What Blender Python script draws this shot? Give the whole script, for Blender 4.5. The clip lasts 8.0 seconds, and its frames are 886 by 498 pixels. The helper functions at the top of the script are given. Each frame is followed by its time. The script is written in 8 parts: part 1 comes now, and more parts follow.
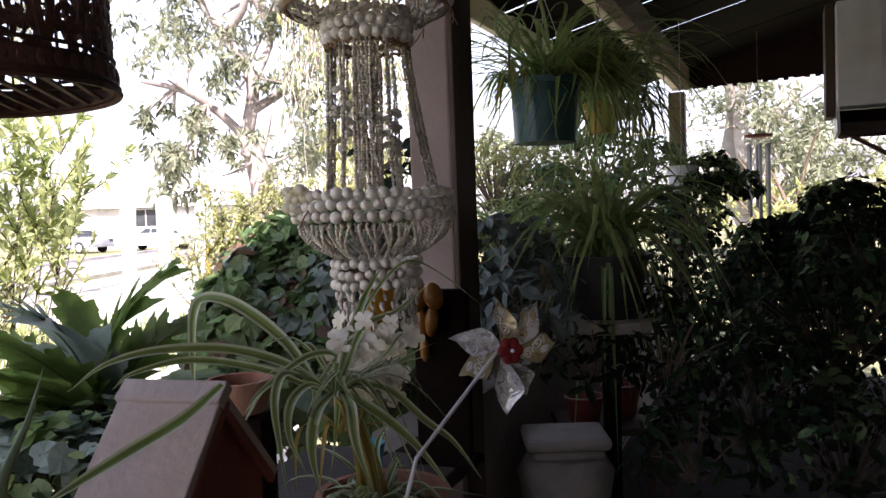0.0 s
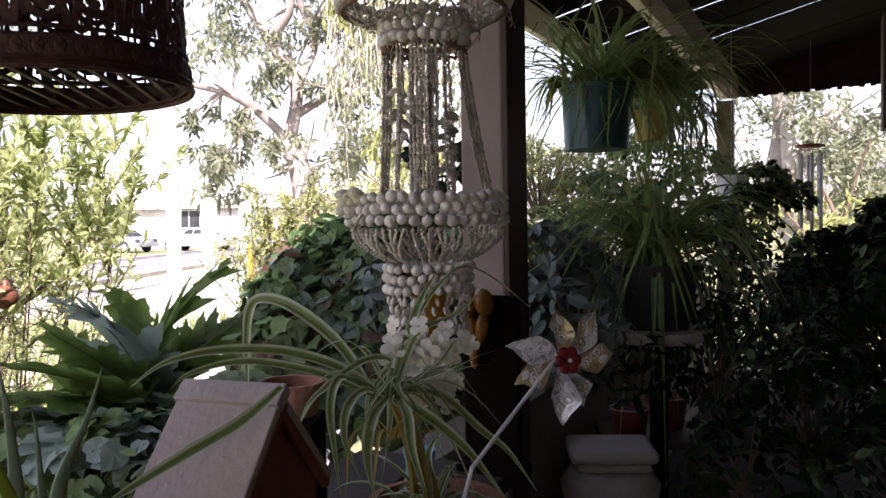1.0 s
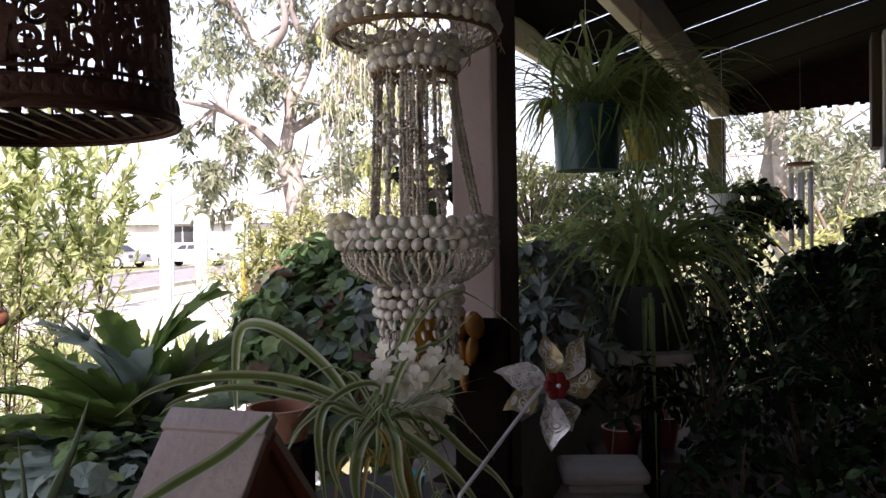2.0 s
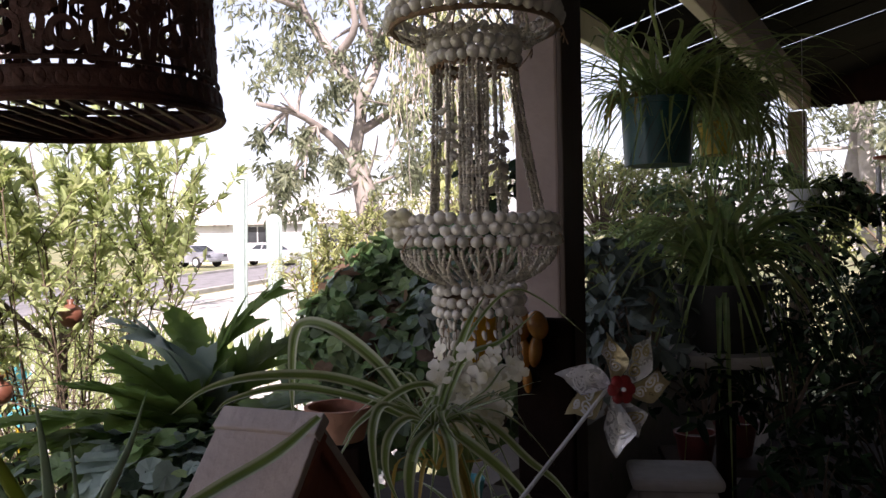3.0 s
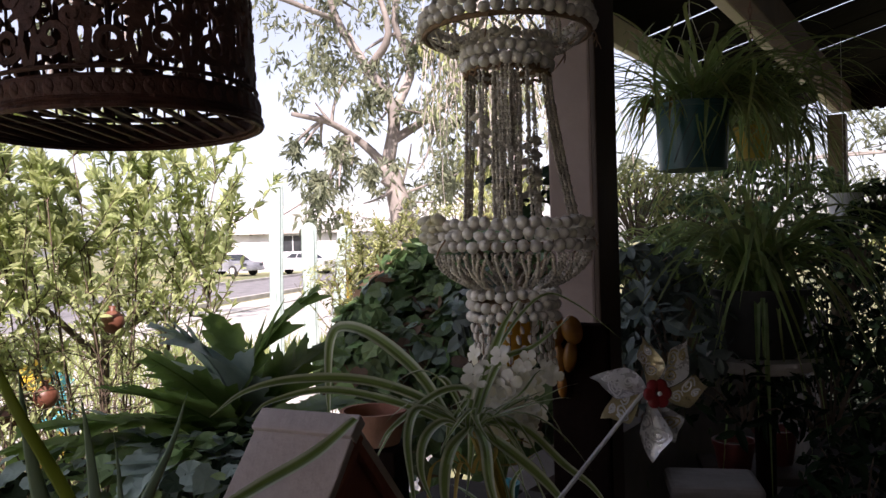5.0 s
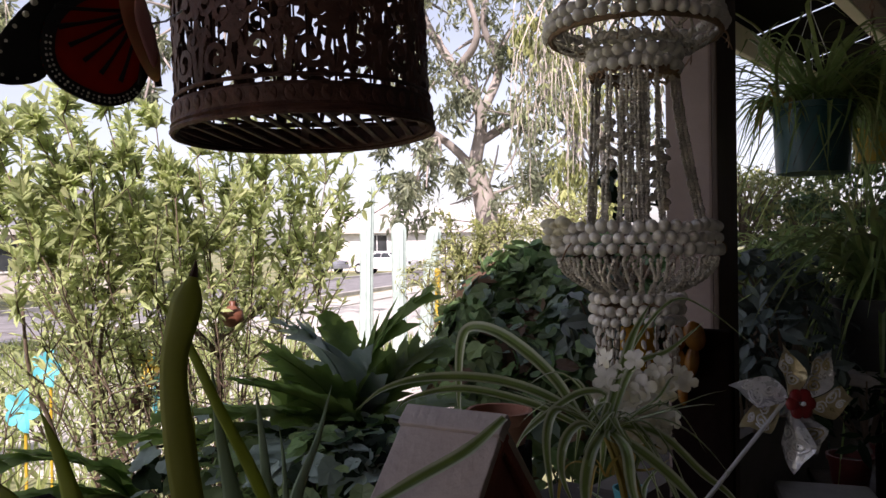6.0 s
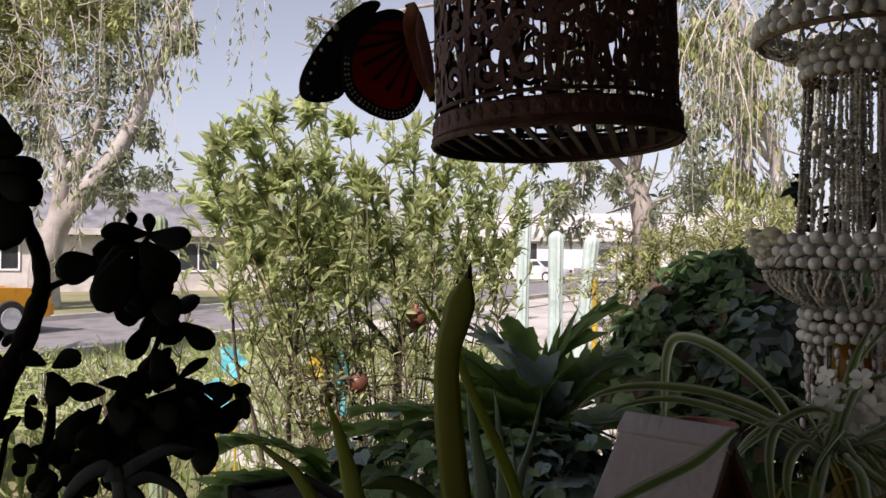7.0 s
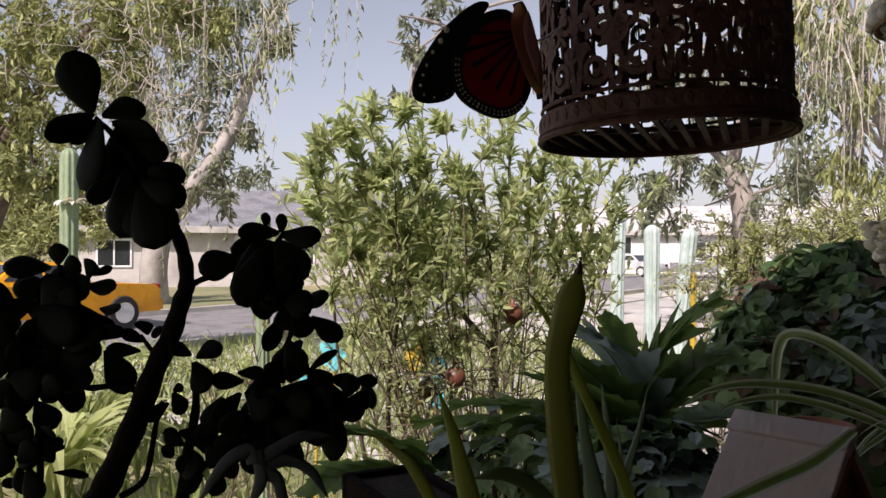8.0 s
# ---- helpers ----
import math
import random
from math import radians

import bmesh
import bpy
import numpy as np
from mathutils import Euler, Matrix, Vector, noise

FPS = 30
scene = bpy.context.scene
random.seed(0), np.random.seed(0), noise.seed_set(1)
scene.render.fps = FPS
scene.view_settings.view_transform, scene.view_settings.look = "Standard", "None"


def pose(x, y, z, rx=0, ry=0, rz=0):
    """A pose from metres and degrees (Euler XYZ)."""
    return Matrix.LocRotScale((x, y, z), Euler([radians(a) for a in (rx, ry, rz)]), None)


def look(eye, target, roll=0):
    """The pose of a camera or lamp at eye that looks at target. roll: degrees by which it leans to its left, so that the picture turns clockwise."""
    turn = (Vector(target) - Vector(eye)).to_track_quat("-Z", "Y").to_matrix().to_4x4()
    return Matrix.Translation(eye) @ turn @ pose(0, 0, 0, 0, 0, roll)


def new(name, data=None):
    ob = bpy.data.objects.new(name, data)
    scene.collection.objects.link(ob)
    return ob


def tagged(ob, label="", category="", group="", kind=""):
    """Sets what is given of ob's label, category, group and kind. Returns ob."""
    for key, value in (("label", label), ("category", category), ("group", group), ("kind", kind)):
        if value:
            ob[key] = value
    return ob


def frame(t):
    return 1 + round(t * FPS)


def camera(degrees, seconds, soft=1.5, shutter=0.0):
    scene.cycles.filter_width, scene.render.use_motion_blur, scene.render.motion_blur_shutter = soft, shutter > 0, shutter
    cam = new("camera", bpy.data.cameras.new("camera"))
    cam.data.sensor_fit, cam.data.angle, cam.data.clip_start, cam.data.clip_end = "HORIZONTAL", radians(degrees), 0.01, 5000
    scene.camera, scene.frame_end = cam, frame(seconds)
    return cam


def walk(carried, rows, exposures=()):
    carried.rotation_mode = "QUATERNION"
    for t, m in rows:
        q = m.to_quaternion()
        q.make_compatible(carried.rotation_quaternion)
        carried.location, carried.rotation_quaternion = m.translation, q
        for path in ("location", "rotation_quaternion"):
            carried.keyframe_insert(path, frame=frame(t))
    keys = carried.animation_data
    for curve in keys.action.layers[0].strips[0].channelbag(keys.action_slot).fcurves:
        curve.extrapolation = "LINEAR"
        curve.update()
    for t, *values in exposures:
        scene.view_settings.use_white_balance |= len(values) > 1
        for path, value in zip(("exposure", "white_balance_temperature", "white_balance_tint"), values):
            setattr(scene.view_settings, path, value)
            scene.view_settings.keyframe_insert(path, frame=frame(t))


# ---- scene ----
cam = camera(59.4, 8.0)
LEVEL = pose(0, 0, 1.6, -1.5, 1.4, 0) @ pose(0, 0, -1.6)
PATH = [
    (0, (0.017, 0.191, 1.585), (-0.005, 2.19, 1.543), -0.6),
    (0.5, (-0.006, 0.214, 1.585), (-0.145, 2.208, 1.542), 0.2),
    (1, (-0.016, 0.21, 1.583), (-0.134, 2.206, 1.557), 0.5),
    (2.3, (-0.005, 0.204, 1.603), (-0.108, 2.201, 1.619), 0.5),
    (2.5, (-0.004, 0.219, 1.596), (-0.199, 2.21, 1.596), 0.1),
    (3, (0.008, 0.245, 1.597), (-0.274, 2.225, 1.607), 0.4),
    (3.5, (0.025, 0.229, 1.604), (-0.312, 2.2, 1.62), -0.2),
    (4, (0.019, 0.239, 1.593), (-0.345, 2.205, 1.614), -0.1),
    (5.3, (-0.002, 0.235, 1.591), (-0.374, 2.2, 1.624), 0.3),
    (5.5, (-0.019, 0.222, 1.592), (-0.442, 2.177, 1.625), 0.3),
    (6, (-0.069, 0.205, 1.591), (-0.64, 2.122, 1.622), 1.1),
    (6.5, (-0.114, 0.179, 1.586), (-0.86, 2.035, 1.619), 1.8),
    (7, (-0.149, 0.144, 1.586), (-1.073, 1.917, 1.625), 2.5),
    (7.5, (-0.154, 0.15, 1.583), (-1.221, 1.841, 1.613), 2.2),
    (8, (-0.157, 0.124, 1.586), (-1.281, 1.778, 1.603), 2.2),
]
walk(cam, [(t, LEVEL @ look(eye, target, roll)) for t, eye, target, roll in PATH],
     exposures=[(0, 1.9, 6300, 31), (1, 1.75, 6350, 31), (2.5, 1.45, 6450, 30), (3.5, 1.1, 6500, 29), (5.5, 1.02, 6450, 29), (6.5, 0.62, 6450, 28), (7, 0.41, 6500, 26), (8, 0.33, 6550, 25)])

# ---- world, sun, exposure ----
SUN_EL, SUN_AZ = 44.0, 176.0     # azimuth from +y, clockwise
world = bpy.data.worlds.new("sky")
scene.world = world
world.use_nodes = True
wn = world.node_tree
sky = wn.nodes.new("ShaderNodeTexSky")
sky.sky_type, sky.sun_disc = "NISHITA", False
sky.sun_elevation, sky.sun_rotation = radians(SUN_EL), radians(SUN_AZ)
sky.air_density, sky.dust_density = 1.0, 1.5
haze = wn.nodes.new("ShaderNodeHueSaturation")
haze.inputs["Saturation"].default_value, haze.inputs["Value"].default_value, haze.inputs["Hue"].default_value = 0.50, 0.9, 0.485
wn.links.new(sky.outputs[0], haze.inputs["Color"])
wn.links.new(haze.outputs[0], wn.nodes["Background"].inputs[0])
wn.nodes["Background"].inputs[1].default_value = 0.115
sun_dir = Vector((math.sin(radians(SUN_AZ)) * math.cos(radians(SUN_EL)), math.cos(radians(SUN_AZ)) * math.cos(radians(SUN_EL)), math.sin(radians(SUN_EL))))
sun = new("sun", bpy.data.lights.new("sun", "SUN"))
sun.data.energy, sun.data.angle, sun.data.color = 4.7, radians(0.6), (1.0, 0.94, 0.84)
sun.matrix_world = look(sun_dir * 30, (0, 0, 0))

# ---- materials ----
def V(*a):
    return Vector(a)


def material(name, c1, c2, scale=20.0, rough=0.6, metal=0.0, bump=0.0, bscale=None, island=0.0, translucent=0.0, coords="Object", c3=None, stretch=(1, 1, 1), objrand=0.0, spec=0.5):
    """Two tones of noise, a larger patch tone, fine relief; island/objrand: lightness spread from piece to piece."""
    m = bpy.data.materials.new(name)
    m.use_nodes = True
    nt = m.node_tree
    N, Lk = nt.nodes, nt.links
    bs = N["Principled BSDF"]
    tc = N.new("ShaderNodeTexCoord")
    mp = N.new("ShaderNodeMapping")
    mp.inputs["Scale"].default_value = stretch
    Lk.new(tc.outputs[coords], mp.inputs[0])
    n1 = N.new("ShaderNodeTexNoise")
    n1.inputs["Scale"].default_value, n1.inputs["Detail"].default_value, n1.inputs["Roughness"].default_value = scale, 6, 0.65
    Lk.new(mp.outputs[0], n1.inputs["Vector"])
    ramp = N.new("ShaderNodeValToRGB")
    ramp.color_ramp.elements[0].position, ramp.color_ramp.elements[1].position = 0.32, 0.68
    ramp.color_ramp.elements[0].color, ramp.color_ramp.elements[1].color = (*c1, 1), (*c2, 1)
    Lk.new(n1.outputs[0], ramp.inputs[0])
    col = ramp.outputs[0]
    n2 = N.new("ShaderNodeTexNoise")
    n2.inputs["Scale"].default_value, n2.inputs["Detail"].default_value = scale * 0.17, 3
    Lk.new(mp.outputs[0], n2.inputs["Vector"])
    mx = N.new("ShaderNodeMix")
    mx.data_type = "RGBA"
    r2 = N.new("ShaderNodeMapRange")
    r2.inputs[1].default_value, r2.inputs[2].default_value = 0.45, 0.7
    Lk.new(n2.outputs[0], r2.inputs[0])
    Lk.new(r2.outputs[0], mx.inputs[0])
    Lk.new(col, mx.inputs[6])
    mx.inputs[7].default_value = (*(c3 or [0.72 * a for a in c1]), 1)
    col = mx.outputs[2]
    if island or objrand:
        src = N.new("ShaderNodeNewGeometry").outputs["Random Per Island"] if island else N.new("ShaderNodeObjectInfo").outputs["Random"]
        amount = island or objrand
        hs = N.new("ShaderNodeHueSaturation")
        rng1 = N.new("ShaderNodeMapRange")
        rng1.inputs[3].default_value, rng1.inputs[4].default_value = 1 - amount, 1 + amount
        Lk.new(src, rng1.inputs[0])
        Lk.new(rng1.outputs[0], hs.inputs["Value"])
        rng2 = N.new("ShaderNodeMapRange")
        rng2.inputs[3].default_value, rng2.inputs[4].default_value = 0.5 - 0.035 * amount, 0.5 + 0.035 * amount
        mul = N.new("ShaderNodeMath")
        mul.operation = "FRACT"
        mul2 = N.new("ShaderNodeMath")
        mul2.operation = "MULTIPLY"
        mul2.inputs[1].default_value = 7.31
        Lk.new(src, mul2.inputs[0])
        Lk.new(mul2.outputs[0], mul.inputs[0])
        Lk.new(mul.outputs[0], rng2.inputs[0])
        Lk.new(rng2.outputs[0], hs.inputs["Hue"])
        Lk.new(col, hs.inputs["Color"])
        col = hs.outputs[0]
    Lk.new(col, bs.inputs["Base Color"])
    bs.inputs["Roughness"].default_value, bs.inputs["Metallic"].default_value = rough, metal
    bs.inputs["Specular IOR Level"].default_value = spec
    rr = N.new("ShaderNodeMapRange")
    rr.inputs[3].default_value, rr.inputs[4].default_value = max(0.03, rough - 0.12), min(1, rough + 0.12)
    Lk.new(n1.outputs[0], rr.inputs[0])
    Lk.new(rr.outputs[0], bs.inputs["Roughness"])
    if bump:
        nb = N.new("ShaderNodeTexNoise")
        nb.inputs["Scale"].default_value, nb.inputs["Detail"].default_value = bscale or scale * 3, 5
        Lk.new(mp.outputs[0], nb.inputs["Vector"])
        b = N.new("ShaderNodeBump")
        b.inputs["Strength"].default_value, b.inputs["Distance"].default_value = bump, 0.01
        Lk.new(nb.outputs[0], b.inputs["Height"])
        Lk.new(b.outputs[0], bs.inputs["Normal"])
    if translucent:
        tr = N.new("ShaderNodeBsdfTranslucent")
        Lk.new(col, tr.inputs[0])
        ms = N.new("ShaderNodeMixShader")
        ms.inputs[0].default_value = translucent
        Lk.new(bs.outputs[0], ms.inputs[1])
        Lk.new(tr.outputs[0], ms.inputs[2])
        Lk.new(ms.outputs[0], N["Material Output"].inputs[0])
    return m


def striped_leaf(name, green, pale, edge=0.55, soft=0.12, rough=0.42):
    """A strap leaf with pale margins along a green middle, by the UV across the blade."""
    m = material(name, green, [1.25 * a for a in green], 30, rough, translucent=0.25, island=0.25)
    nt = m.node_tree
    N, Lk = nt.nodes, nt.links
    bs = N["Principled BSDF"]
    uv = N.new("ShaderNodeTexCoord")
    sp = N.new("ShaderNodeSeparateXYZ")
    Lk.new(uv.outputs["UV"], sp.inputs[0])
    s1 = N.new("ShaderNodeMath")
    s1.operation = "SUBTRACT"
    s1.inputs[1].default_value = 0.5
    Lk.new(sp.outputs[0], s1.inputs[0])
    s2 = N.new("ShaderNodeMath")
    s2.operation = "ABSOLUTE"
    Lk.new(s1.outputs[0], s2.inputs[0])
    mr = N.new("ShaderNodeMapRange")
    mr.inputs[1].default_value, mr.inputs[2].default_value = edge * 0.5 - soft / 2, edge * 0.5 + soft / 2
    mr.inputs[3].default_value, mr.inputs[4].default_value = 0.0, 1.0
    Lk.new(s2.outputs[0], mr.inputs[0])
    old = bs.inputs["Base Color"].links[0].from_socket
    mx = N.new("ShaderNodeMix")
    mx.data_type = "RGBA"
    Lk.new(mr.outputs[0], mx.inputs[0])
    Lk.new(old, mx.inputs[6])
    mx.inputs[7].default_value = (*pale, 1)
    Lk.new(mx.outputs[2], bs.inputs["Base Color"])
    for n in N:
        if n.type == "BSDF_TRANSLUCENT":
            Lk.new(mx.outputs[2], n.inputs[0])
    return m


M = {}
M["bead"] = material("shell_bead", (0.68, 0.63, 0.57), (0.82, 0.775, 0.715), 55, 0.45, bump=0.15, objrand=0.14)
M["strand"] = material("shell_strand", (0.62, 0.555, 0.475), (0.80, 0.74, 0.65), 70, 0.5, island=0.2, bump=0.2, translucent=0.2)
M["cord"] = material("jute_cord", (0.20, 0.12, 0.07), (0.34, 0.22, 0.13), 90, 0.85, bump=0.4)
M["iron"] = material("rusted_iron", (0.075, 0.033, 0.027), (0.18, 0.078, 0.060), 60, 0.65, metal=0.1, bump=0.4, bscale=120)
M["post"] = material("painted_post", (0.26, 0.195, 0.18), (0.32, 0.245, 0.225), 14, 0.75, bump=0.2, c3=(0.19, 0.135, 0.115))
# Dark brown; on the post it stands in for shade.
M["post_in"] = material("dark_brown_board", (0.045, 0.028, 0.020), (0.075, 0.045, 0.030), 16, 0.7, bump=0.25, stretch=(1, 1, 0.1))
M["beam"] = material("cream_beam", (0.74, 0.69, 0.54), (0.82, 0.77, 0.62), 12, 0.75, bump=0.2, c3=(0.58, 0.52, 0.38))
M["rafter"] = material("brown_timber", (0.060, 0.034, 0.022), (0.11, 0.062, 0.038), 15, 0.75, bump=0.3)
# Shade under the roof is put into these near-black boards.
M["ceiling"] = material("shade_dark_roof_boards", (0.005, 0.0035, 0.003), (0.010, 0.007, 0.006), 9, 0.9, bump=0.3, island=0.3, spec=0.05)
M["wood"] = material("weathered_board", (0.40, 0.335, 0.315), (0.50, 0.43, 0.405), 26, 0.8, bump=0.35, stretch=(1, 0.25, 1), c3=(0.42, 0.32, 0.27))
M["wood_dark"] = material("red_brown_board", (0.19, 0.048, 0.028), (0.29, 0.080, 0.046), 30, 0.75, bump=0.3, stretch=(1, 1, 0.25))
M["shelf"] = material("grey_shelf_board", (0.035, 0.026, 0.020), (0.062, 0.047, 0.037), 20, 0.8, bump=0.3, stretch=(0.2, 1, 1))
M["terracotta"] = material("terracotta", (0.30, 0.12, 0.075), (0.40, 0.18, 0.115), 22, 0.8, bump=0.25, c3=(0.48, 0.28, 0.20))
M["teal"] = material("teal_plastic", (0.008, 0.062, 0.072), (0.013, 0.085, 0.095), 14, 0.38, bump=0.05)
M["blackpot"] = material("black_plastic", (0.015, 0.015, 0.016), (0.03, 0.03, 0.03), 20, 0.5)
M["soil"] = material("potting_soil", (0.03, 0.018, 0.010), (0.08, 0.05, 0.03), 60, 0.95, bump=1.0)
M["spider"] = striped_leaf("spider_leaf", (0.15, 0.22, 0.055), (0.52, 0.56, 0.40), 0.56, 0.16)
M["spider_g"] = material("green_strap_leaf", (0.19, 0.30, 0.085), (0.33, 0.42, 0.17), 25, 0.45, translucent=0.48, island=0.4, c3=(0.20, 0.21, 0.07))
M["aloe"] = material("aloe_skin", (0.34, 0.42, 0.06), (0.46, 0.52, 0.11), 18, 0.5, bump=0.15, translucent=0.55, c3=(0.25, 0.22, 0.06), stretch=(1, 1, 0.2))
M["aloe_tip"] = material("dried_blade_tip", (0.05, 0.018, 0.010), (0.10, 0.04, 0.02), 60, 0.8, bump=0.3)
M["aloe_grey"] = material("agave_skin", (0.20, 0.29, 0.18), (0.32, 0.40, 0.27), 18, 0.5, bump=0.1, translucent=0.4, c3=(0.17, 0.22, 0.07), stretch=(1, 1, 0.15))
# Near black: the plant's silhouette against the light is put into its colour.
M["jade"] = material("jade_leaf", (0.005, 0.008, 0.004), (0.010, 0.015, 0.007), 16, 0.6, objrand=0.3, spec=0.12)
M["rosette"] = material("dark_rosette_skin", (0.060, 0.070, 0.075), (0.11, 0.12, 0.125), 30, 0.55, bump=0.2, objrand=0.2, spec=0.3)
# Stem colour carries the same silhouette darkness as the leaves.
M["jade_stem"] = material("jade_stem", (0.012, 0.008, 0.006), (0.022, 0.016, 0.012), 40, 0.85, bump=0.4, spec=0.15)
M["lobed"] = material("artichoke_leaf", (0.15, 0.26, 0.065), (0.24, 0.36, 0.10), 12, 0.45, translucent=0.55, bump=0.25, bscale=40)
M["lobed_grey"] = material("silver_lobed_leaf", (0.25, 0.34, 0.29), (0.36, 0.45, 0.40), 14, 0.5, translucent=0.25, bump=0.25, bscale=40)
M["ivy"] = material("ivy_leaf", (0.10, 0.175, 0.065), (0.18, 0.28, 0.115), 14, 0.45, translucent=0.38, island=0.6, spec=0.5, bump=0.35, bscale=90)
M["ivy_pale"] = material("blue_grey_leaf", (0.14, 0.22, 0.17), (0.23, 0.31, 0.25), 14, 0.5, translucent=0.3, island=0.4, bump=0.3, bscale=90)
M["ivy_brown"] = material("withered_leaf", (0.12, 0.075, 0.045), (0.19, 0.125, 0.075), 14, 0.7, translucent=0.3, island=0.4)
M["low_leaf"] = material("low_pale_leaf", (0.18, 0.29, 0.10), (0.32, 0.43, 0.21), 14, 0.5, translucent=0.45, island=0.45)
M["lemon"] = material("yellow_green_foliage", (0.24, 0.27, 0.09), (0.37, 0.39, 0.16), 10, 0.55, translucent=0.3, island=0.35)
M["bush"] = material("bush_leaf", (0.45, 0.52, 0.22), (0.62, 0.68, 0.37), 12, 0.55, translucent=0.6, island=0.35, spec=0.3)
# Paled and greyed: the haze of distance is put into this leaf colour.
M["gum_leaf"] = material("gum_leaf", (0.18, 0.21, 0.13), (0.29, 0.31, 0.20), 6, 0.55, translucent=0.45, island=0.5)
M["gum_leaf_y"] = material("dry_gum_leaf", (0.21, 0.25, 0.11), (0.32, 0.35, 0.18), 6, 0.55, translucent=0.3, island=0.4)
M["gum_bark"] = material("pale_bark", (0.30, 0.28, 0.26), (0.44, 0.415, 0.39), 5, 0.85, bump=0.5, c3=(0.20, 0.175, 0.155))
M["bark_brown"] = material("brown_bark", (0.24, 0.21, 0.19), (0.36, 0.325, 0.295), 5, 0.9, bump=0.5)
M["pale_twig"] = material("bleached_twig", (0.34, 0.30, 0.26), (0.50, 0.46, 0.41), 20, 0.9, bump=0.3)
M["twig"] = material("twig_bark", (0.10, 0.072, 0.050), (0.17, 0.125, 0.088), 30, 0.85, bump=0.4)
# Deep porch shade is put into this near-black leaf colour.
M["shade_leaf"] = material("deep_shade_leaf", (0.007, 0.016, 0.007), (0.020, 0.040, 0.016), 15, 0.6, translucent=0.15, island=0.6, spec=0.12)
M["succulent"] = material("grey_succulent", (0.07, 0.10, 0.09), (0.13, 0.16, 0.14), 15, 0.5, island=0.35)
M["cactus"] = material("cactus_skin", (0.20, 0.27, 0.16), (0.28, 0.36, 0.22), 20, 0.6, bump=0.2)
# Glare is put into this pale skin so the columns wash out.
M["cactus_blue"] = material("blue_cactus_skin", (0.38, 0.48, 0.44), (0.48, 0.57, 0.53), 20, 0.6, bump=0.2)
M["petal"] = material("white_petal", (0.74, 0.71, 0.62), (0.84, 0.81, 0.74), 60, 0.6, translucent=0.2, objrand=0.14, c3=(0.66, 0.60, 0.40))
M["pink"] = material("pink_petal", (0.62, 0.24, 0.26), (0.75, 0.42, 0.40), 25, 0.6, translucent=0.25, island=0.2)
M["fruit"] = material("pomegranate_skin", (0.13, 0.045, 0.028), (0.21, 0.085, 0.05), 30, 0.45, bump=0.1)
M["foil"] = material("silver_foil", (0.70, 0.71, 0.75), (0.90, 0.90, 0.93), 40, 0.28, metal=0.45, bump=0.5, bscale=45, objrand=0.15)
M["foil_gold"] = material("gold_foil", (0.44, 0.37, 0.20), (0.64, 0.55, 0.34), 40, 0.3, metal=0.45, bump=0.5, bscale=45)
M["foil_mark"] = material("foil_scroll_print", (0.74, 0.74, 0.76), (0.84, 0.84, 0.86), 40, 0.35)
M["red"] = material("red_plastic", (0.20, 0.006, 0.008), (0.28, 0.010, 0.012), 30, 0.5)
M["white"] = material("white_paint", (0.76, 0.77, 0.80), (0.83, 0.84, 0.87), 12, 0.5, bump=0.08)
M["plaster"] = material("white_plaster", (0.30, 0.275, 0.25), (0.40, 0.37, 0.345), 16, 0.8, bump=0.3, c3=(0.45, 0.41, 0.37))
M["amber"] = material("amber_glaze", (0.16, 0.045, 0.008), (0.44, 0.19, 0.03), 14, 0.2)
M["red_pot"] = material("dark_red_glaze", (0.10, 0.016, 0.012), (0.16, 0.028, 0.02), 20, 0.5)
M["cup"] = material("amber_glass", (0.60, 0.33, 0.03), (0.70, 0.42, 0.05), 14, 0.2, translucent=0.6)
M["yellow"] = material("yellow_plastic", (0.45, 0.30, 0.02), (0.52, 0.36, 0.04), 20, 0.4)
M["turquoise"] = material("turquoise_paint", (0.07, 0.40, 0.48), (0.12, 0.50, 0.57), 20, 0.5)
# Near-black wood: shade is put into the colour so parts sink away.
M["dark_wood"] = material("shade_dark_wood", (0.008, 0.004, 0.003), (0.016, 0.009, 0.007), 20, 0.85, bump=0.3, spec=0.05)
M["far_post"] = material("olive_cream_paint", (0.16, 0.125, 0.07), (0.22, 0.18, 0.10), 14, 0.8, bump=0.2)
M["dry_leaf"] = material("yellowed_strap_leaf", (0.36, 0.26, 0.05), (0.46, 0.34, 0.09), 25, 0.5, translucent=0.3, island=0.3)
M["valance"] = material("dark_valance_board", (0.014, 0.006, 0.005), (0.028, 0.012, 0.009), 14, 0.85, bump=0.3, spec=0.1)
M["metal"] = material("brushed_tube", (0.66, 0.67, 0.68), (0.78, 0.78, 0.79), 30, 0.45, metal=0.35)
M["wing_black"] = material("wing_black", (0.010, 0.009, 0.010), (0.02, 0.018, 0.018), 30, 0.7)
M["wing_orange"] = material("wing_orange", (0.24, 0.030, 0.016), (0.32, 0.050, 0.022), 40, 0.6, translucent=0.8)
M["wing_pale"] = material("wing_pale", (0.86, 0.55, 0.36), (0.92, 0.74, 0.46), 60, 0.6, c3=(0.88, 0.40, 0.26), translucent=0.85)
M["grass"] = material("grass", (0.13, 0.15, 0.065), (0.21, 0.22, 0.115), 1.5, 0.9, bump=0.6, bscale=60, c3=(0.34, 0.30, 0.16), coords="Object")
M["blade"] = material("grass_blade", (0.25, 0.31, 0.10), (0.40, 0.45, 0.19), 6, 0.6, translucent=0.45, island=0.4)
M["asphalt"] = material("asphalt", (0.19, 0.185, 0.19), (0.26, 0.255, 0.26), 12, 0.9, bump=0.4)
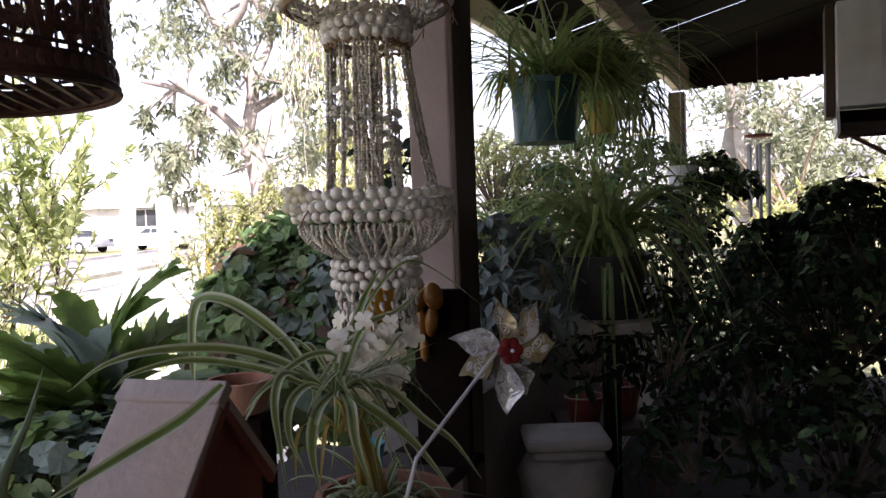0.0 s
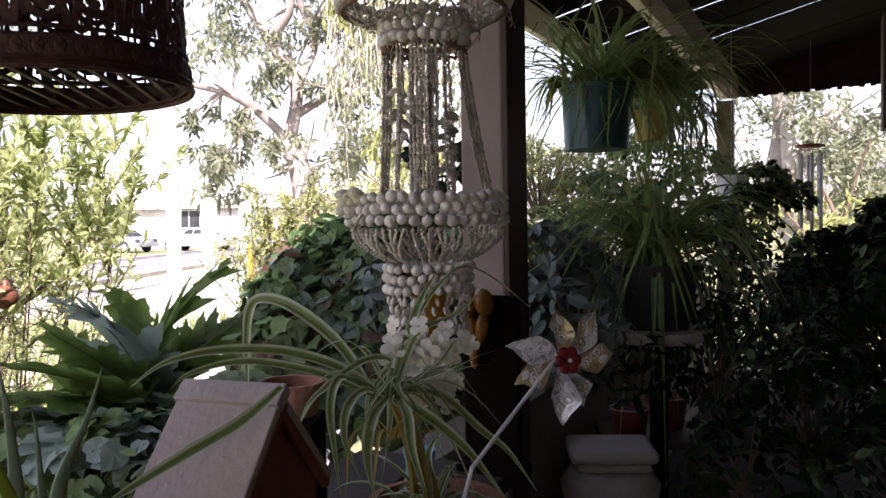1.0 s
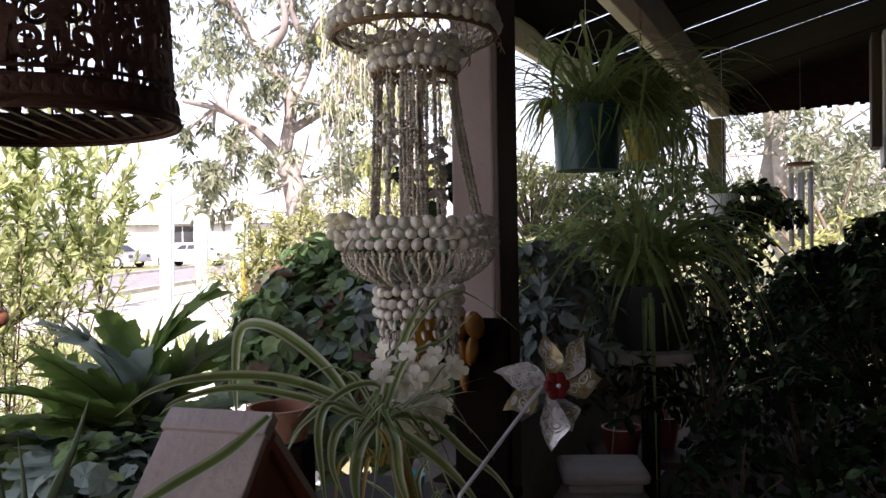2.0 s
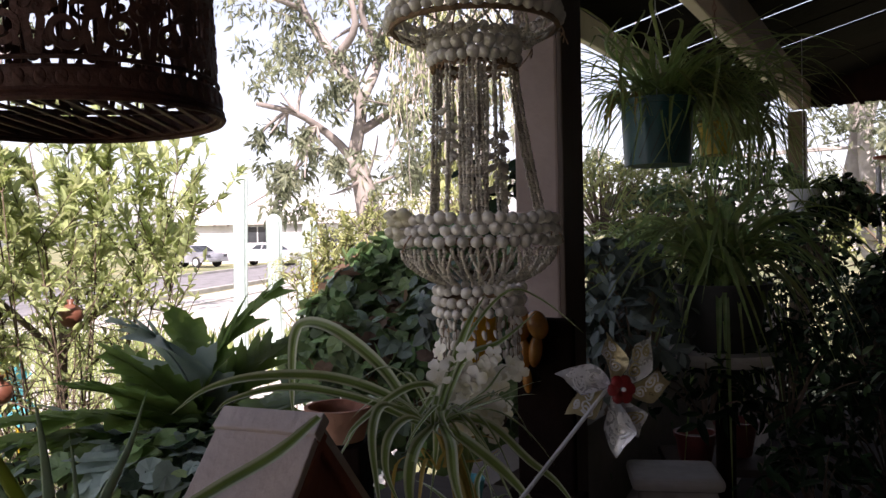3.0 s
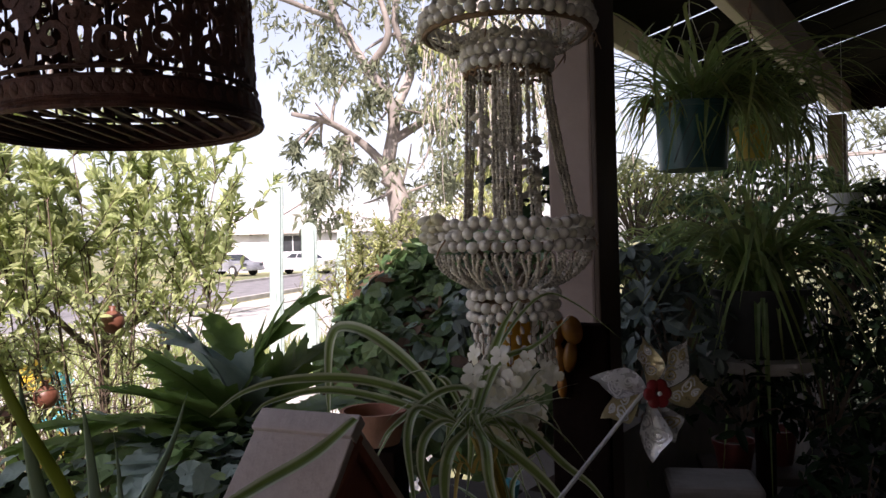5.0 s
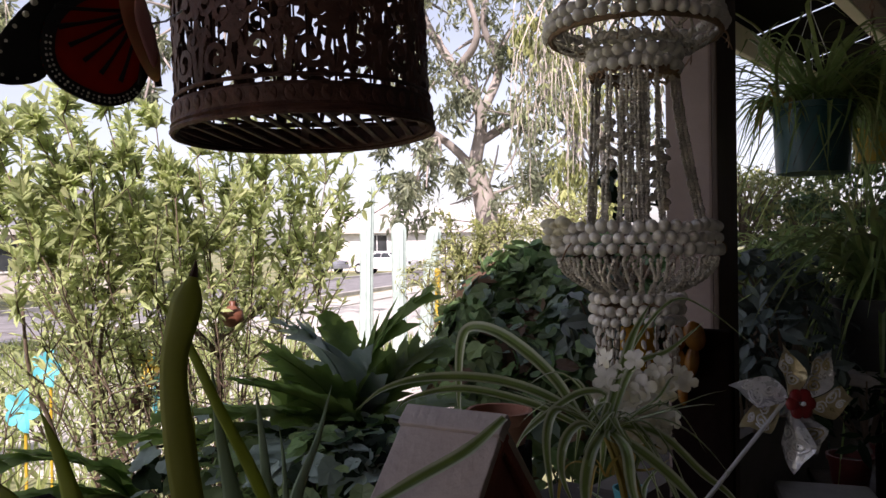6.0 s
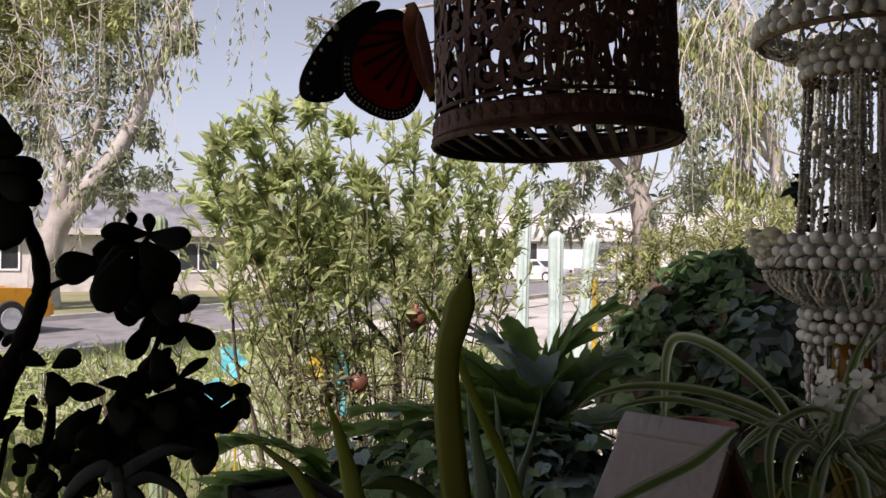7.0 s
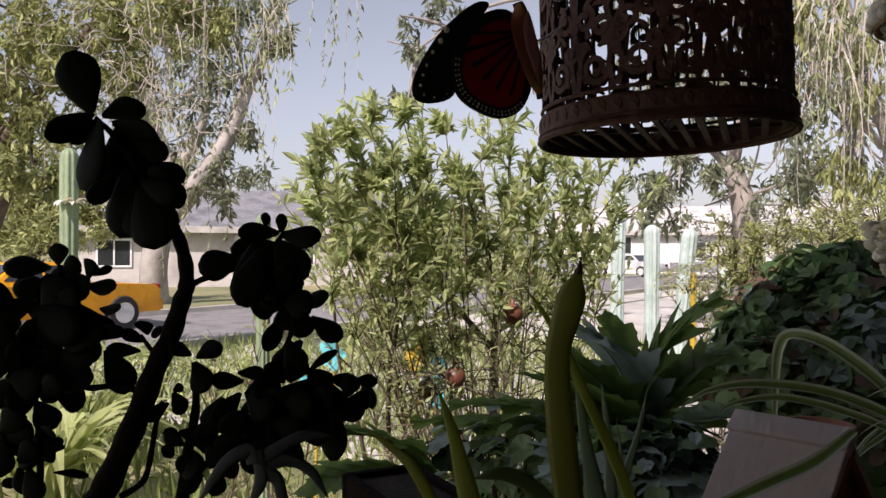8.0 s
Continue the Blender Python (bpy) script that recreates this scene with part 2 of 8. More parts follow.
M["concrete"] = material("concrete", (0.46, 0.44, 0.41), (0.56, 0.54, 0.50), 5, 0.9, bump=0.3)
M["slab"] = material("concrete_slab", (0.46, 0.44, 0.41), (0.56, 0.54, 0.50), 5, 0.9, bump=0.3, objrand=0.12)
M["stucco"] = material("stucco", (0.50, 0.47, 0.45), (0.58, 0.55, 0.53), 6, 0.9, bump=0.3)
M["housewall"] = material("porch_wall", (0.20, 0.18, 0.16), (0.26, 0.235, 0.21), 8, 0.9, bump=0.3, spec=0.1)
# The far roof's glare is put into this paler shingle colour.
M["pale_shingle"] = material("glare_pale_shingle", (0.46, 0.45, 0.45), (0.58, 0.57, 0.56), 8, 0.9, bump=0.4)
M["pale_wall"] = material("white_painted_wall", (0.70, 0.69, 0.68), (0.78, 0.77, 0.76), 6, 0.9, bump=0.2)
M["shingle"] = material("grey_shingle", (0.14, 0.145, 0.16), (0.21, 0.215, 0.235), 8, 0.9, bump=0.4, objrand=0.2)
M["glass"] = material("window_glass", (0.03, 0.035, 0.04), (0.05, 0.055, 0.06), 3, 0.08)
M["carpaint"] = material("orange_car_paint", (0.74, 0.32, 0.008), (0.78, 0.35, 0.012), 8, 0.3)
M["carwhite"] = material("white_car_paint", (0.60, 0.60, 0.62), (0.66, 0.66, 0.68), 8, 0.3)
M["cardark"] = material("grey_car_paint", (0.24, 0.25, 0.28), (0.30, 0.315, 0.345), 8, 0.3)
M["tyre"] = material("tyre_rubber", (0.02, 0.02, 0.02), (0.035, 0.035, 0.035), 30, 0.85)
# Far darker than concrete: the porch's shade is put into this colour.
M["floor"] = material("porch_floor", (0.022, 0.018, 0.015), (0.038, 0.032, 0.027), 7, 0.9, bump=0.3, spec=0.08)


# ---- mesh tools ----
class MB:
    """A mesh in the making: plain lists of places, faces and UVs."""

    def __init__(self):
        self.v, self.f, self.uv = [], [], []

    def add(self, verts, faces, uvs=None):
        o = len(self.v)
        self.v += [tuple(p) for p in verts]
        self.uv += list(uvs) if uvs is not None else [(0.0, 0.0)] * len(verts)
        self.f += [tuple(i + o for i in q) for q in faces]

    def box(self, lo, hi, m=None):
        c = [V(x, y, z) for x in (lo[0], hi[0]) for y in (lo[1], hi[1]) for z in (lo[2], hi[2])]
        if m is not None:
            c = [m @ p for p in c]
        self.add(c, [(0, 1, 3, 2), (4, 6, 7, 5), (0, 4, 5, 1), (2, 3, 7, 6), (0, 2, 6, 4), (1, 5, 7, 3)])

    def bevel_box(self, lo, hi, b, m=None):
        """A box whose edges are cut at b."""
        bm = bmesh.new()
        bmesh.ops.create_cube(bm, size=1)
        s = [hi[i] - lo[i] for i in range(3)]
        c = [(hi[i] + lo[i]) / 2 for i in range(3)]
        for q in bm.verts:
            q.co = V(*(q.co[i] * s[i] + c[i] for i in range(3)))
        bmesh.ops.bevel(bm, geom=bm.edges[:], offset=b, segments=2, affect="EDGES", profile=0.5)
        bm.verts.index_update()
        self.add([(m @ q.co) if m is not None else q.co for q in bm.verts], [[q.index for q in f.verts] for f in bm.faces])
        bm.free()

    def tube(self, pts, radii, sides=6, cap=True):
        pts = [Vector(p) for p in pts]
        if not hasattr(radii, "__len__"):
            radii = [radii] * len(pts)
        verts, faces = [], []
        ref = None
        n = len(pts)
        for i, p in enumerate(pts):
            t = (pts[min(i + 1, n - 1)] - pts[max(i - 1, 0)])
            t = t.normalized() if t.length > 1e-9 else V(0, 0, 1)
            if ref is None:
                ref = t.orthogonal().normalized()
            ref = (ref - t * ref.dot(t))
            ref = ref.normalized() if ref.length > 1e-6 else t.orthogonal().normalized()
            b = t.cross(ref)
            for k in range(sides):
                a = 2 * math.pi * k / sides
                verts.append(p + radii[i] * (math.cos(a) * ref + math.sin(a) * b))
        for i in range(n - 1):
            for k in range(sides):
                k2 = (k + 1) % sides
                faces.append((i * sides + k, i * sides + k2, (i + 1) * sides + k2, (i + 1) * sides + k))
        if cap:
            faces += [tuple(range(sides))[::-1], tuple((n - 1) * sides + k for k in range(sides))]
        self.add(verts, faces)

    def ring(self, centre, r, wire, n=48, sides=6):
        c = Vector(centre)
        verts, faces = [], []
        for i in range(n):
            a = 2 * math.pi * i / n
            d = V(math.cos(a), math.sin(a), 0)
            for k in range(sides):
                b = 2 * math.pi * k / sides
                verts.append(c + d * (r + wire * math.cos(b)) + V(0, 0, wire * math.sin(b)))
        for i in range(n):
            for k in range(sides):
                i2, k2 = (i + 1) % n, (k + 1) % sides
                faces.append((i * sides + k, i2 * sides + k, i2 * sides + k2, i * sides + k2))
        self.add(verts, faces)

    def lathe(self, profile, n=32, m=None):
        """profile: (radius, height) from the bottom outside round to the inside."""
        verts, faces = [], []
        for r, z in profile:
            for k in range(n):
                a = 2 * math.pi * k / n
                p = V(r * math.cos(a), r * math.sin(a), z)
                verts.append(m @ p if m is not None else p)
        for i in range(len(profile) - 1):
            for k in range(n):
                k2 = (k + 1) % n
                faces.append((i * n + k, i * n + k2, (i + 1) * n + k2, (i + 1) * n + k))
        faces.append(tuple(range(n))[::-1])
        faces.append(tuple((len(profile) - 1) * n + k for k in range(n)))
        self.add(verts, faces)

    def ball(self, c, r, seg=8, rings=6, squash=(1, 1, 1), m=None):
        c = Vector(c)
        verts, faces = [V(0, 0, -r)], []
        for i in range(1, rings):
            a = math.pi * i / rings
            for k in range(seg):
                b = 2 * math.pi * k / seg
                verts.append(V(r * math.sin(a) * math.cos(b), r * math.sin(a) * math.sin(b), -r * math.cos(a)))
        verts.append(V(0, 0, r))
        top = len(verts) - 1
        for k in range(seg):
            k2 = (k + 1) % seg
            faces.append((0, 1 + k2, 1 + k))
            for i in range(rings - 2):
                faces.append((1 + i * seg + k, 1 + i * seg + k2, 1 + (i + 1) * seg + k2, 1 + (i + 1) * seg + k))
            faces.append((top, 1 + (rings - 2) * seg + k, 1 + (rings - 2) * seg + k2))
        verts = [V(p.x * squash[0], p.y * squash[1], p.z * squash[2]) for p in verts]
        self.add([(m @ p if m is not None else p) + c for p in verts], faces)

    def strap(self, pts, width, fold=0.25, tip=0.15, up=V(0, 0, 1), base=0.6, thick=0.0):
        """A long leaf along pts, folded along its middle, tapering to its tip."""
        pts = [Vector(p) for p in pts]
        n = len(pts)
        verts, uvs, faces = [], [], []
        side = None
        for i, p in enumerate(pts):
            s = i / (n - 1)
            t = (pts[min(i + 1, n - 1)] - pts[max(i - 1, 0)]).normalized()
            x = t.cross(up)
            if x.length < 0.15 and side is not None:
                x = side
            x = x.normalized()
            if side is not None and x.dot(side) < 0:
                x = -x
            side = x
            nrm = x.cross(t)
            w = width * 0.5 * min(1.0, base + (1 - base) * s / 0.25) * (1 if s < 0.5 else max(0.02, 1 - ((s - 0.5) / 0.5) ** (0.2 / max(tip, 0.05))))
            verts += [p - x * w + nrm * fold * w, p - nrm * fold * w * 0.3, p + x * w + nrm * fold * w]
            uvs += [(0.0, s), (0.5, s), (1.0, s)]
        for i in range(n - 1):
            a, b = i * 3, (i + 1) * 3
            faces += [(a, a + 1, b + 1, b), (a + 1, a + 2, b + 2, b + 1)]
        self.add(verts, faces, uvs)

    def scatter(self, tv, tf, pos, R, scale):
        """Copies of a small template (k, 3) at many places; arrays of numpy."""
        tv = np.asarray(tv, float)
        k, n, o = len(tv), len(pos), len(self.v)
        scale = np.asarray(scale, float).reshape(n, -1)
        allv = np.einsum("nij,nkj->nki", R, tv[None] * scale[:, None, :]) + np.asarray(pos)[:, None, :]
        self.v += list(map(tuple, allv.reshape(-1, 3)))
        self.uv += [(0.0, 0.0)] * (n * k)
        for i in range(n):
            b = o + i * k
            self.f += [tuple(b + j for j in q) for q in tf]

    def mesh(self, name, mat, smooth=True):
        me = bpy.data.meshes.new(name)
        me.from_pydata(self.v, [], self.f)
        me.materials.append(mat)
        if any(a or b for a, b in self.uv[:50]):
            lay = me.uv_layers.new(name="UVMap")
            idx = np.zeros(len(me.loops), dtype=np.int32)
            me.loops.foreach_get("vertex_index", idx)
            lay.data.foreach_set("uv", np.asarray(self.uv, dtype=np.float32)[idx].ravel())
        if smooth:
            me.polygons.foreach_set("use_smooth", [True] * len(me.polygons))
        return me


def part(name, mb, mat, parent=None, label="", smooth=False, kind=""):
    me = mb.mesh(name, mat, smooth) if isinstance(mb, MB) else mb
    ob = new(name, me)
    if parent is not None:
        ob.parent = parent
    return tagged(ob, label, kind=kind)


def thing(name, at, label, category, group="", kind="", turn=0.0):
    ob = new(name)
    ob.empty_display_size = 0.05
    ob.matrix_world = pose(at[0], at[1], at[2], 0, 0, turn)
    return tagged(ob, label, category, group, kind)


def frames_along(d, hint):
    """Turns (n, 3, 3) whose y runs along d and whose z is near hint."""
    d = d / np.maximum(np.linalg.norm(d, axis=1, keepdims=True), 1e-9)
    x = np.cross(d, hint)
    bad = np.linalg.norm(x, axis=1) < 1e-3
    x[bad] = np.cross(d[bad], np.array([1.0, 0.3, 0.2]))
    x /= np.linalg.norm(x, axis=1, keepdims=True)
    z = np.cross(x, d)
    return np.stack([x, d, z], axis=2)


LANCE_V = [(0, 0, 0), (-0.15, 0.33, 0.05), (0, 0.33, 0), (0.15, 0.33, 0.05), (-0.13, 0.68, 0.02), (0, 0.68, -0.03), (0.13, 0.68, 0.02), (0, 1, -0.10)]
LANCE_F = [(0, 2, 1), (0, 3, 2), (1, 2, 5, 4), (2, 3, 6, 5), (4, 5, 7), (5, 6, 7)]
OVAL_V = [(0, 0, 0), (-0.24, 0.30, 0.06), (0, 0.30, 0), (0.24, 0.30, 0.06), (-0.23, 0.66, 0.04), (0, 0.66, -0.02), (0.23, 0.66, 0.04), (0, 1, -0.08)]
DIAMOND_V = [(0, 0, 0), (-0.16, 0.45, 0.04), (0, 1, -0.05), (0.16, 0.45, 0.04)]
DIAMOND_F = [(0, 3, 2), (0, 2, 1)]
IVY_V = [(0, 0.34, -0.03), (0, 0.02, 0), (-0.20, -0.06, 0.03), (-0.42, 0.10, 0.03), (-0.44, 0.34, 0.07), (-0.40, 0.60, 0.02), (-0.20, 0.80, 0.03), (0, 1.0, -0.08), (0.22, 0.78, 0.03), (0.38, 0.62, 0.0), (0.46, 0.32, 0.06), (0.40, 0.12, 0.03), (0.22, -0.06, 0.03)]
IVY_F = [(0, i, i + 1) for i in range(1, 12)] + [(0, 12, 1)]


def bezier(a, b, c, n=10):
    a, b, c = Vector(a), Vector(b), Vector(c)
    return [(1 - s) ** 2 * a + 2 * s * (1 - s) * b + s * s * c for s in (i / (n - 1) for i in range(n))]


def spline(pts, n=6):
    """A smooth line through pts."""
    p = [Vector(q) for q in pts]
    p = [2 * p[0] - p[1]] + p + [2 * p[-1] - p[-2]]
    out = []
    for i in range(1, len(p) - 2):
        for k in range(n):
            s = k / n
            out.append(0.5 * ((2 * p[i]) + (p[i + 1] - p[i - 1]) * s + (2 * p[i - 1] - 5 * p[i] + 4 * p[i + 1] - p[i + 2]) * s * s + (3 * p[i] - p[i - 1] - 3 * p[i + 1] + p[i + 2]) * s ** 3))
    return out + [p[-2]]


# ---- the porch ----
AZ = 23.0                                   # the porch runs this far to the right of +y
DIR = V(math.sin(radians(AZ)), math.cos(radians(AZ)), 0)
OUT = V(math.cos(radians(AZ)), -math.sin(radians(AZ)), 0)
PORCH = Matrix(((OUT.x, DIR.x, 0, 0), (OUT.y, DIR.y, 0, 0), (0, 0, 1, 0), (0, 0, 0, 1)))   # (across, along, up)


def roof_z(o):
    return 2.72 + 0.25 * (o + 0.911)


def structure(name, mb, mat, label, category, smooth=False):
    return tagged(part(name, mb, mat, None, smooth=smooth), label, category, kind="structure")


mb = MB()
for lo, hi in (((-300, -300), (-16.2, 400)), ((-10.3, -300), (300, 400))):
    mb.add([(lo[0], lo[1], 0), (hi[0], lo[1], 0), (hi[0], hi[1], 0), (lo[0], hi[1], 0)], [(0, 1, 2, 3)])
mb.add([(-16.2, -300, 0), (-10.3, -300, 0), (-10.3, 400, 0), (-16.2, 400, 0)], [(0, 1, 2, 3)])
structure("ground", mb, M["grass"], "dry yellow-green lawn with bare patches", "lawn")
mb = MB()
mb.box((-16, -200, 0.004), (-10.6, 300, 0.012))
structure("road", mb, M["asphalt"], "pale grey asphalt street in the sun", "road")
mb = MB()
mb.box((-10.6, -200, 0), (-10.4, 300, 0.13))
mb.box((-16.2, -200, 0), (-16.0, 300, 0.13))
structure("kerb", mb, M["concrete"], "light concrete kerb along the street", "kerb")


def slab_field(name, places, size, thick, label, category):
    """A bed of sand with concrete slabs on it, each a piece of its own."""
    x0, x1 = min(p[0] for p in places), max(p[0] for p in places) + size[0]
    y0, y1 = min(p[1] for p in places), max(p[1] for p in places) + size[1]
    b = MB()
    if name == "pavement":
        b.box((x0, y0, 0.0), (x1, y1, 0.012))
    else:
        for px, py in places:
            b.box((px, py, 0.0), (px + size[0], py + size[1], 0.006))
    bed = structure(name, b, M["concrete"], label, category)
    b = MB()
    b.bevel_box((0.008, 0.008, 0.0), (size[0] - 0.008, size[1] - 0.008, thick), 0.008)
    me = b.mesh("slab", M["slab"], smooth=False)
    for px, py in places:
        ob = new("slab", me)
        ob.parent = bed
        ob.location = (px, py, 0.002)
    return bed


mb = MB()
mb.box((-1.25, -3.4, 0.004), (0.95, 7.6, 0.06), PORCH)
structure("floor", mb, M["floor"], "concrete porch floor coloured near black for shade", "floor")

mb = MB()
slits = (4.1, 4.88, 5.68)
edges = [-3.5 + 0.8 * i for i in range(9)] + list(slits) + [7.35]
for a, b in zip(edges, edges[1:]):
    gap0 = 0.021 if a in slits else 0.0
    gap1 = 0.021 if b in slits else 0.0
    lo, hi = a + gap0, b - gap1
    n = 4
    for k in range(n):
        u0, u1 = lo + (hi - lo) * k / n, lo + (hi - lo) * (k + 1) / n
        for o0, o1 in ((-1.42, 0.98),):
            z0, z1 = roof_z(o0), roof_z(o1)
            pts = [(o0, u0, z0 + 0.004 * (k % 2)), (o1, u0, z1 + 0.004 * (k % 2)), (o1, u1, z1 + 0.004 * (k % 2)), (o0, u1, z0 + 0.004 * (k % 2))]
            pts += [(x, y, z + 0.012) for x, y, z in pts]
            mb.add([PORCH @ V(*p) for p in pts], [(3, 2, 1, 0), (4, 5, 6, 7), (0, 1, 5, 4), (1, 2, 6, 5), (2, 3, 7, 6), (3, 0, 4, 7)])
for a in slits:                             # unseen upstands added beside the slits to block the sun
    pts = [(o, u, roof_z(o) + dz) for dz in (0.017, 0.16) for o, u in ((-1.42, a - 0.040), (0.98, a - 0.040), (0.98, a - 0.028), (-1.42, a - 0.028))]
    mb.add([PORCH @ V(*p) for p in pts], [(3, 2, 1, 0), (4, 5, 6, 7), (0, 1, 5, 4), (1, 2, 6, 5), (2, 3, 7, 6), (3, 0, 4, 7)])
structure("ceiling", mb, M["ceiling"], "porch roof boards coloured near black for shade, with thin slits of daylight", "roof")

# the unseen house wall beside and behind the camera
mb = MB()
mb.box((0.95, -3.6, 0), (1.15, 7.0, 3.15), PORCH)
structure("wall_east", mb, M["housewall"], "unseen dull plaster house wall beside the porch", "wall")
# Unseen end wall; its open doorway is added to let fill light in.
mb = MB()
for lo, hi in (((-1.25, -3.75, 0), (-0.75, -3.6, 3.15)), ((0.75, -3.75, 0), (1.15, -3.6, 3.15)), ((-0.75, -3.75, 2.1), (0.75, -3.6, 3.15))):
    mb.box(lo, hi, PORCH)
structure("wall_south", mb, M["housewall"], "unseen end wall of the porch, doorway added to let in light", "wall")


def timber(name, lo, hi, mat, label, category="beam", bevel=0.006):
    b = MB()
    b.bevel_box(lo, hi, bevel, PORCH)
    return structure(name, b, mat, label, category)


timber("beam", (-0.932, -3.4, 2.57), (-0.876, 7.3, 2.70), M["beam"], "cream-painted porch beam on the posts")
timber("trim_beam_side", (-0.874, -3.4, 2.572), (-0.79, 7.3, 2.75), M["rafter"], "brown stained board along the beam")
timber("fascia", (-1.40, -3.4, 2.47), (-1.36, 7.3, 2.60), M["beam"], "cream fascia board at the eave")
mb = MB()
for i in range(44):
    o0 = -0.8 + i * 0.04
    z = 2.60 + 0.02 * o0 + 0.006 * math.sin(i * 1.9)
    mb.box((o0, 7.32, z - (0.012 if i % 2 else 0.0)), (o0 + 0.04, 7.335, roof_z(o0) + 0.010), PORCH)
structure("trim_valance", mb, M["valance"], "dark red scalloped board at the roof end", "valance")


def porch_post(s, label):
    root = thing("post", PORCH @ V(-0.914, s, 0.06), label, "post", "porch posts", turn=-AZ)
    b = MB()
    b.bevel_box((-0.065, -0.065, 0), (0.058, 0.065, 2.51), 0.008)
    part("shaft", b, M["post"], root)
    # Thin layer that carries the shade of the post's inner face in its colour.
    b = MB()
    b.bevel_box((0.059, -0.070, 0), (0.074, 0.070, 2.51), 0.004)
    part("shaded_side", b, M["post_in"], root, "inner side of the post, coloured dark for shade")
    b = MB()
    b.bevel_box((-0.078, -0.078, 0), (0.082, 0.078, 0.12), 0.01)
    part("base", b, M["post"], root)
    return root


porch_post(2.139, "pale mauve-grey painted porch post, inner side darkened for shade")
p2 = porch_post(7.42, "cream square porch post at the far end")
for child in p2.children:
    if child.name.startswith("shaft"):
        child.data.materials[0] = M["far_post"]

slab_field("pavement", [(-9.9, -40.0 + 1.5 * q) for q in range(87)], (1.3, 1.5), 0.05, "light concrete footpath in square slabs", "pavement")
slab_field("pavement_drive", [(-8.5 + 1.5 * p, 4.6 + 2.6 * q) for p in range(6) for q in range(12) if V(-7.75 + 1.5 * p, 5.9 + 2.6 * q, 0).dot(OUT) < -2.6], (1.5, 2.6), 0.03, "pale concrete driveway slabs in bright sun", "driveway")

# ---- far houses, cars ----
def house(at, facing, w, dpt, eave, ridge, label, wins, wall=M["stucco"], roof=M["shingle"]):
    root = thing("house", at, label, "house", turn=facing)
    b = MB()
    b.box((-w / 2, 0, 0), (w / 2, dpt, eave))
    for x in (-w / 2, w / 2):
        b.add([(x, 0, eave), (x, dpt, eave), (x, dpt / 2, ridge - 0.1)], [(0, 1, 2)])
    part("wall", b, wall, root)
    b = MB()
    e = 0.5
    for sgn in (0, 1):
        y0, y1 = (-e, dpt / 2) if sgn == 0 else (dpt + e, dpt / 2)
        zz = eave - (ridge - eave) * e / (dpt / 2)
        q = [(-w / 2 - e, y0, zz), (w / 2 + e, y0, zz), (w / 2 + e, y1, ridge), (-w / 2 - e, y1, ridge)]
        q += [(x, y, z + 0.14) for x, y, z in q]
        b.add(q, [(0, 1, 2, 3), (7, 6, 5, 4), (0, 4, 5, 1), (1, 5, 6, 2), (2, 6, 7, 3), (3, 7, 4, 0)])
    rf = part("roof", b, roof, root, "grey shingle roof")
    b = MB()
    b.bevel_box((-w / 2 - e, -e - 0.06, eave - 0.32), (w / 2 + e, -e - 0.01, eave - 0.06), 0.01)
    part("fascia_board", b, M["concrete"], root)
    for k in range(int(w / 0.9)):
        b = MB()
        b.box((-w / 2 + 0.3 + k * 0.9, -e, eave - 0.36), (-w / 2 + 0.38 + k * 0.9, 0, eave - 0.24))
        part("rafter_tail", b, M["rafter"], root)
    for wx, wz, ww, wh, kind in wins:
        b = MB()
        b.box((wx - ww / 2 - 0.07, -0.06, wz - wh / 2 - 0.07), (wx + ww / 2 + 0.07, -0.01, wz - wh / 2))
        b.box((wx - ww / 2 - 0.07, -0.06, wz + wh / 2), (wx + ww / 2 + 0.07, -0.01, wz + wh / 2 + 0.07))
        b.box((wx - ww / 2 - 0.07, -0.06, wz - wh / 2), (wx - ww / 2, -0.01, wz + wh / 2))
        b.box((wx + ww / 2, -0.06, wz - wh / 2), (wx + ww / 2 + 0.07, -0.01, wz + wh / 2))
        b.box((wx - 0.03, -0.05, wz - wh / 2), (wx + 0.03, -0.01, wz + wh / 2))
        fr = part("window" if kind == "w" else "door", b, M["white"], root)
        b = MB()
        b.box((wx - ww / 2, -0.03, wz - wh / 2), (wx + ww / 2, -0.012, wz + wh / 2))
        part("pane", b, M["glass"] if kind == "w" else M["white"], fr)
    return root, rf


h1, r1 = house((-25.5, 22.4, 0), 51, 13, 8, 2.55, 4.2, "pale stucco bungalow with grey shingle roof", [(2.2, 1.4, 1.5, 1.1, "w"), (0.2, 1.05, 0.9, 2.05, "d"), (-5, 1.4, 1.2, 1.0, "w")])
b = MB()
b.bevel_box((-3.6, 4.3, 3.9), (-2.9, 5.0, 5.0), 0.03)
part("chimney", b, M["stucco"], r1)
h2, r2 = house((-14.0, 52.0, 0), 12, 22, 9, 2.9, 4.6, "white garage-fronted house across the street", [(-6.05, 1.9, 1.4, 1.1, "w"), (-1.2, 1.6, 1.3, 1.0, "w"), (4.0, 1.25, 4.6, 2.2, "d")], M["pale_wall"], M["pale_shingle"])
h3, r3 = house((24.0, 46.0, 0), -35, 16, 9, 2.8, 4.6, "pale house beyond the far end of the garden", [(-3, 1.5, 1.4, 1.1, "w"), (3, 1.5, 1.4, 1.1, "w")])


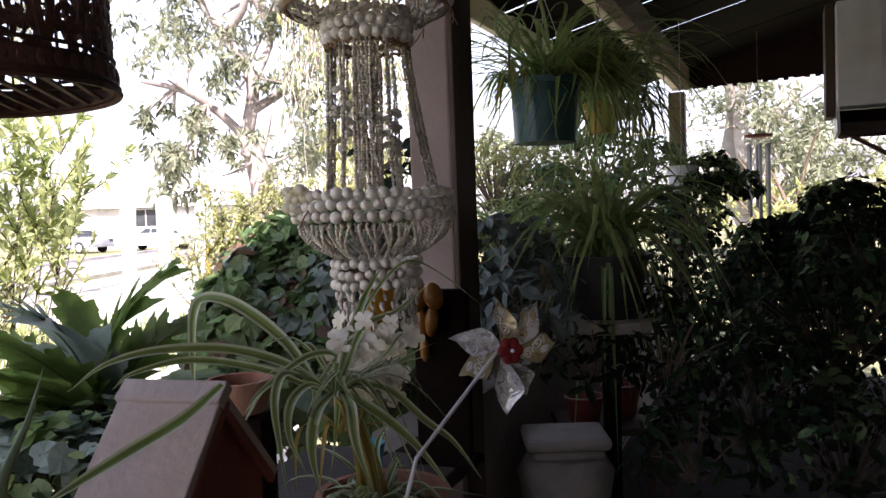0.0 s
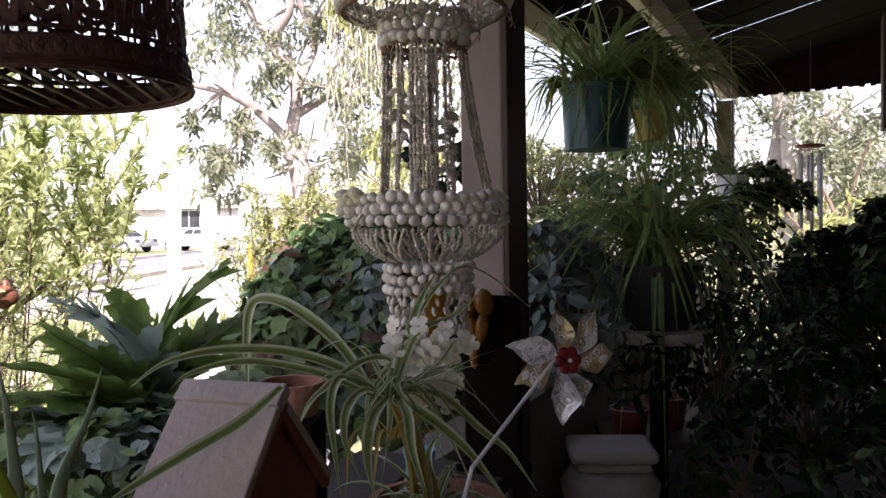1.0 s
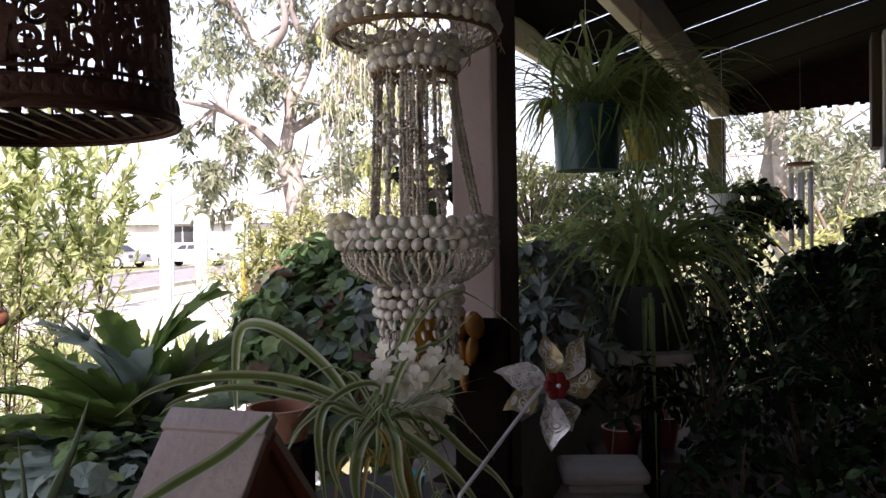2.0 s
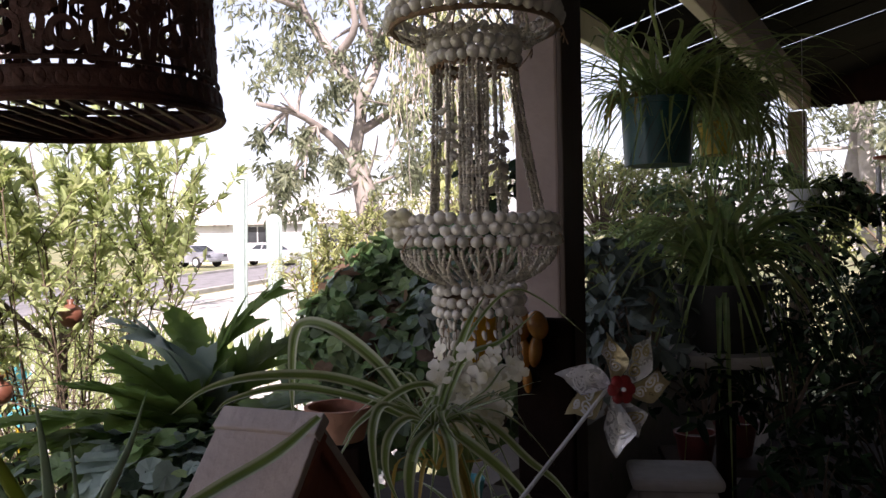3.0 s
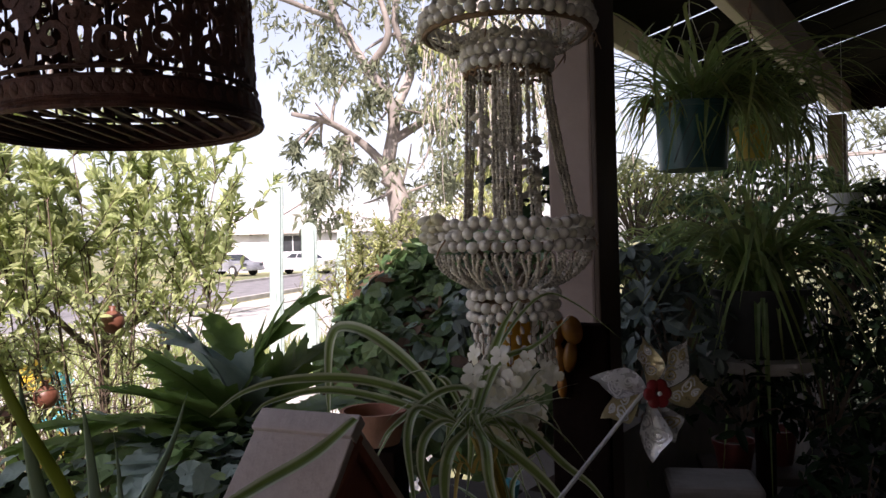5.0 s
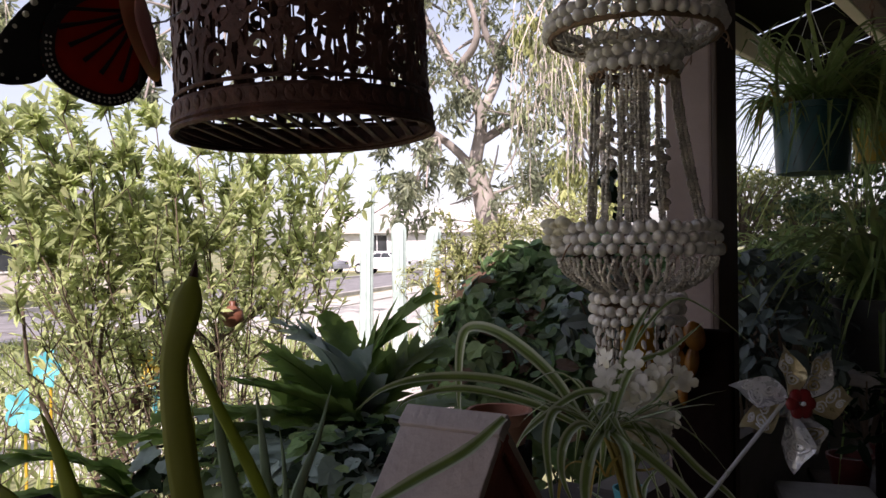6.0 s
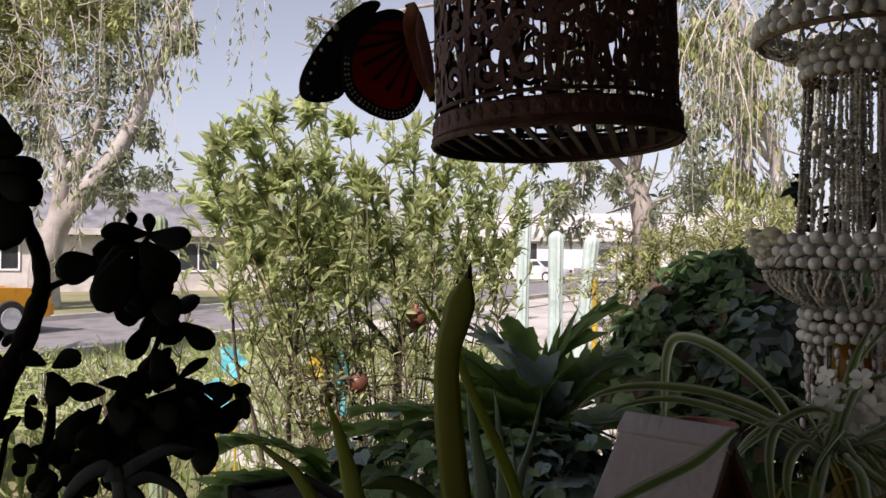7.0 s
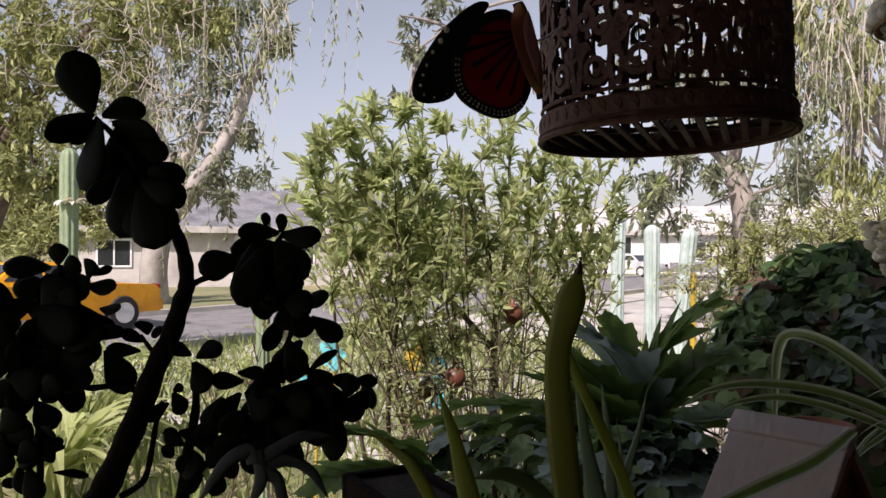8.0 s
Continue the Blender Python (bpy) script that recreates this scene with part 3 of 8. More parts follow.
def car(at, turn, paint, label):
    root = thing("car", at, label, "car", "parked cars", turn=turn)
    prof = [(-2.15, 0.32), (-2.15, 0.62), (-2.05, 0.80), (-1.45, 0.86), (-1.2, 0.90), (-0.65, 1.30), (0.15, 1.32), (0.65, 0.92), (2.0, 0.86), (2.12, 0.75), (2.12, 0.32)]
    b = MB()
    n = len(prof)
    for sx in (-1, 1):
        b.add([(sx * (0.86 if z < 1.0 else 0.66), y, z) for y, z in prof], [tuple(range(n)) if sx > 0 else tuple(range(n))[::-1]])
    b.f += [(i, i + 1, n + i + 1, n + i) for i in range(n - 1)] + [(n - 1, 0, n, 2 * n - 1)]
    part("body", b, paint, root)
    for nm, y0, z0, y1, z1 in (("windscreen", -1.16, 0.93, -0.70, 1.27), ("rear_window", 0.62, 0.96, 0.20, 1.29)):
        b = MB()
        b.add([(-0.72, y0 - 0.012 * (1 if y0 < 0 else -1), z0 + 0.01), (0.72, y0 - 0.012 * (1 if y0 < 0 else -1), z0 + 0.01), (0.60, y1 - 0.012 * (1 if y0 < 0 else -1), z1 + 0.01), (-0.60, y1 - 0.012 * (1 if y0 < 0 else -1), z1 + 0.01)], [(0, 1, 2, 3)])
        part(nm, b, M["glass"], root)
    for sx in (-1, 1):
        for y0, y1 in ((-0.95, -0.25), (-0.2, 0.5)):
            b = MB()
            b.add([(sx * 0.825, y0, 1.0), (sx * 0.825, y1, 1.0), (sx * 0.69, min(y1, 0.15), 1.26), (sx * 0.69, max(y0, -0.62), 1.26)], [(0, 1, 2, 3)])
            part("side_window", b, M["glass"], root)
        for y in (-1.35, 1.3):
            b = MB()
            b.lathe([(0.10, -0.1), (0.31, -0.1), (0.33, -0.06), (0.33, 0.06), (0.31, 0.1), (0.10, 0.1)], 20, pose(sx * 0.80, y, 0.33, 0, 90, 0))
            w = part("wheel", b, M["tyre"], root)
            b = MB()
            b.lathe([(0.02, -0.105), (0.20, -0.105), (0.20, 0.105), (0.02, 0.105)], 16, pose(sx * 0.81, y, 0.33, 0, 90, 0))
            part("rim", b, M["metal"], w)
        b = MB()
        b.bevel_box((sx * 0.7 - 0.13, 2.10, 0.66), (sx * 0.7 + 0.13, 2.15, 0.86), 0.01)
        part("tail_light", b, M["red"], root)
        b = MB()
        b.bevel_box((sx * 0.68 - 0.13, -2.19, 0.62), (sx * 0.68 + 0.13, -2.13, 0.76), 0.01)
        part("headlight", b, M["glass"], root)
    for y0, y1 in ((-2.24, -2.14), (2.11, 2.22)):
        b = MB()
        b.bevel_box((-0.84, y0, 0.34), (0.84, y1, 0.56), 0.03)
        part("bumper", b, paint, root)
    return root


car((-14.6, 7.8, 0.012), 0, M["carpaint"], "bright orange car parked at the kerb")
car((-17.2, 45.0, 0), 80, M["carwhite"], "white car parked in front of the far house")
car((-12.6, 46.0, 0), 95, M["cardark"], "grey car parked in front of the far house")
car((-21.5, 44.0, 0), 70, M["cardark"], "blue-grey car parked on the far drive")

# ---- trees ----
def limb(b, pts, r0, r1, sides=8):
    q = spline(pts, 4)
    b.tube(q, [r0 + (r1 - r0) * i / (len(q) - 1) for i in range(len(q))], sides)
    return q


def crown_leaves(b, rng, clumps, leaf, droop, tv=DIAMOND_V, tf=DIAMOND_F):
    """clumps: centre, radius, count. Leaves thicken towards the outside and hang."""
    for c, r, n in clumps:
        c = np.array(c)
        u = rng.normal(size=(n, 3))
        u /= np.linalg.norm(u, axis=1, keepdims=True)
        k = max(2, int(n / 45))
        hubs = rng.normal(size=(k, 3))
        hubs /= np.linalg.norm(hubs, axis=1, keepdims=True)
        hubs = hubs * (rng.random((k, 1)) ** 0.4) * r * np.array([1, 1, 0.8])
        pos = c + hubs[rng.integers(0, k, n)] + u * (rng.random((n, 1)) ** 0.6) * r * 0.34
        d = rng.normal(size=(n, 3)) * (1 - droop) + np.array([0, 0, -1.0]) * droop
        R = frames_along(d, rng.normal(size=(n, 3)))
        sc = leaf * (0.6 + 0.8 * rng.random((n, 1))) * np.ones((1, 3))
        b.scatter(tv, tf, pos, R, sc)


def weep(b, rng, tops, length, n, leaf):
    """Hanging twigs with leaves: a twig mesh and leaves in one list each."""
    pos, dirs = [], []
    tw = MB()
    for c, r, k in tops:
        for _ in range(k):
            p = Vector(c) + V(*(rng.normal(size=3) * r * 0.5))
            ln = length * (0.5 + rng.random())
            side = V(*rng.normal(size=2), 0) * 0.15
            pts = [p + V(0, 0, -ln * s) + side * (math.sin(s * 2.2) * ln) for s in (0, 0.25, 0.5, 0.75, 1)]
            tw.tube(pts, [0.012, 0.010, 0.008, 0.006, 0.004], 3, cap=False)
            for _ in range(n):
                s = rng.random()
                q = pts[min(3, int(s * 4))].lerp(pts[min(3, int(s * 4)) + 1], s * 4 % 1)
                pos.append(tuple(q))
                dirs.append((rng.normal() * 0.5, rng.normal() * 0.5, -1))
    if pos:
        b.scatter(DIAMOND_V, DIAMOND_F, np.array(pos), frames_along(np.array(dirs), rng.normal(size=(len(dirs), 3))), leaf * (0.6 + 0.8 * rng.random((len(pos), 1))) * np.ones((1, 3)))
    return tw


def tree(at, limbs, clumps, leaf, label, seed, leafmat, bark=M["gum_bark"], droop=0.55, weeps=(), weep_len=2.0, weep_mat=None, weep_n=18, tufts=(), curls=()):
    rng = np.random.default_rng(seed)
    root = thing("tree", at, label, "tree")
    inv = Matrix.Translation(-Vector(at))
    b = MB()
    ends = []
    for pts, r0, r1 in limbs:
        q = limb(b, [inv @ Vector(p) for p in pts], r0, r1)
        ends += q[len(q) // 3:]
    clumps = [((inv @ Vector(c)), r, n) for c, r, n in clumps]
    for c, r, n in clumps:
        e = min(ends, key=lambda p: (p - c).length)
        for _ in range(3):
            t = c + V(*(rng.normal(size=3) * r * 0.5))
            m = (e + t) / 2 + V(*(rng.normal(size=3) * 0.1 * (e - t).length))
            q = bezier(e, m, t, 6)
            b.tube(q, [0.045 - 0.006 * i for i in range(6)], 4, cap=False)
    part("trunk", b, bark, root, smooth=True)
    b = MB()
    crown_leaves(b, rng, clumps, leaf, droop)
    part("crown", b, leafmat, root)
    for c, r, n in tufts:
        b = MB()
        crown_leaves(b, rng, [((inv @ Vector(c)) + V(0, 0, 0.25 * r), r * 0.8, n // 2), ((inv @ Vector(c)) - V(0, 0, 0.4 * r), r * 0.6, n // 2)], leaf * 0.6, 0.6)
        part("seed_pod_tuft", b, M["gum_leaf_y"], root, "hanging brown-yellow seed cluster")
    if curls:
        b = MB()
        for c, r, n in curls:
            for _ in range(n // 2):
                p = (inv @ Vector(c)) + V(*(rng.normal(size=3) * r))
                d = V(rng.normal() * 0.7, rng.normal() * 0.7, -0.8 + rng.normal() * 0.5).normalized()
                pts = [p]
                for _ in range(9):
                    d = (d + V(*(rng.normal(size=3) * 0.45))).normalized()
                    pts.append(pts[-1] + d * r * 0.24)
                b.tube(pts, [0.008 - 0.0006 * i for i in range(10)], 4, cap=False)
        part("bare_twig", b, M["pale_twig"], root, "tangle of bleached bare twigs", smooth=True, kind="stuff")
    if weeps:
        b = MB()
        tw = weep(b, rng, [((inv @ Vector(c)), r, k) for c, r, k in weeps], weep_len, weep_n, leaf * 0.7)
        hang = part("hanging_foliage", b, weep_mat or leafmat, root, "drooping yellowish twigs")
        part("twig", tw, M["pale_twig"], hang, kind="stuff")
    return root


# big street tree seen past the shell lamp
T1 = (-4.0, 16.9, 0)
tree(T1, [
    ([(-4.0, 16.9, -0.1), (-3.708, 15.794, 1.718), (-3.824, 15.773, 2.594), (-4.003, 15.737, 3.239)], 0.30, 0.19),
    ([(-3.928, 15.752, 3.062), (-4.427, 15.647, 3.633), (-4.94, 15.025, 4.037), (-5.523, 14.388, 4.162)], 0.11, 0.045),
    ([(-4.003, 15.737, 3.239), (-3.864, 15.771, 4.341), (-4.389, 15.661, 5.286), (-4.936, 15.547, 6.231), (-5.251, 15.483, 7.403)], 0.15, 0.05),
    ([(-3.866, 15.771, 4.283), (-3.587, 16.347, 5.378), (-3.917, 16.279, 6.347), (-3.655, 16.341, 7.541)], 0.12, 0.045),
    ([(-3.855, 15.771, 3.759), (-2.815, 15.999, 4.432), (-2, 16.178, 5.227)], 0.10, 0.04),
    ([(-4.936, 15.547, 6.231), (-6.4, 14.2, 6.6), (-7.9, 12.8, 6.2), (-8.9, 12.1, 5.4)], 0.06, 0.02),
    ([(-4.275, 15.686, 5.283), (-3.796, 15.28, 5.836), (-4.101, 15.219, 6.971)], 0.10, 0.04),
], [
    ((-5.249, 14.952, 2.544), 0.75, 700), ((-4.85, 15.041, 3.155), 0.6, 260), ((-5.28, 14.95, 3.617), 0.5, 180), ((-3.688, 14.78, 2.752), 0.7, 330), ((-3.194, 15.91, 2.811), 0.9, 420),
    ((-2.606, 16.041, 3.612), 1.1, 420), ((-3.061, 15.433, 4.238), 1.0, 420), ((-4.16, 15.196, 4.378), 0.8, 330), ((-4.811, 15.057, 4.846), 1.0, 420)] + [
    ((-5.402, 15.444, 5.777), 1.1, 380), ((-4.163, 16.224, 5.873), 1.1, 420), ((-3.127, 15.936, 5.72), 1.2, 420), ((-2.455, 16.08, 5.238), 1.1, 420), ((-4.807, 15.577, 6.926), 1.3, 420),
    ((-3.328, 15.897, 6.89), 1.3, 420), ((-9.1, 12.1, 5.3), 0.7, 260), ((-8.9, 11.9, 4.4), 0.55, 200), ((-8.6, 12.3, 6.0), 0.8, 260), ((-7.6, 12.9, 5.2), 0.9, 260), ((-1.974, 16.189, 6.39), 1.3, 380), ((-1.339, 16.318, 4.279), 1.1, 330), ((-1.214, 17.363, 2.957), 1.0, 330), ((-5.598, 15.407, 7.179), 1.2, 300)],
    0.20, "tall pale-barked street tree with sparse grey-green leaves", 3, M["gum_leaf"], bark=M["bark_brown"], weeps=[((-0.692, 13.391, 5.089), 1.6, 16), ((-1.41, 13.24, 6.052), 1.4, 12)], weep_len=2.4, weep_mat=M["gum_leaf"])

# white-barked tree beside the bungalow
T2 = (-19.5, 13.9, 0)
tree(T2, [
    ([(-19.5, 13.9, -0.1), (-19.302, 13.712, 1.107), (-19.066, 13.871, 2.228), (-18.539, 14.229, 3.031), (-17.946, 14.631, 3.994), (-17.459, 14.962, 5.036), (-17.091, 15.211, 6.238), (-16.591, 15.55, 7.521), (-16.305, 15.743, 9.282)], 0.42, 0.10),
    ([(-19.198, 13.782, 1.747), (-18.937, 13.958, 3.349), (-19.139, 13.82, 4.629), (-19.605, 13.502, 5.747), (-19.874, 13.318, 7.347)], 0.26, 0.08),
    ([(-18.937, 13.958, 3.509), (-18.279, 14.405, 4.792), (-18.018, 14.581, 6.234), (-18.154, 14.488, 7.674)], 0.16, 0.06),
    ([(-17.459, 14.962, 5.036), (-17.223, 15.122, 5.917), (-17.292, 15.074, 7.037)], 0.12, 0.05),
], [
    ((-17.614, 14.857, 3.835), 1.0, 420), ((-17.41, 14.391, 3.314), 0.8, 350), ((-18.413, 14.313, 5.432), 1.3, 520), ((-18.945, 13.951, 6.39), 1.5, 560), ((-17.489, 14.94, 6.716), 1.0, 380), ((-19.868, 13.324, 5.106), 1.4, 500),
    ((-17.087, 15.214, 4.797), 0.7, 240), ((-17.889, 14.667, 7.835), 1.5, 560), ((-19.082, 13.856, 8.31), 1.6, 560), ((-15.693, 14.952, 7.251), 0.5, 260), ((-16.769, 14.22, 8.011), 0.7, 330), ((-16.7, 15.475, 8.56), 1.0, 300), ((-20.269, 13.05, 6.705), 1.5, 480), ((-19.095, 14.455, 4.045), 1.0, 320)],
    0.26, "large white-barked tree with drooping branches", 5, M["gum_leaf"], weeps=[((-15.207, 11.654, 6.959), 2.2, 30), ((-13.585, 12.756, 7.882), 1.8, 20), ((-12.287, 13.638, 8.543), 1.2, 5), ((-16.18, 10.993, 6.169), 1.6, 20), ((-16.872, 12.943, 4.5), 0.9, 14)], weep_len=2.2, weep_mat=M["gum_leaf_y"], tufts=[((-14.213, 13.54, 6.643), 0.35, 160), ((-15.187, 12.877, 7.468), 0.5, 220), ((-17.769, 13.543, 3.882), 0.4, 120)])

# dark-trunked tree at the end of the lawn
T3 = (-9.3, 4.4, 0)
tree(T3, [
    ([(-9.3, 4.4, -0.1), (-10.677, 5.064, 1.506), (-10.451, 5.218, 2.453), (-10.561, 5.142, 3.326), (-10.262, 5.344, 4.2), (-10.145, 5.423, 5.365)], 0.16, 0.08),
    ([(-10.5, 5.184, 2.889), (-10.14, 5.428, 3.473), (-9.601, 5.794, 4.348), (-9.122, 6.119, 5.078)], 0.09, 0.03),
    ([(-10.561, 5.142, 3.326), (-11.224, 4.69, 3.905), (-11.708, 4.361, 4.776)], 0.10, 0.03),
], [
    ((-9.912, 5.1, 2.559), 0.35, 720), ((-9.741, 5.216, 3.258), 0.5, 912), ((-9.973, 5.057, 3.885), 0.6, 1008), ((-9.453, 5.411, 3.818), 0.6, 1008), ((-9.744, 5.213, 4.515), 0.7, 1104), ((-9.108, 5.645, 4.378), 0.6, 960), ((-8.412, 5.876, 4.185), 0.5, 792), ((-8.244, 5.991, 4.665), 0.6, 792),
    ((-10.649, 4.84, 3.646), 0.8, 1008), ((-7.904, 6.222, 4.461), 0.45, 624), ((-9.761, 5.444, 2.367), 0.3, 384), ((-8.751, 5.647, 3.773), 0.45, 624)],
    0.12, "leafy garden tree with a dark trunk and pale leaves", 7, M["lemon"], bark=M["twig"], droop=0.4, weeps=[((-7.683, 5.888, 4.6), 0.7, 8)], weep_len=0.9, weep_mat=M["gum_leaf_y"],
    curls=[((-8.67, 5.097, 4.174), 0.35, 40), ((-8.188, 5.424, 4.176), 0.35, 45), ((-7.758, 5.717, 3.724), 0.35, 40), ((-7.489, 5.9, 3.207), 0.30, 24), ((-8.08, 5.498, 3.852), 0.35, 30)])

# weeping tree past the ivy bank
T4 = (-1.2, 12.0, 0)
tree(T4, [
    ([(-1.2, 12.0, -0.1), (-1.16, 13.952, 2.849), (-1.452, 13.752, 4.07), (-1.744, 13.553, 5.291), (-1.964, 13.402, 6.687)], 0.14, 0.05),
    ([(-1.305, 13.853, 3.197), (-1.674, 12.997, 3.798), (-2.021, 12.761, 4.047)], 0.06, 0.02),
], [((-1.815, 12.9, 4.801), 0.7, 300), ((-1.399, 13.184, 4.301), 0.8, 320), ((-1.673, 12.998, 3.212), 0.6, 260), ((-2.008, 12.164, 4.9), 0.5, 200), ((-1.208, 12.71, 2.503), 0.7, 300), ((-1.737, 12.35, 2.501), 0.35, 160)],
    0.16, "weeping yellow-green tree beyond the bank", 9, M["lemon"], droop=0.75, weeps=[((-1.672, 11.788, 4.827), 0.9, 40), ((-1.167, 12.132, 4.982), 0.9, 30)], weep_len=1.4, weep_mat=M["gum_leaf_y"])

# trees behind the far end of the porch
T5 = (9.0, 22.0, 0)
tree(T5, [
    ([(9.0, 22.0, -0.1), (8.263, 23.34, 2.058), (8.505, 23.445, 4.223), (8.252, 23.552, 6.574)], 0.35, 0.2),
    ([(8.516, 22.303, 1.215), (8.828, 22.404, 3.284), (9.752, 22.473, 4.531), (10.42, 22.518, 5.308)], 0.30, 0.14),
    ([(8.401, 22.362, 2.499), (8.296, 22.436, 4.103), (8.66, 22.499, 5.37)], 0.25, 0.14),
], [((8.217, 18.388, 3.201), 1.0, 500), ((7.923, 18.341, 2.295), 1.0, 500), ((9.6, 21.0, 3.6), 1.7, 900), ((10.4, 20.2, 2.2), 1.5, 800), ((8.0, 21.0, 5.2), 1.6, 600), ((7.966, 17.321, 1.868), 0.9, 460), ((7.601, 22.353, 2.527), 1.0, 300), ((7.669, 23.436, 4.253), 1.3, 260), ((9.232, 23.531, 5.87), 2.0, 400), ((1.551, 20.309, 3.212), 0.9, 300)],
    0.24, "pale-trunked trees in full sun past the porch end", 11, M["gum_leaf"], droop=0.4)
for k, (c, r, h, n, lab) in enumerate([((-32.8, 31.3, 0), 2.6, 6.4, 1100, "rounded tree behind the bungalow"), ((-17.5, 9.0, 0), 1.2, 1.7, 800, "sunlit shrub behind the cactus"), ((-20.9, 12.2, 0), 2.0, 3.4, 2600, "tall hedge shrub at the lawn's end"), ((-3.0, 24.0, 0), 2.2, 3.2, 1200, "leafy garden tree beyond the bank"), ((2.5, 14.0, 0), 1.7, 2.2, 1100, "sunlit hedge shrub beyond the porch"), ((5.6, 13.0, 0), 1.5, 2.0, 900, "sunlit hedge shrub beyond the porch"), ((-9.5, 38.0, 0), 3.0, 4.0, 1300, "street tree before the far houses"), ((8.5, 15.0, 0), 1.6, 1.9, 900, "garden shrub at the porch end"), ((-30, 40, 0), 4.0, 5.0, 1400, "street tree before the far houses"), ((14, 34, 0), 4.0, 5.5, 1500, "street tree before the far houses")]):
    rr = random.Random(40 + k)
    clumps = [((c[0] + rr.uniform(-1, 1) * r * 0.6, c[1] + rr.uniform(-1, 1) * r * 0.6, h * rr.uniform(0.35, 0.85)), r * 0.55, n // 6) for _ in range(6)]
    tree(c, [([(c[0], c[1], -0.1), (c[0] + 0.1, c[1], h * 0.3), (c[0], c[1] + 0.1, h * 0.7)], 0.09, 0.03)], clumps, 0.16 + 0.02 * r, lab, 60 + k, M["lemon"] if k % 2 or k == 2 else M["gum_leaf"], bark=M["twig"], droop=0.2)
tree((-21.6, 11.4, 0), [
    ([(-21.6, 11.4, -0.1), (-21.5, 11.5, 1.4), (-21.4, 11.4, 2.8), (-21.5, 11.5, 4.2)], 0.10, 0.03),
    ([(-21.5, 11.5, 1.4), (-21.0, 12.2, 2.4), (-20.6, 12.7, 3.4)], 0.06, 0.02),
], [((-21.3, 11.3, 3.9), 0.9, 900), ((-20.8, 12.1, 3.6), 0.9, 900), ((-20.5, 12.8, 3.1), 0.8, 700), ((-21.6, 10.8, 3.2), 0.9, 800), ((-21.0, 11.9, 2.5), 0.9, 900), ((-20.4, 12.9, 2.2), 0.7, 600), ((-21.5, 11.0, 2.0), 0.8, 700), ((-20.9, 12.2, 4.5), 0.7, 500)],
    0.19, "dense yellow-green tree behind the tall cactus", 75, M["lemon"], bark=M["twig"], droop=0.3)


# ---- garden just outside: bush, bank, big leaves ----
def blades(name, at, n, spread, height, width, mat, label, category, seed, lean=0.5, kind=""):
    rng = random.Random(seed)
    root = thing(name, at, label, category, kind=kind)
    for _ in range(n):
        a, r = rng.uniform(0, 6.283), spread * rng.random() ** 0.5
        h, q = height * rng.uniform(0.6, 1.1), rng.uniform(0.1, 1) * lean
        c, s = math.cos(a), math.sin(a)
        p = V(c * r * 0.3, s * r * 0.3, 0)
        b = MB()
        b.strap(bezier(p, p + V(c * q * h * 0.3, s * q * h * 0.3, h), p + V(c * q * h * 1.2, s * q * h * 1.2, h * rng.uniform(0.3, 0.9)), 8), width * rng.uniform(0.7, 1.2), up=V(0, 0, 1))
        part("leaf", b, mat, root)
    return root


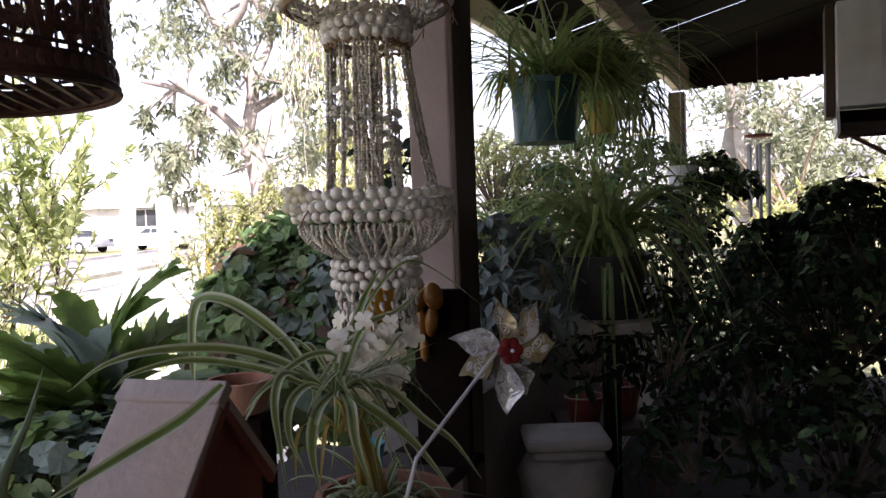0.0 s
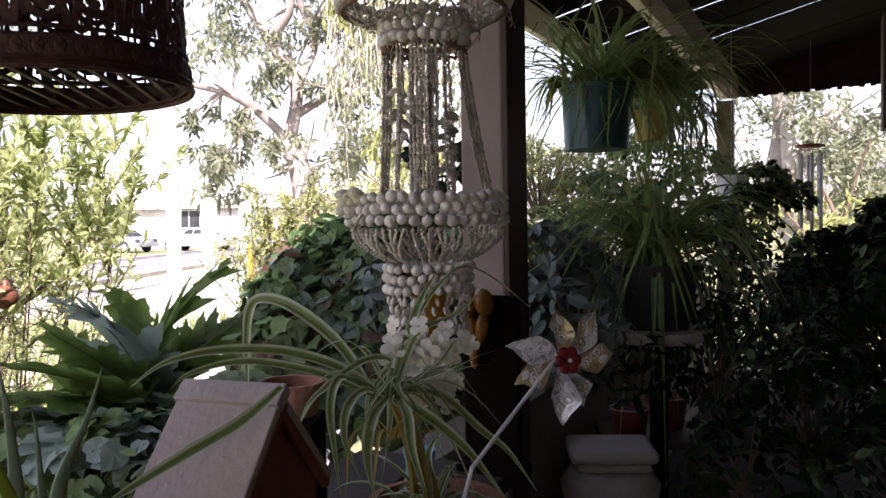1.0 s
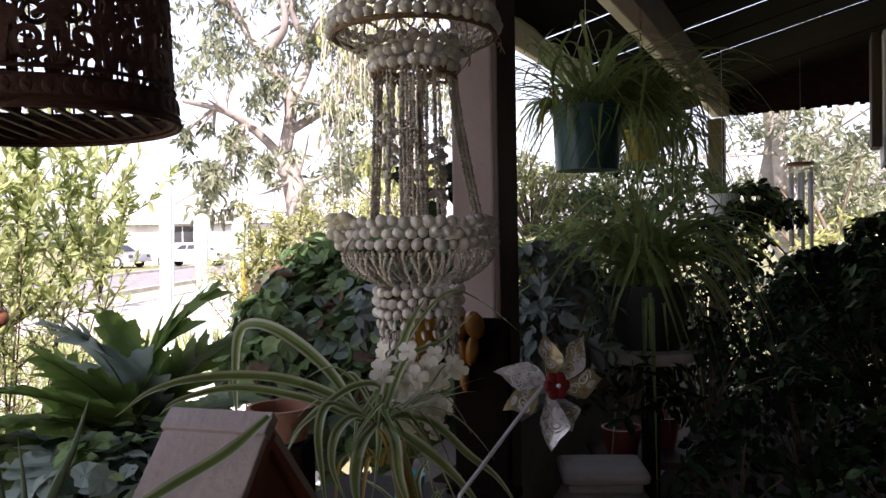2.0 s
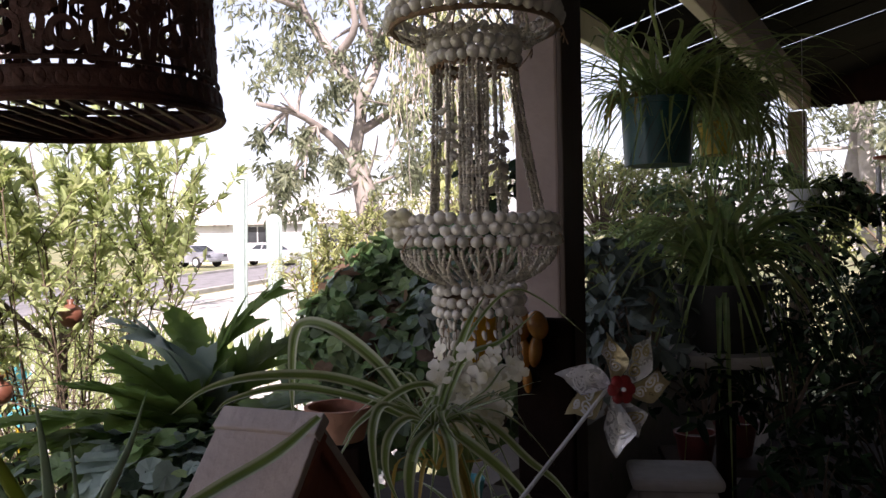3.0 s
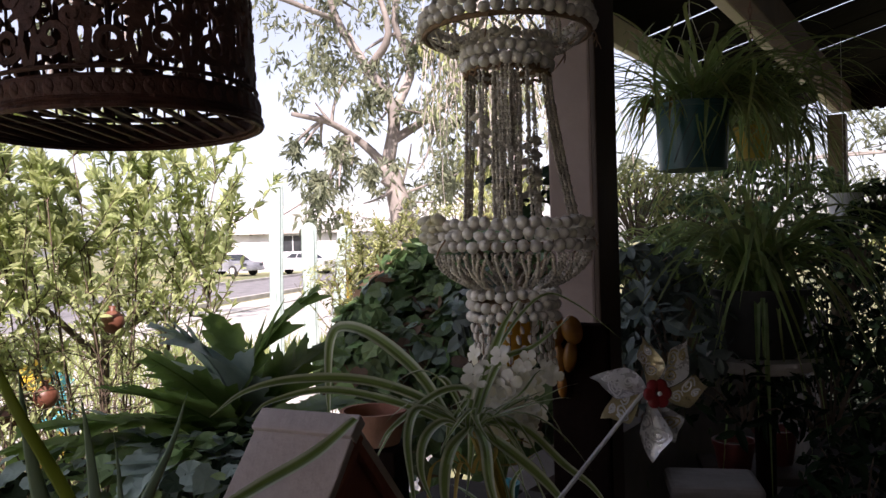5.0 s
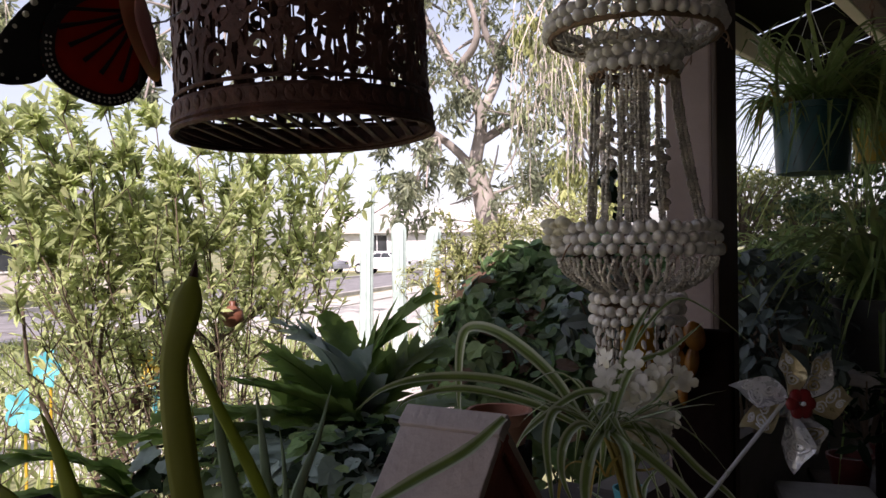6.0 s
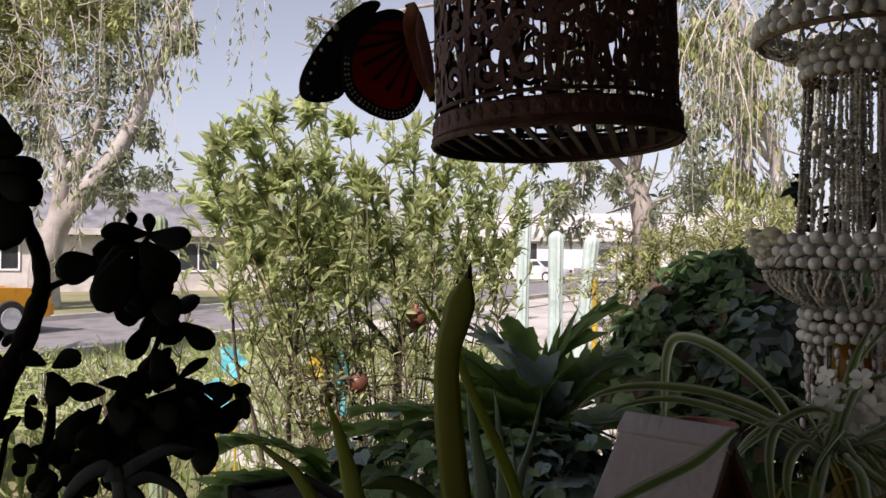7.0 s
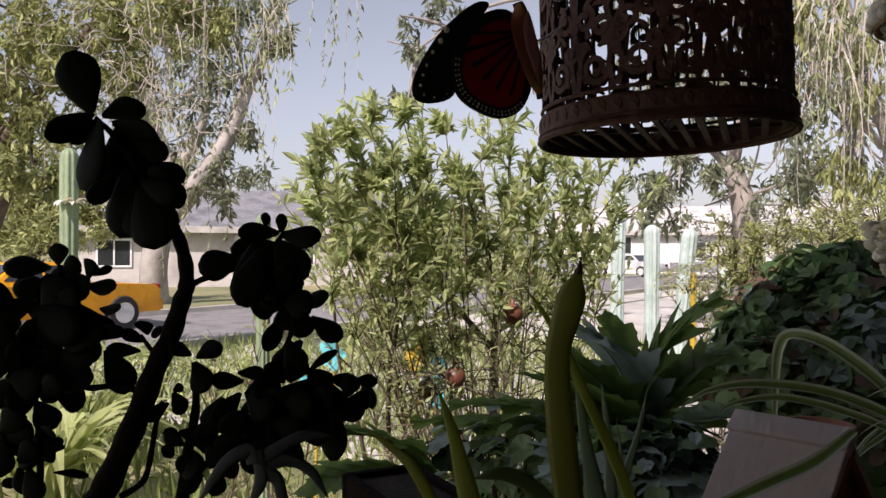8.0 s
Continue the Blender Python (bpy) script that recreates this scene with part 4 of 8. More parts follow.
def leafy_bush(at, stems, leaf, n_leaf, label, seed, mat, fruits=(), trunk=(), bare=(0.98, 1.6)):
    """bare: height below which the twigs carry few leaves, and how fast they fill above it. stems: tip places; each stem forks into twigs that carry leaves all along."""
    rng = np.random.default_rng(seed)
    root = thing("bush", at, label, "bush")
    o = Vector(at)
    b = MB()
    pos, dirs, sizes = [], [], []
    for tip, r in stems:
        tip = Vector(tip) - o
        foot = V(*(rng.normal(size=2) * 0.06), 0)
        mid = foot.lerp(tip, 0.5) + V(*(rng.normal(size=2) * 0.07), 0.12)
        line = bezier(foot, mid, tip, 12)
        b.tube(line, [0.0050 - 0.0003 * i for i in range(12)], 5)
        for i in range(2, 12):
            for _ in range(3):
                d = V(*rng.normal(size=3))
                d = (d.normalized() + V(0, 0, 0.45 if i < 9 else 1.4)).normalized()
                ln = r * (0.4 + 0.8 * rng.random())
                e = line[i] + d * ln
                tw = bezier(line[i], line[i] + d * ln * 0.5 + V(*(rng.normal(size=3) * 0.025)), e, 6)
                b.tube(tw, [0.0028, 0.0024, 0.002, 0.0017, 0.0014, 0.001], 3, cap=False)
                few = min(1.0, 0.21 + bare[1] * max(0.0, (line[i].z + o.z - bare[0])))
                for _ in range(int(n_leaf * few)):
                    s = rng.random()
                    q = tw[min(4, int(s * 5))].lerp(tw[min(4, int(s * 5)) + 1], (s * 5) % 1)
                    pos.append(tuple(q))
                    g = d * 0.7 + V(*rng.normal(size=3)) * 0.6
                    dirs.append(tuple(g))
                    sizes.append(0.45 + 0.55 * few)
    for line, r0 in trunk:
        line = spline([Vector(p) - o for p in line], 5)
        b.tube(line, [r0 * (1 - 0.6 * i / len(line)) for i in range(len(line))], 7)
    part("stem", b, M["twig"], root, smooth=True)
    b = MB()
    k = len(pos)
    b.scatter(LANCE_V, LANCE_F, np.array(pos), frames_along(np.array(dirs), np.array([0, 0, 1.0]) + 0.5 * rng.normal(size=(k, 3))), leaf * (0.5 + 0.75 * rng.random((k, 1))) * np.array(sizes)[:, None] * np.array([[1.0, 1.0, 1.0]]))
    part("foliage", b, mat, root)
    for f in fruits:
        b = MB()
        b.lathe([(0.004, -0.034), (0.022, -0.027), (0.034, -0.005), (0.031, 0.016), (0.016, 0.031), (0.007, 0.035), (0.011, 0.047), (0.004, 0.047)], 16, Matrix.Translation(Vector(f) - o))
        part("fruit", b, M["fruit"], root, "ripening orange-brown fruit", smooth=True)
    return root


BUSH_TIPS = [(-1.754, 1.819, 1.74), (-1.725, 1.899, 1.70), (-1.634, 1.901, 1.80), (-1.668, 2.12, 1.83), (-1.657, 2.248, 1.80), (-1.517, 2.343, 1.88), (-1.455, 2.143, 1.73), (-1.488, 2.484, 1.866), (-1.39, 2.55, 1.807), (-1.351, 2.697, 1.857),
             (-1.267, 2.755, 1.816), (-1.206, 2.736, 1.672), (-1.611, 1.795, 1.589), (-1.567, 1.947, 1.623), (-1.512, 2.105, 1.537), (-1.449, 2.269, 1.59), (-1.375, 2.44, 1.629)]
BUSH_LOW = [(-1.292, 2.617, 1.572), (-1.685, 1.806, 1.425), (-1.243, 2.651, 1.474), (-1.58, 1.938, 1.388), (-1.312, 2.483, 1.402), (-1.676, 1.872, 1.237), (-1.747, 2.308, 1.708), (-1.367, 2.203, 1.381), (-1.845, 2.12, 1.74), (-1.816, 1.898, 1.658)]
BUSH_SPRAYS = [(-1.636, 1.91, 1.955), (-1.586, 2.012, 1.97), (-1.694, 1.744, 1.855), (-1.662, 1.833, 1.905), (-1.539, 2.173, 1.95)]
leafy_bush((-1.5, 2.45, 0), [(p, 0.25) for p in BUSH_TIPS + BUSH_LOW] + [(p, 0.07) for p in BUSH_SPRAYS], 0.050, 40, "tall sunlit pomegranate bush with narrow yellow-green leaves", 21, M["bush"],
           fruits=[(-1.501, 2.173, 1.185), (-1.353, 2.274, 1.384), (-1.605, 2.163, 1.135)],
           trunk=[([(-1.62, 2.66, 0.0), (-1.66, 2.68, 0.8), (-1.653, 2.673, 1.25), (-1.611, 2.642, 1.422), (-1.561, 2.616, 1.612)], 0.020), ([(-1.655, 2.675, 1.2), (-1.732, 2.5, 1.393), (-1.786, 2.342, 1.542), (-1.828, 2.253, 1.629)], 0.013),
                  ([(-1.653, 2.673, 1.27), (-1.451, 2.63, 1.388), (-1.362, 2.63, 1.532)], 0.012), ([(-1.7, 2.3, 0.0), (-1.703, 2.097, 0.935), (-1.658, 2.066, 1.304), (-1.599, 2.046, 1.52)], 0.010), ([(-1.75, 2.25, 0.0), (-1.778, 2.045, 0.971), (-1.771, 1.929, 1.239), (-1.752, 1.881, 1.452)], 0.009)], bare=(1.17, 2.0))
leafy_bush((-2.6, 3.9, 0), [(p, 0.34) for p in ((-3.052, 3.355, 1.841), (-2.907, 3.574, 1.943), (-2.753, 3.8, 1.789), (-2.562, 4.051, 1.895), (-2.388, 4.29, 1.868), (-2.161, 4.445, 1.766), (-2.947, 3.427, 1.559), (-2.8, 3.647, 1.496), (-2.644, 3.875, 1.527), (-2.422, 4.146, 1.494), (-2.201, 4.297, 1.461), (-3.034, 3.247, 1.468))], 0.058, 32, "second sunlit bush behind the pomegranate", 24, M["bush"])
leafy_bush((-2.55, 2.3, 0), [(p, 0.16) for p in ((-2.335, 2.15, 1.251), (-2.248, 2.209, 1.42), (-2.31, 2.046, 1.099), (-2.038, 2.11, 1.078), (-2.572, 2.11, 1.151), (-2.265, 1.956, 0.959))], 0.06, 4, "thin sunlit shrub beside the lawn", 22, M["bush"])
leafy_bush((-1.15, 3.85, 0), [(p, 0.24) for p in ((-1.05, 3.784, 1.541), (-1.089, 3.673, 1.426), (-0.969, 3.904, 1.592), (-1.087, 3.571, 1.316), (-1.127, 3.561, 1.202), (-1, 3.692, 1.423), (-0.972, 3.801, 1.498), (-1.026, 3.584, 1.276), (-0.91, 4.019, 1.604))], 0.036, 46, "fine-leaved yellow-green shrub at the bank's edge", 23, M["lemon"])


def leaf_bank(at, blobs, leaf, label, seed, mat, tv=IVY_V, tf=IVY_F, category="ivy", lift=0.6, extra=(), stems=14):
    """A bank of leaves over a mound of ellipsoids (centre, radii, count), with stems below."""
    rng = np.random.default_rng(seed)
    root = thing("leaf_bank", at, label, category)
    o = np.array(at)
    st = MB()
    kinds = [(MB(), mat, 1.0 - sum(f for _, f in extra))] + [(MB(), m, f) for m, f in extra]
    cuts = np.cumsum([f for _, _, f in kinds])
    for c, rad, n in blobs:
        c, rad = np.array(c) - o, np.array(rad)
        u = rng.normal(size=(n, 3))
        u /= np.linalg.norm(u, axis=1, keepdims=True)
        u[:, 2] = np.where(u[:, 2] < -0.5, -u[:, 2], u[:, 2])
        pos = c + u * rad * (0.72 + 0.34 * rng.random((n, 1)))
        nrm = u / rad
        nrm /= np.linalg.norm(nrm, axis=1, keepdims=True)
        nrm = nrm + np.array([0, 0, lift]) + 0.45 * rng.normal(size=(n, 3))
        d = np.cross(nrm, rng.normal(size=(n, 3))) + np.array([0, 0, -0.5])
        R, size = frames_along(d, nrm), leaf * (0.5 + 0.8 * rng.random((n, 1))) * np.ones((1, 3))
        clump = 0.5 + 0.5 * np.sin(pos[:, 0] * 11 + seed) * np.sin(pos[:, 2] * 13 + 1) + 0.35 * rng.normal(size=n)
        which = np.minimum(np.searchsorted(cuts, np.clip(clump, 0, 0.999)), len(kinds) - 1)
        for j, (b, _, _) in enumerate(kinds):
            sel = which == j
            if sel.any():
                b.scatter(tv, tf, pos[sel], R[sel], size[sel])
        for i in range(0, n, stems):
            foot = c + (pos[i] - c) * 0.15
            foot[2] = max(-o[2] + 0.0, foot[2] - rad[2] * 0.5)
            st.tube(bezier(foot, (foot + pos[i]) / 2 + np.array([0, 0, 0.06]), pos[i], 5), [0.006, 0.005, 0.004, 0.003, 0.002], 3, cap=False)
    part("stem", st, M["twig"], root, kind="stuff")
    for b, m, _ in kinds:
        if b.v:
            part("foliage", b, m, root)
    return root


leaf_bank((-0.5, 3.3, 0), [((-0.193, 3.663, 1.538), (0.16, 0.2, 0.10), 200), ((-0.376, 3.521, 1.532), (0.17, 0.2, 0.11), 220), ((-0.525, 3.386, 1.521), (0.15, 0.2, 0.10), 210), ((-0.662, 3.356, 1.482), (0.15, 0.2, 0.10), 210), ((-0.743, 3.236, 1.398), (0.14, 0.2, 0.10), 200),
                          ((-0.808, 3.119, 1.286), (0.13, 0.2, 0.10), 170), ((-0.857, 3.006, 1.161), (0.14, 0.2, 0.11), 160), ((-0.412, 3.205, 1.353), (0.26, 0.2, 0.16), 420), ((-0.627, 3.158, 1.249), (0.22, 0.2, 0.16), 380), ((-0.71, 2.935, 1.132), (0.22, 0.2, 0.18), 320),
                          ((-0.43, 2.996, 1.166), (0.26, 0.2, 0.2), 400), ((-0.205, 3.352, 1.294), (0.24, 0.2, 0.24), 260), ((-0.458, 2.887, 0.985), (0.36, 0.25, 0.24), 380), ((-0.35, 3.2, 0.5), (0.6, 0.5, 0.55), 500)],
          0.080, "dense bank of glossy green ivy and hydrangea leaves", 31, M["ivy"], category="shrub", lift=0.35, extra=((M["ivy_pale"], 0.16), (M["ivy_brown"], 0.015)))


leaf_bank((-1.6, 5.0, 0), [((-1.498, 5.5, 1.543), (0.22, 0.3, 0.13), 700), ((-1.216, 5.692, 1.639), (0.25, 0.3, 0.15), 900), ((-0.935, 5.883, 1.723), (0.25, 0.3, 0.16), 900), ((-0.653, 6.074, 1.793), (0.28, 0.3, 0.18), 900), ((-1.716, 5.352, 1.372), (0.2, 0.3, 0.14), 500), ((-0.964, 5.621, 1.456), (0.5, 0.3, 0.3), 700)],
          0.060, "feathery yellow-green grass behind the ivy bank", 34, M["lemon"], [(0, 0, 0), (-0.09, 0.4, 0.02), (0, 1, -0.04), (0.09, 0.4, 0.02)], DIAMOND_F, "grass", 1.6, stems=60)


def lobed_leaf(path, width, lobes, mat, parent, seed, web, sweep, reach):
    """One big leaf: a ribbed middle web with pointed, toothed lobes swept forward on both sides."""
    rng = random.Random(seed)
    pts = [Vector(p) for p in path]
    n = len(pts)
    b = MB()
    b.tube(pts[:int(n * 0.95)], [0.0055 * (1 - 0.8 * i / n) for i in range(int(n * 0.95))], 6)
    frames_ = []
    side = None
    for i in range(n):
        t = (pts[min(i + 1, n - 1)] - pts[max(0, i - 1)]).normalized()
        x = t.cross(V(0, 0, 1))
        x = x.normalized() if x.length > 0.1 else (side or V(1, 0, 0))
        if side is not None and x.dot(side) < 0:
            x = -x
        side = x
        nr = x.cross(t)
        frames_.append((t, x, nr if nr.z > 0 else -nr))
    length = sum((pts[i + 1] - pts[i]).length for i in range(n - 1))

    def env(s):
        return width * 0.66 * math.sin(math.pi * min(1.0, 0.16 + 0.80 * s)) ** 0.8

    verts, faces = [], []
    for i in range(n):
        t, x, nr = frames_[i]
        s = i / (n - 1)
        w = env(s) * web * min(1.0, (1 - s) * 5 + 0.05)
        verts += [pts[i] - x * w + nr * 0.18 * w, pts[i], pts[i] + x * w + nr * 0.18 * w]
    for i in range(n - 1):
        for k in range(2):
            faces.append((i * 3 + k, i * 3 + k + 1, i * 3 + k + 4, i * 3 + k + 3))
    b.add(verts, faces)
    gap = length / (lobes + 0.6)
    for k in range(lobes):
        for sgn in (-1, 1):
            s = min(0.97, (k + 0.45 + rng.uniform(-0.12, 0.12)) / lobes)
            i = int(s * (n - 1))
            t, x, nr = frames_[i]
            ln = env(s) * rng.uniform(0.85, 1.2) * reach
            a = math.radians(sweep + 16 * s * s + rng.uniform(-6, 6))
            d = x * sgn * math.cos(a) + t * math.sin(a)
            e = nr.cross(d).normalized()
            hw = gap * 0.86
            curl = rng.uniform(-0.45, 0.12)
            lv, lf = [], []
            for m, (q, wl, wr) in enumerate(((0.0, 1.0, 1.0), (0.30, 0.95, 0.92), (0.45, 1.20, 0.80), (0.52, 0.75, 0.95), (0.68, 0.52, 0.72), (0.74, 0.55, 0.42), (0.88, 0.22, 0.24), (1.0, 0.02, 0.02))):
                c = pts[i] + d * ln * q + t * (0.16 * ln * q * q) + nr * (curl * ln * q * q + 0.10 * ln * q)
                if sgn < 0:
                    wl, wr = wr, wl
                lv += [c - e * hw * wl + nr * hw * 0.22 * wl, c, c + e * hw * wr + nr * hw * 0.22 * wr]
                if m:
                    for g in range(2):
                        lf.append(((m - 1) * 3 + g, (m - 1) * 3 + g + 1, m * 3 + g + 1, m * 3 + g))
            b.add(lv, lf)
    return part("leaf", b, mat, parent, smooth=True)


BL = V(-0.85, 2.0, 0.75)
big_leaves = thing("lobed_leaf_plant", BL, "lush plant with large deeply lobed dark and silvery leaves", "plant")


def green_leaf(seed, width, base, mid, tip):
    lobed_leaf(bezier(Vector(base) - BL, Vector(mid) - BL, Vector(tip) - BL, 40), width, 8, M["lobed"], big_leaves, seed, 0.42, 27, 0.86)


def silver_leaf(seed, width, base, mid, tip):
    lobed_leaf(bezier(Vector(base) - BL, Vector(mid) - BL, Vector(tip) - BL, 40), width * 1.1, 7, M["lobed_grey"], big_leaves, seed, 0.60, 26, 0.90)


green_leaf(300, 0.30, (-0.885, 2.079, 1.125), (-0.86, 2.09, 1.33), (-0.69, 2.17, 1.475))
silver_leaf(301, 0.26, (-0.885, 2.079, 1.125), (-0.873, 2.031, 1.336), (-1.012, 1.95, 1.395))
green_leaf(302, 0.22, (-0.885, 2.079, 1.125), (-0.894, 1.975, 1.247), (-0.999, 1.85, 1.353))
green_leaf(303, 0.22, (-0.886, 2.078, 1.096), (-0.874, 1.877, 1.252), (-1.031, 1.741, 1.288))
green_leaf(304, 0.28, (-0.857, 2.085, 1.125), (-0.787, 2.152, 1.275), (-0.685, 2.225, 1.326))
green_leaf(305, 0.22, (-0.886, 2.078, 1.096), (-0.925, 1.866, 1.227), (-1.237, 1.747, 1.195))
silver_leaf(306, 0.20, (-0.87, 1.98, 1.094), (-0.852, 1.779, 1.197), (-0.931, 1.659, 1.095))
silver_leaf(307, 0.22, (-0.843, 1.985, 1.093), (-0.777, 1.847, 1.209), (-0.807, 1.737, 1.088))
green_leaf(308, 0.20, (-0.816, 1.991, 1.093), (-0.867, 2.185, 1.193), (-1.043, 2.25, 1.401))
green_leaf(309, 0.24, (-0.887, 2.078, 1.067), (-1.141, 2.023, 1.132), (-1.438, 1.857, 1.108))
green_leaf(310, 0.24, (-0.83, 2.091, 1.066), (-0.782, 2.306, 1.171), (-0.654, 2.436, 1.114))
silver_leaf(311, 0.20, (-0.871, 1.979, 1.066), (-0.707, 1.811, 1.193), (-0.624, 1.726, 1.076))
green_leaf(312, 0.22, (-1.309, 1.759, 0.993), (-1.321, 1.631, 1.174), (-1.411, 1.448, 1.143))
green_leaf(313, 0.2, (-1.309, 1.759, 0.993), (-1.389, 1.584, 1.091), (-1.432, 1.434, 1.012))
silver_leaf(314, 0.24, (-1.065, 2.13, 0.997), (-1.134, 2.032, 1.18), (-1.233, 1.925, 1.164))
green_leaf(315, 0.22, (-1.065, 2.13, 0.997), (-1.047, 2.139, 1.229), (-1.133, 2.137, 1.303))
leaf_bank((-0.7, 1.75, 0.6), [((-0.755, 1.851, 1.068), (0.2, 0.2, 0.13), 170), ((-0.971, 1.953, 0.994), (0.2, 0.2, 0.12), 150), ((-1.091, 1.787, 0.912), (0.35, 0.2, 0.25), 300), ((-0.818, 1.786, 1.085), (0.16, 0.12, 0.10), 170)], 0.055, "low leafy plants under the large lobed leaves", 33, M["low_leaf"], category="plant", extra=((M["lobed_grey"], 0.2), (M["shade_leaf"], 0.15)))


def column_cactus(at, h, r, label, mat, lean=0.0, ribs=9, bloom=0.0):
    root = thing("cactus", at, label, "cactus", "column cacti")
    b = MB()
    n = ribs * 4
    rings = 16
    verts, faces = [], []
    for i in range(rings + 1):
        s = i / 8 * (1 - 1.3 * r / h) if i <= 8 else 1 - 1.3 * r / h * (1 - math.sin(math.pi / 2 * (i - 8) / 8))
        rr = r * (1 if i <= 8 else max(0.05, math.cos(math.pi / 2 * (i - 8) / 8))) * (1 + 0.06 * math.sin(9 * s))
        for k in range(n):
            a = 2 * math.pi * k / n
            q = rr * (1 + 0.13 * math.cos(ribs * a))
            verts.append((q * math.cos(a) + lean * s * h, q * math.sin(a), s * h))
    for i in range(rings):
        for k in range(n):
            faces.append((i * n + k, i * n + (k + 1) % n, (i + 1) * n + (k + 1) % n, (i + 1) * n + k))
    faces.append(tuple(rings * n + k for k in range(n)))
    b.add(verts, faces)
    part("column", b, mat, root, smooth=True)
    if bloom:
        b = MB()
        rb = random.Random(4)
        for _ in range(16):
            a, w_ = rb.uniform(0, 6.283), rb.uniform(0.06, 0.12)
            p = V(r * math.cos(a), r * math.sin(a), bloom)
            b.strap(bezier(p, p + V(w_ * 0.5 * math.cos(a), w_ * 0.5 * math.sin(a), rb.uniform(0, 0.06)), p + V(w_ * math.cos(a), w_ * math.sin(a), rb.uniform(-0.05, 0.05)), 5), 0.05, base=0.4)
        part("blossom", b, M["petal"], root, "white blossoms on the column")
    return root


def on_ground(p):
    return (p[0], p[1], 0)


for p, top, r, lean, m in [((-5.919, 3.462, 2.361), 0, 0.060, 0.0, M["cactus"]), ((-2.87, 2.632, 1.751), 0, 0.029, 0.0, M["cactus"]), ((-3.524, 8.717, 2.378), 0, 0.075, 0.02, M["cactus_blue"]), ((-3.214, 8.928, 1.882), 0, 0.080, 0.0, M["cactus_blue"]), ((-2.846, 9.178, 1.838), 0, 0.080, 0.10, M["cactus_blue"]), ((-2.509, 9.408, 1.413), 0, 0.075, 0.10, M["cactus_blue"])]:
    column_cactus((p[0] - lean * p[2], p[1], 0), p[2], r, "tall ribbed column cactus" if m is M["cactus"] else "pale blue-green column cactus in the sun", m, lean, bloom=1.93 if r == 0.060 else 0.0)


def garden_stake(at, h, mat, label):
    root = thing("garden_stake", at, label, "garden ornament", "garden stakes")
    b = MB()
    b.tube([(0, 0, 0), (0, 0, h)], 0.008, 6)
    part("stick", b, M["yellow"], root)
    for k in range(5):
        b = MB()
        a = k * 1.2566
        c, s = math.cos(a), math.sin(a)
        pts = bezier((0, -0.01, h), (c * 0.09, -0.04, h + s * 0.09), (c * 0.12, -0.02, h + s * 0.12), 7)
        b.strap(pts, 0.08, up=V(0, -1, 0), base=0.3)
        part("petal", b, mat, root)
    return root


for p in ((-3.544, 3.868, 0.918), (-3.015, 4.228, 0.865), (-2.766, 3.913, 0.756), (-3.222, 3.361, 0.79)):
    garden_stake(on_ground(p), p[2], M["turquoise"], "turquoise painted flower stake in the garden")
for p in ((-3.105, 4.166, 0.883),):
    garden_stake(on_ground(p), p[2], M["yellow"], "yellow painted flower stake in the garden")

yp = (-2.699, 8.795, 1.307)
pole = thing("garden_pole", on_ground(yp), "slim yellow painted garden pole", "garden pole")
b = MB()
b.tube([(0, 0, 0), (0, 0, yp[2])], 0.035, 10)
part("pole", b, M["yellow"], pole)
b = MB()
b.ball((0, 0, yp[2]), 0.04, 10, 7)
part("knob", b, M["yellow"], pole, smooth=True)

# small white and pink flowers low among the leaves
pos, dirs = [], []
rng = np.random.default_rng(91)
for c, n in (((-0.874, 2.176, 1.041), 26), ((-0.899, 2.159, 0.98), 18), ((-0.78, 2.119, 0.995), 14), ((-0.988, 2.22, 1.015), 12)):
    for _ in range(n):
        pos.append(np.array(c) + rng.normal(size=3) * 0.045)
        dirs.append(rng.normal(size=3) + np.array([0.3, -0.8, 0.6]))
root = thing("low_white_flowers", pos[0], "small white flowers low among dark leaves", "flowers")
b = MB()
R = frames_along(np.array(dirs), rng.normal(size=(len(dirs), 3)))
star = [(0, 0, 0)] + [(math.cos(a) * (1.0 if i % 2 else 0.45), 0.1, math.sin(a) * (1.0 if i % 2 else 0.45)) for i, a in enumerate(k * math.pi / 5 for k in range(10))]
b.scatter(star, [(0, i, i % 10 + 1) for i in range(1, 11)], np.array(pos) - pos[0], R, 0.010 * np.ones((len(pos), 3)))
for q in pos[::3]:
    b.tube([q - pos[0], q - pos[0] + np.array([0.01, 0.02, -0.12])], 0.0015, 3)
part("blossom", b, M["petal"], root, kind="stuff")
pk = (-0.899, 2.401, 1.177)
root = thing("pink_flower", pk, "single pink geranium head among dark leaves", "flower")
for k in range(9):
    b = MB()
    a = k * 0.7
    b.strap(bezier((0, 0, 0), (0.02 * math.cos(a), -0.015, 0.02 * math.sin(a)), (0.035 * math.cos(a), -0.01, 0.035 * math.sin(a)), 5), 0.022, up=V(0, -1, 0.2), base=0.4)
    part("petal", b, M["pink"], root)
b = MB()
b.tube([(0, 0, 0), (0.01, 0.02, -0.2), (0.0, 0.03, -pk[2])], 0.004, 5)
part("stem", b, M["spider_g"], root)

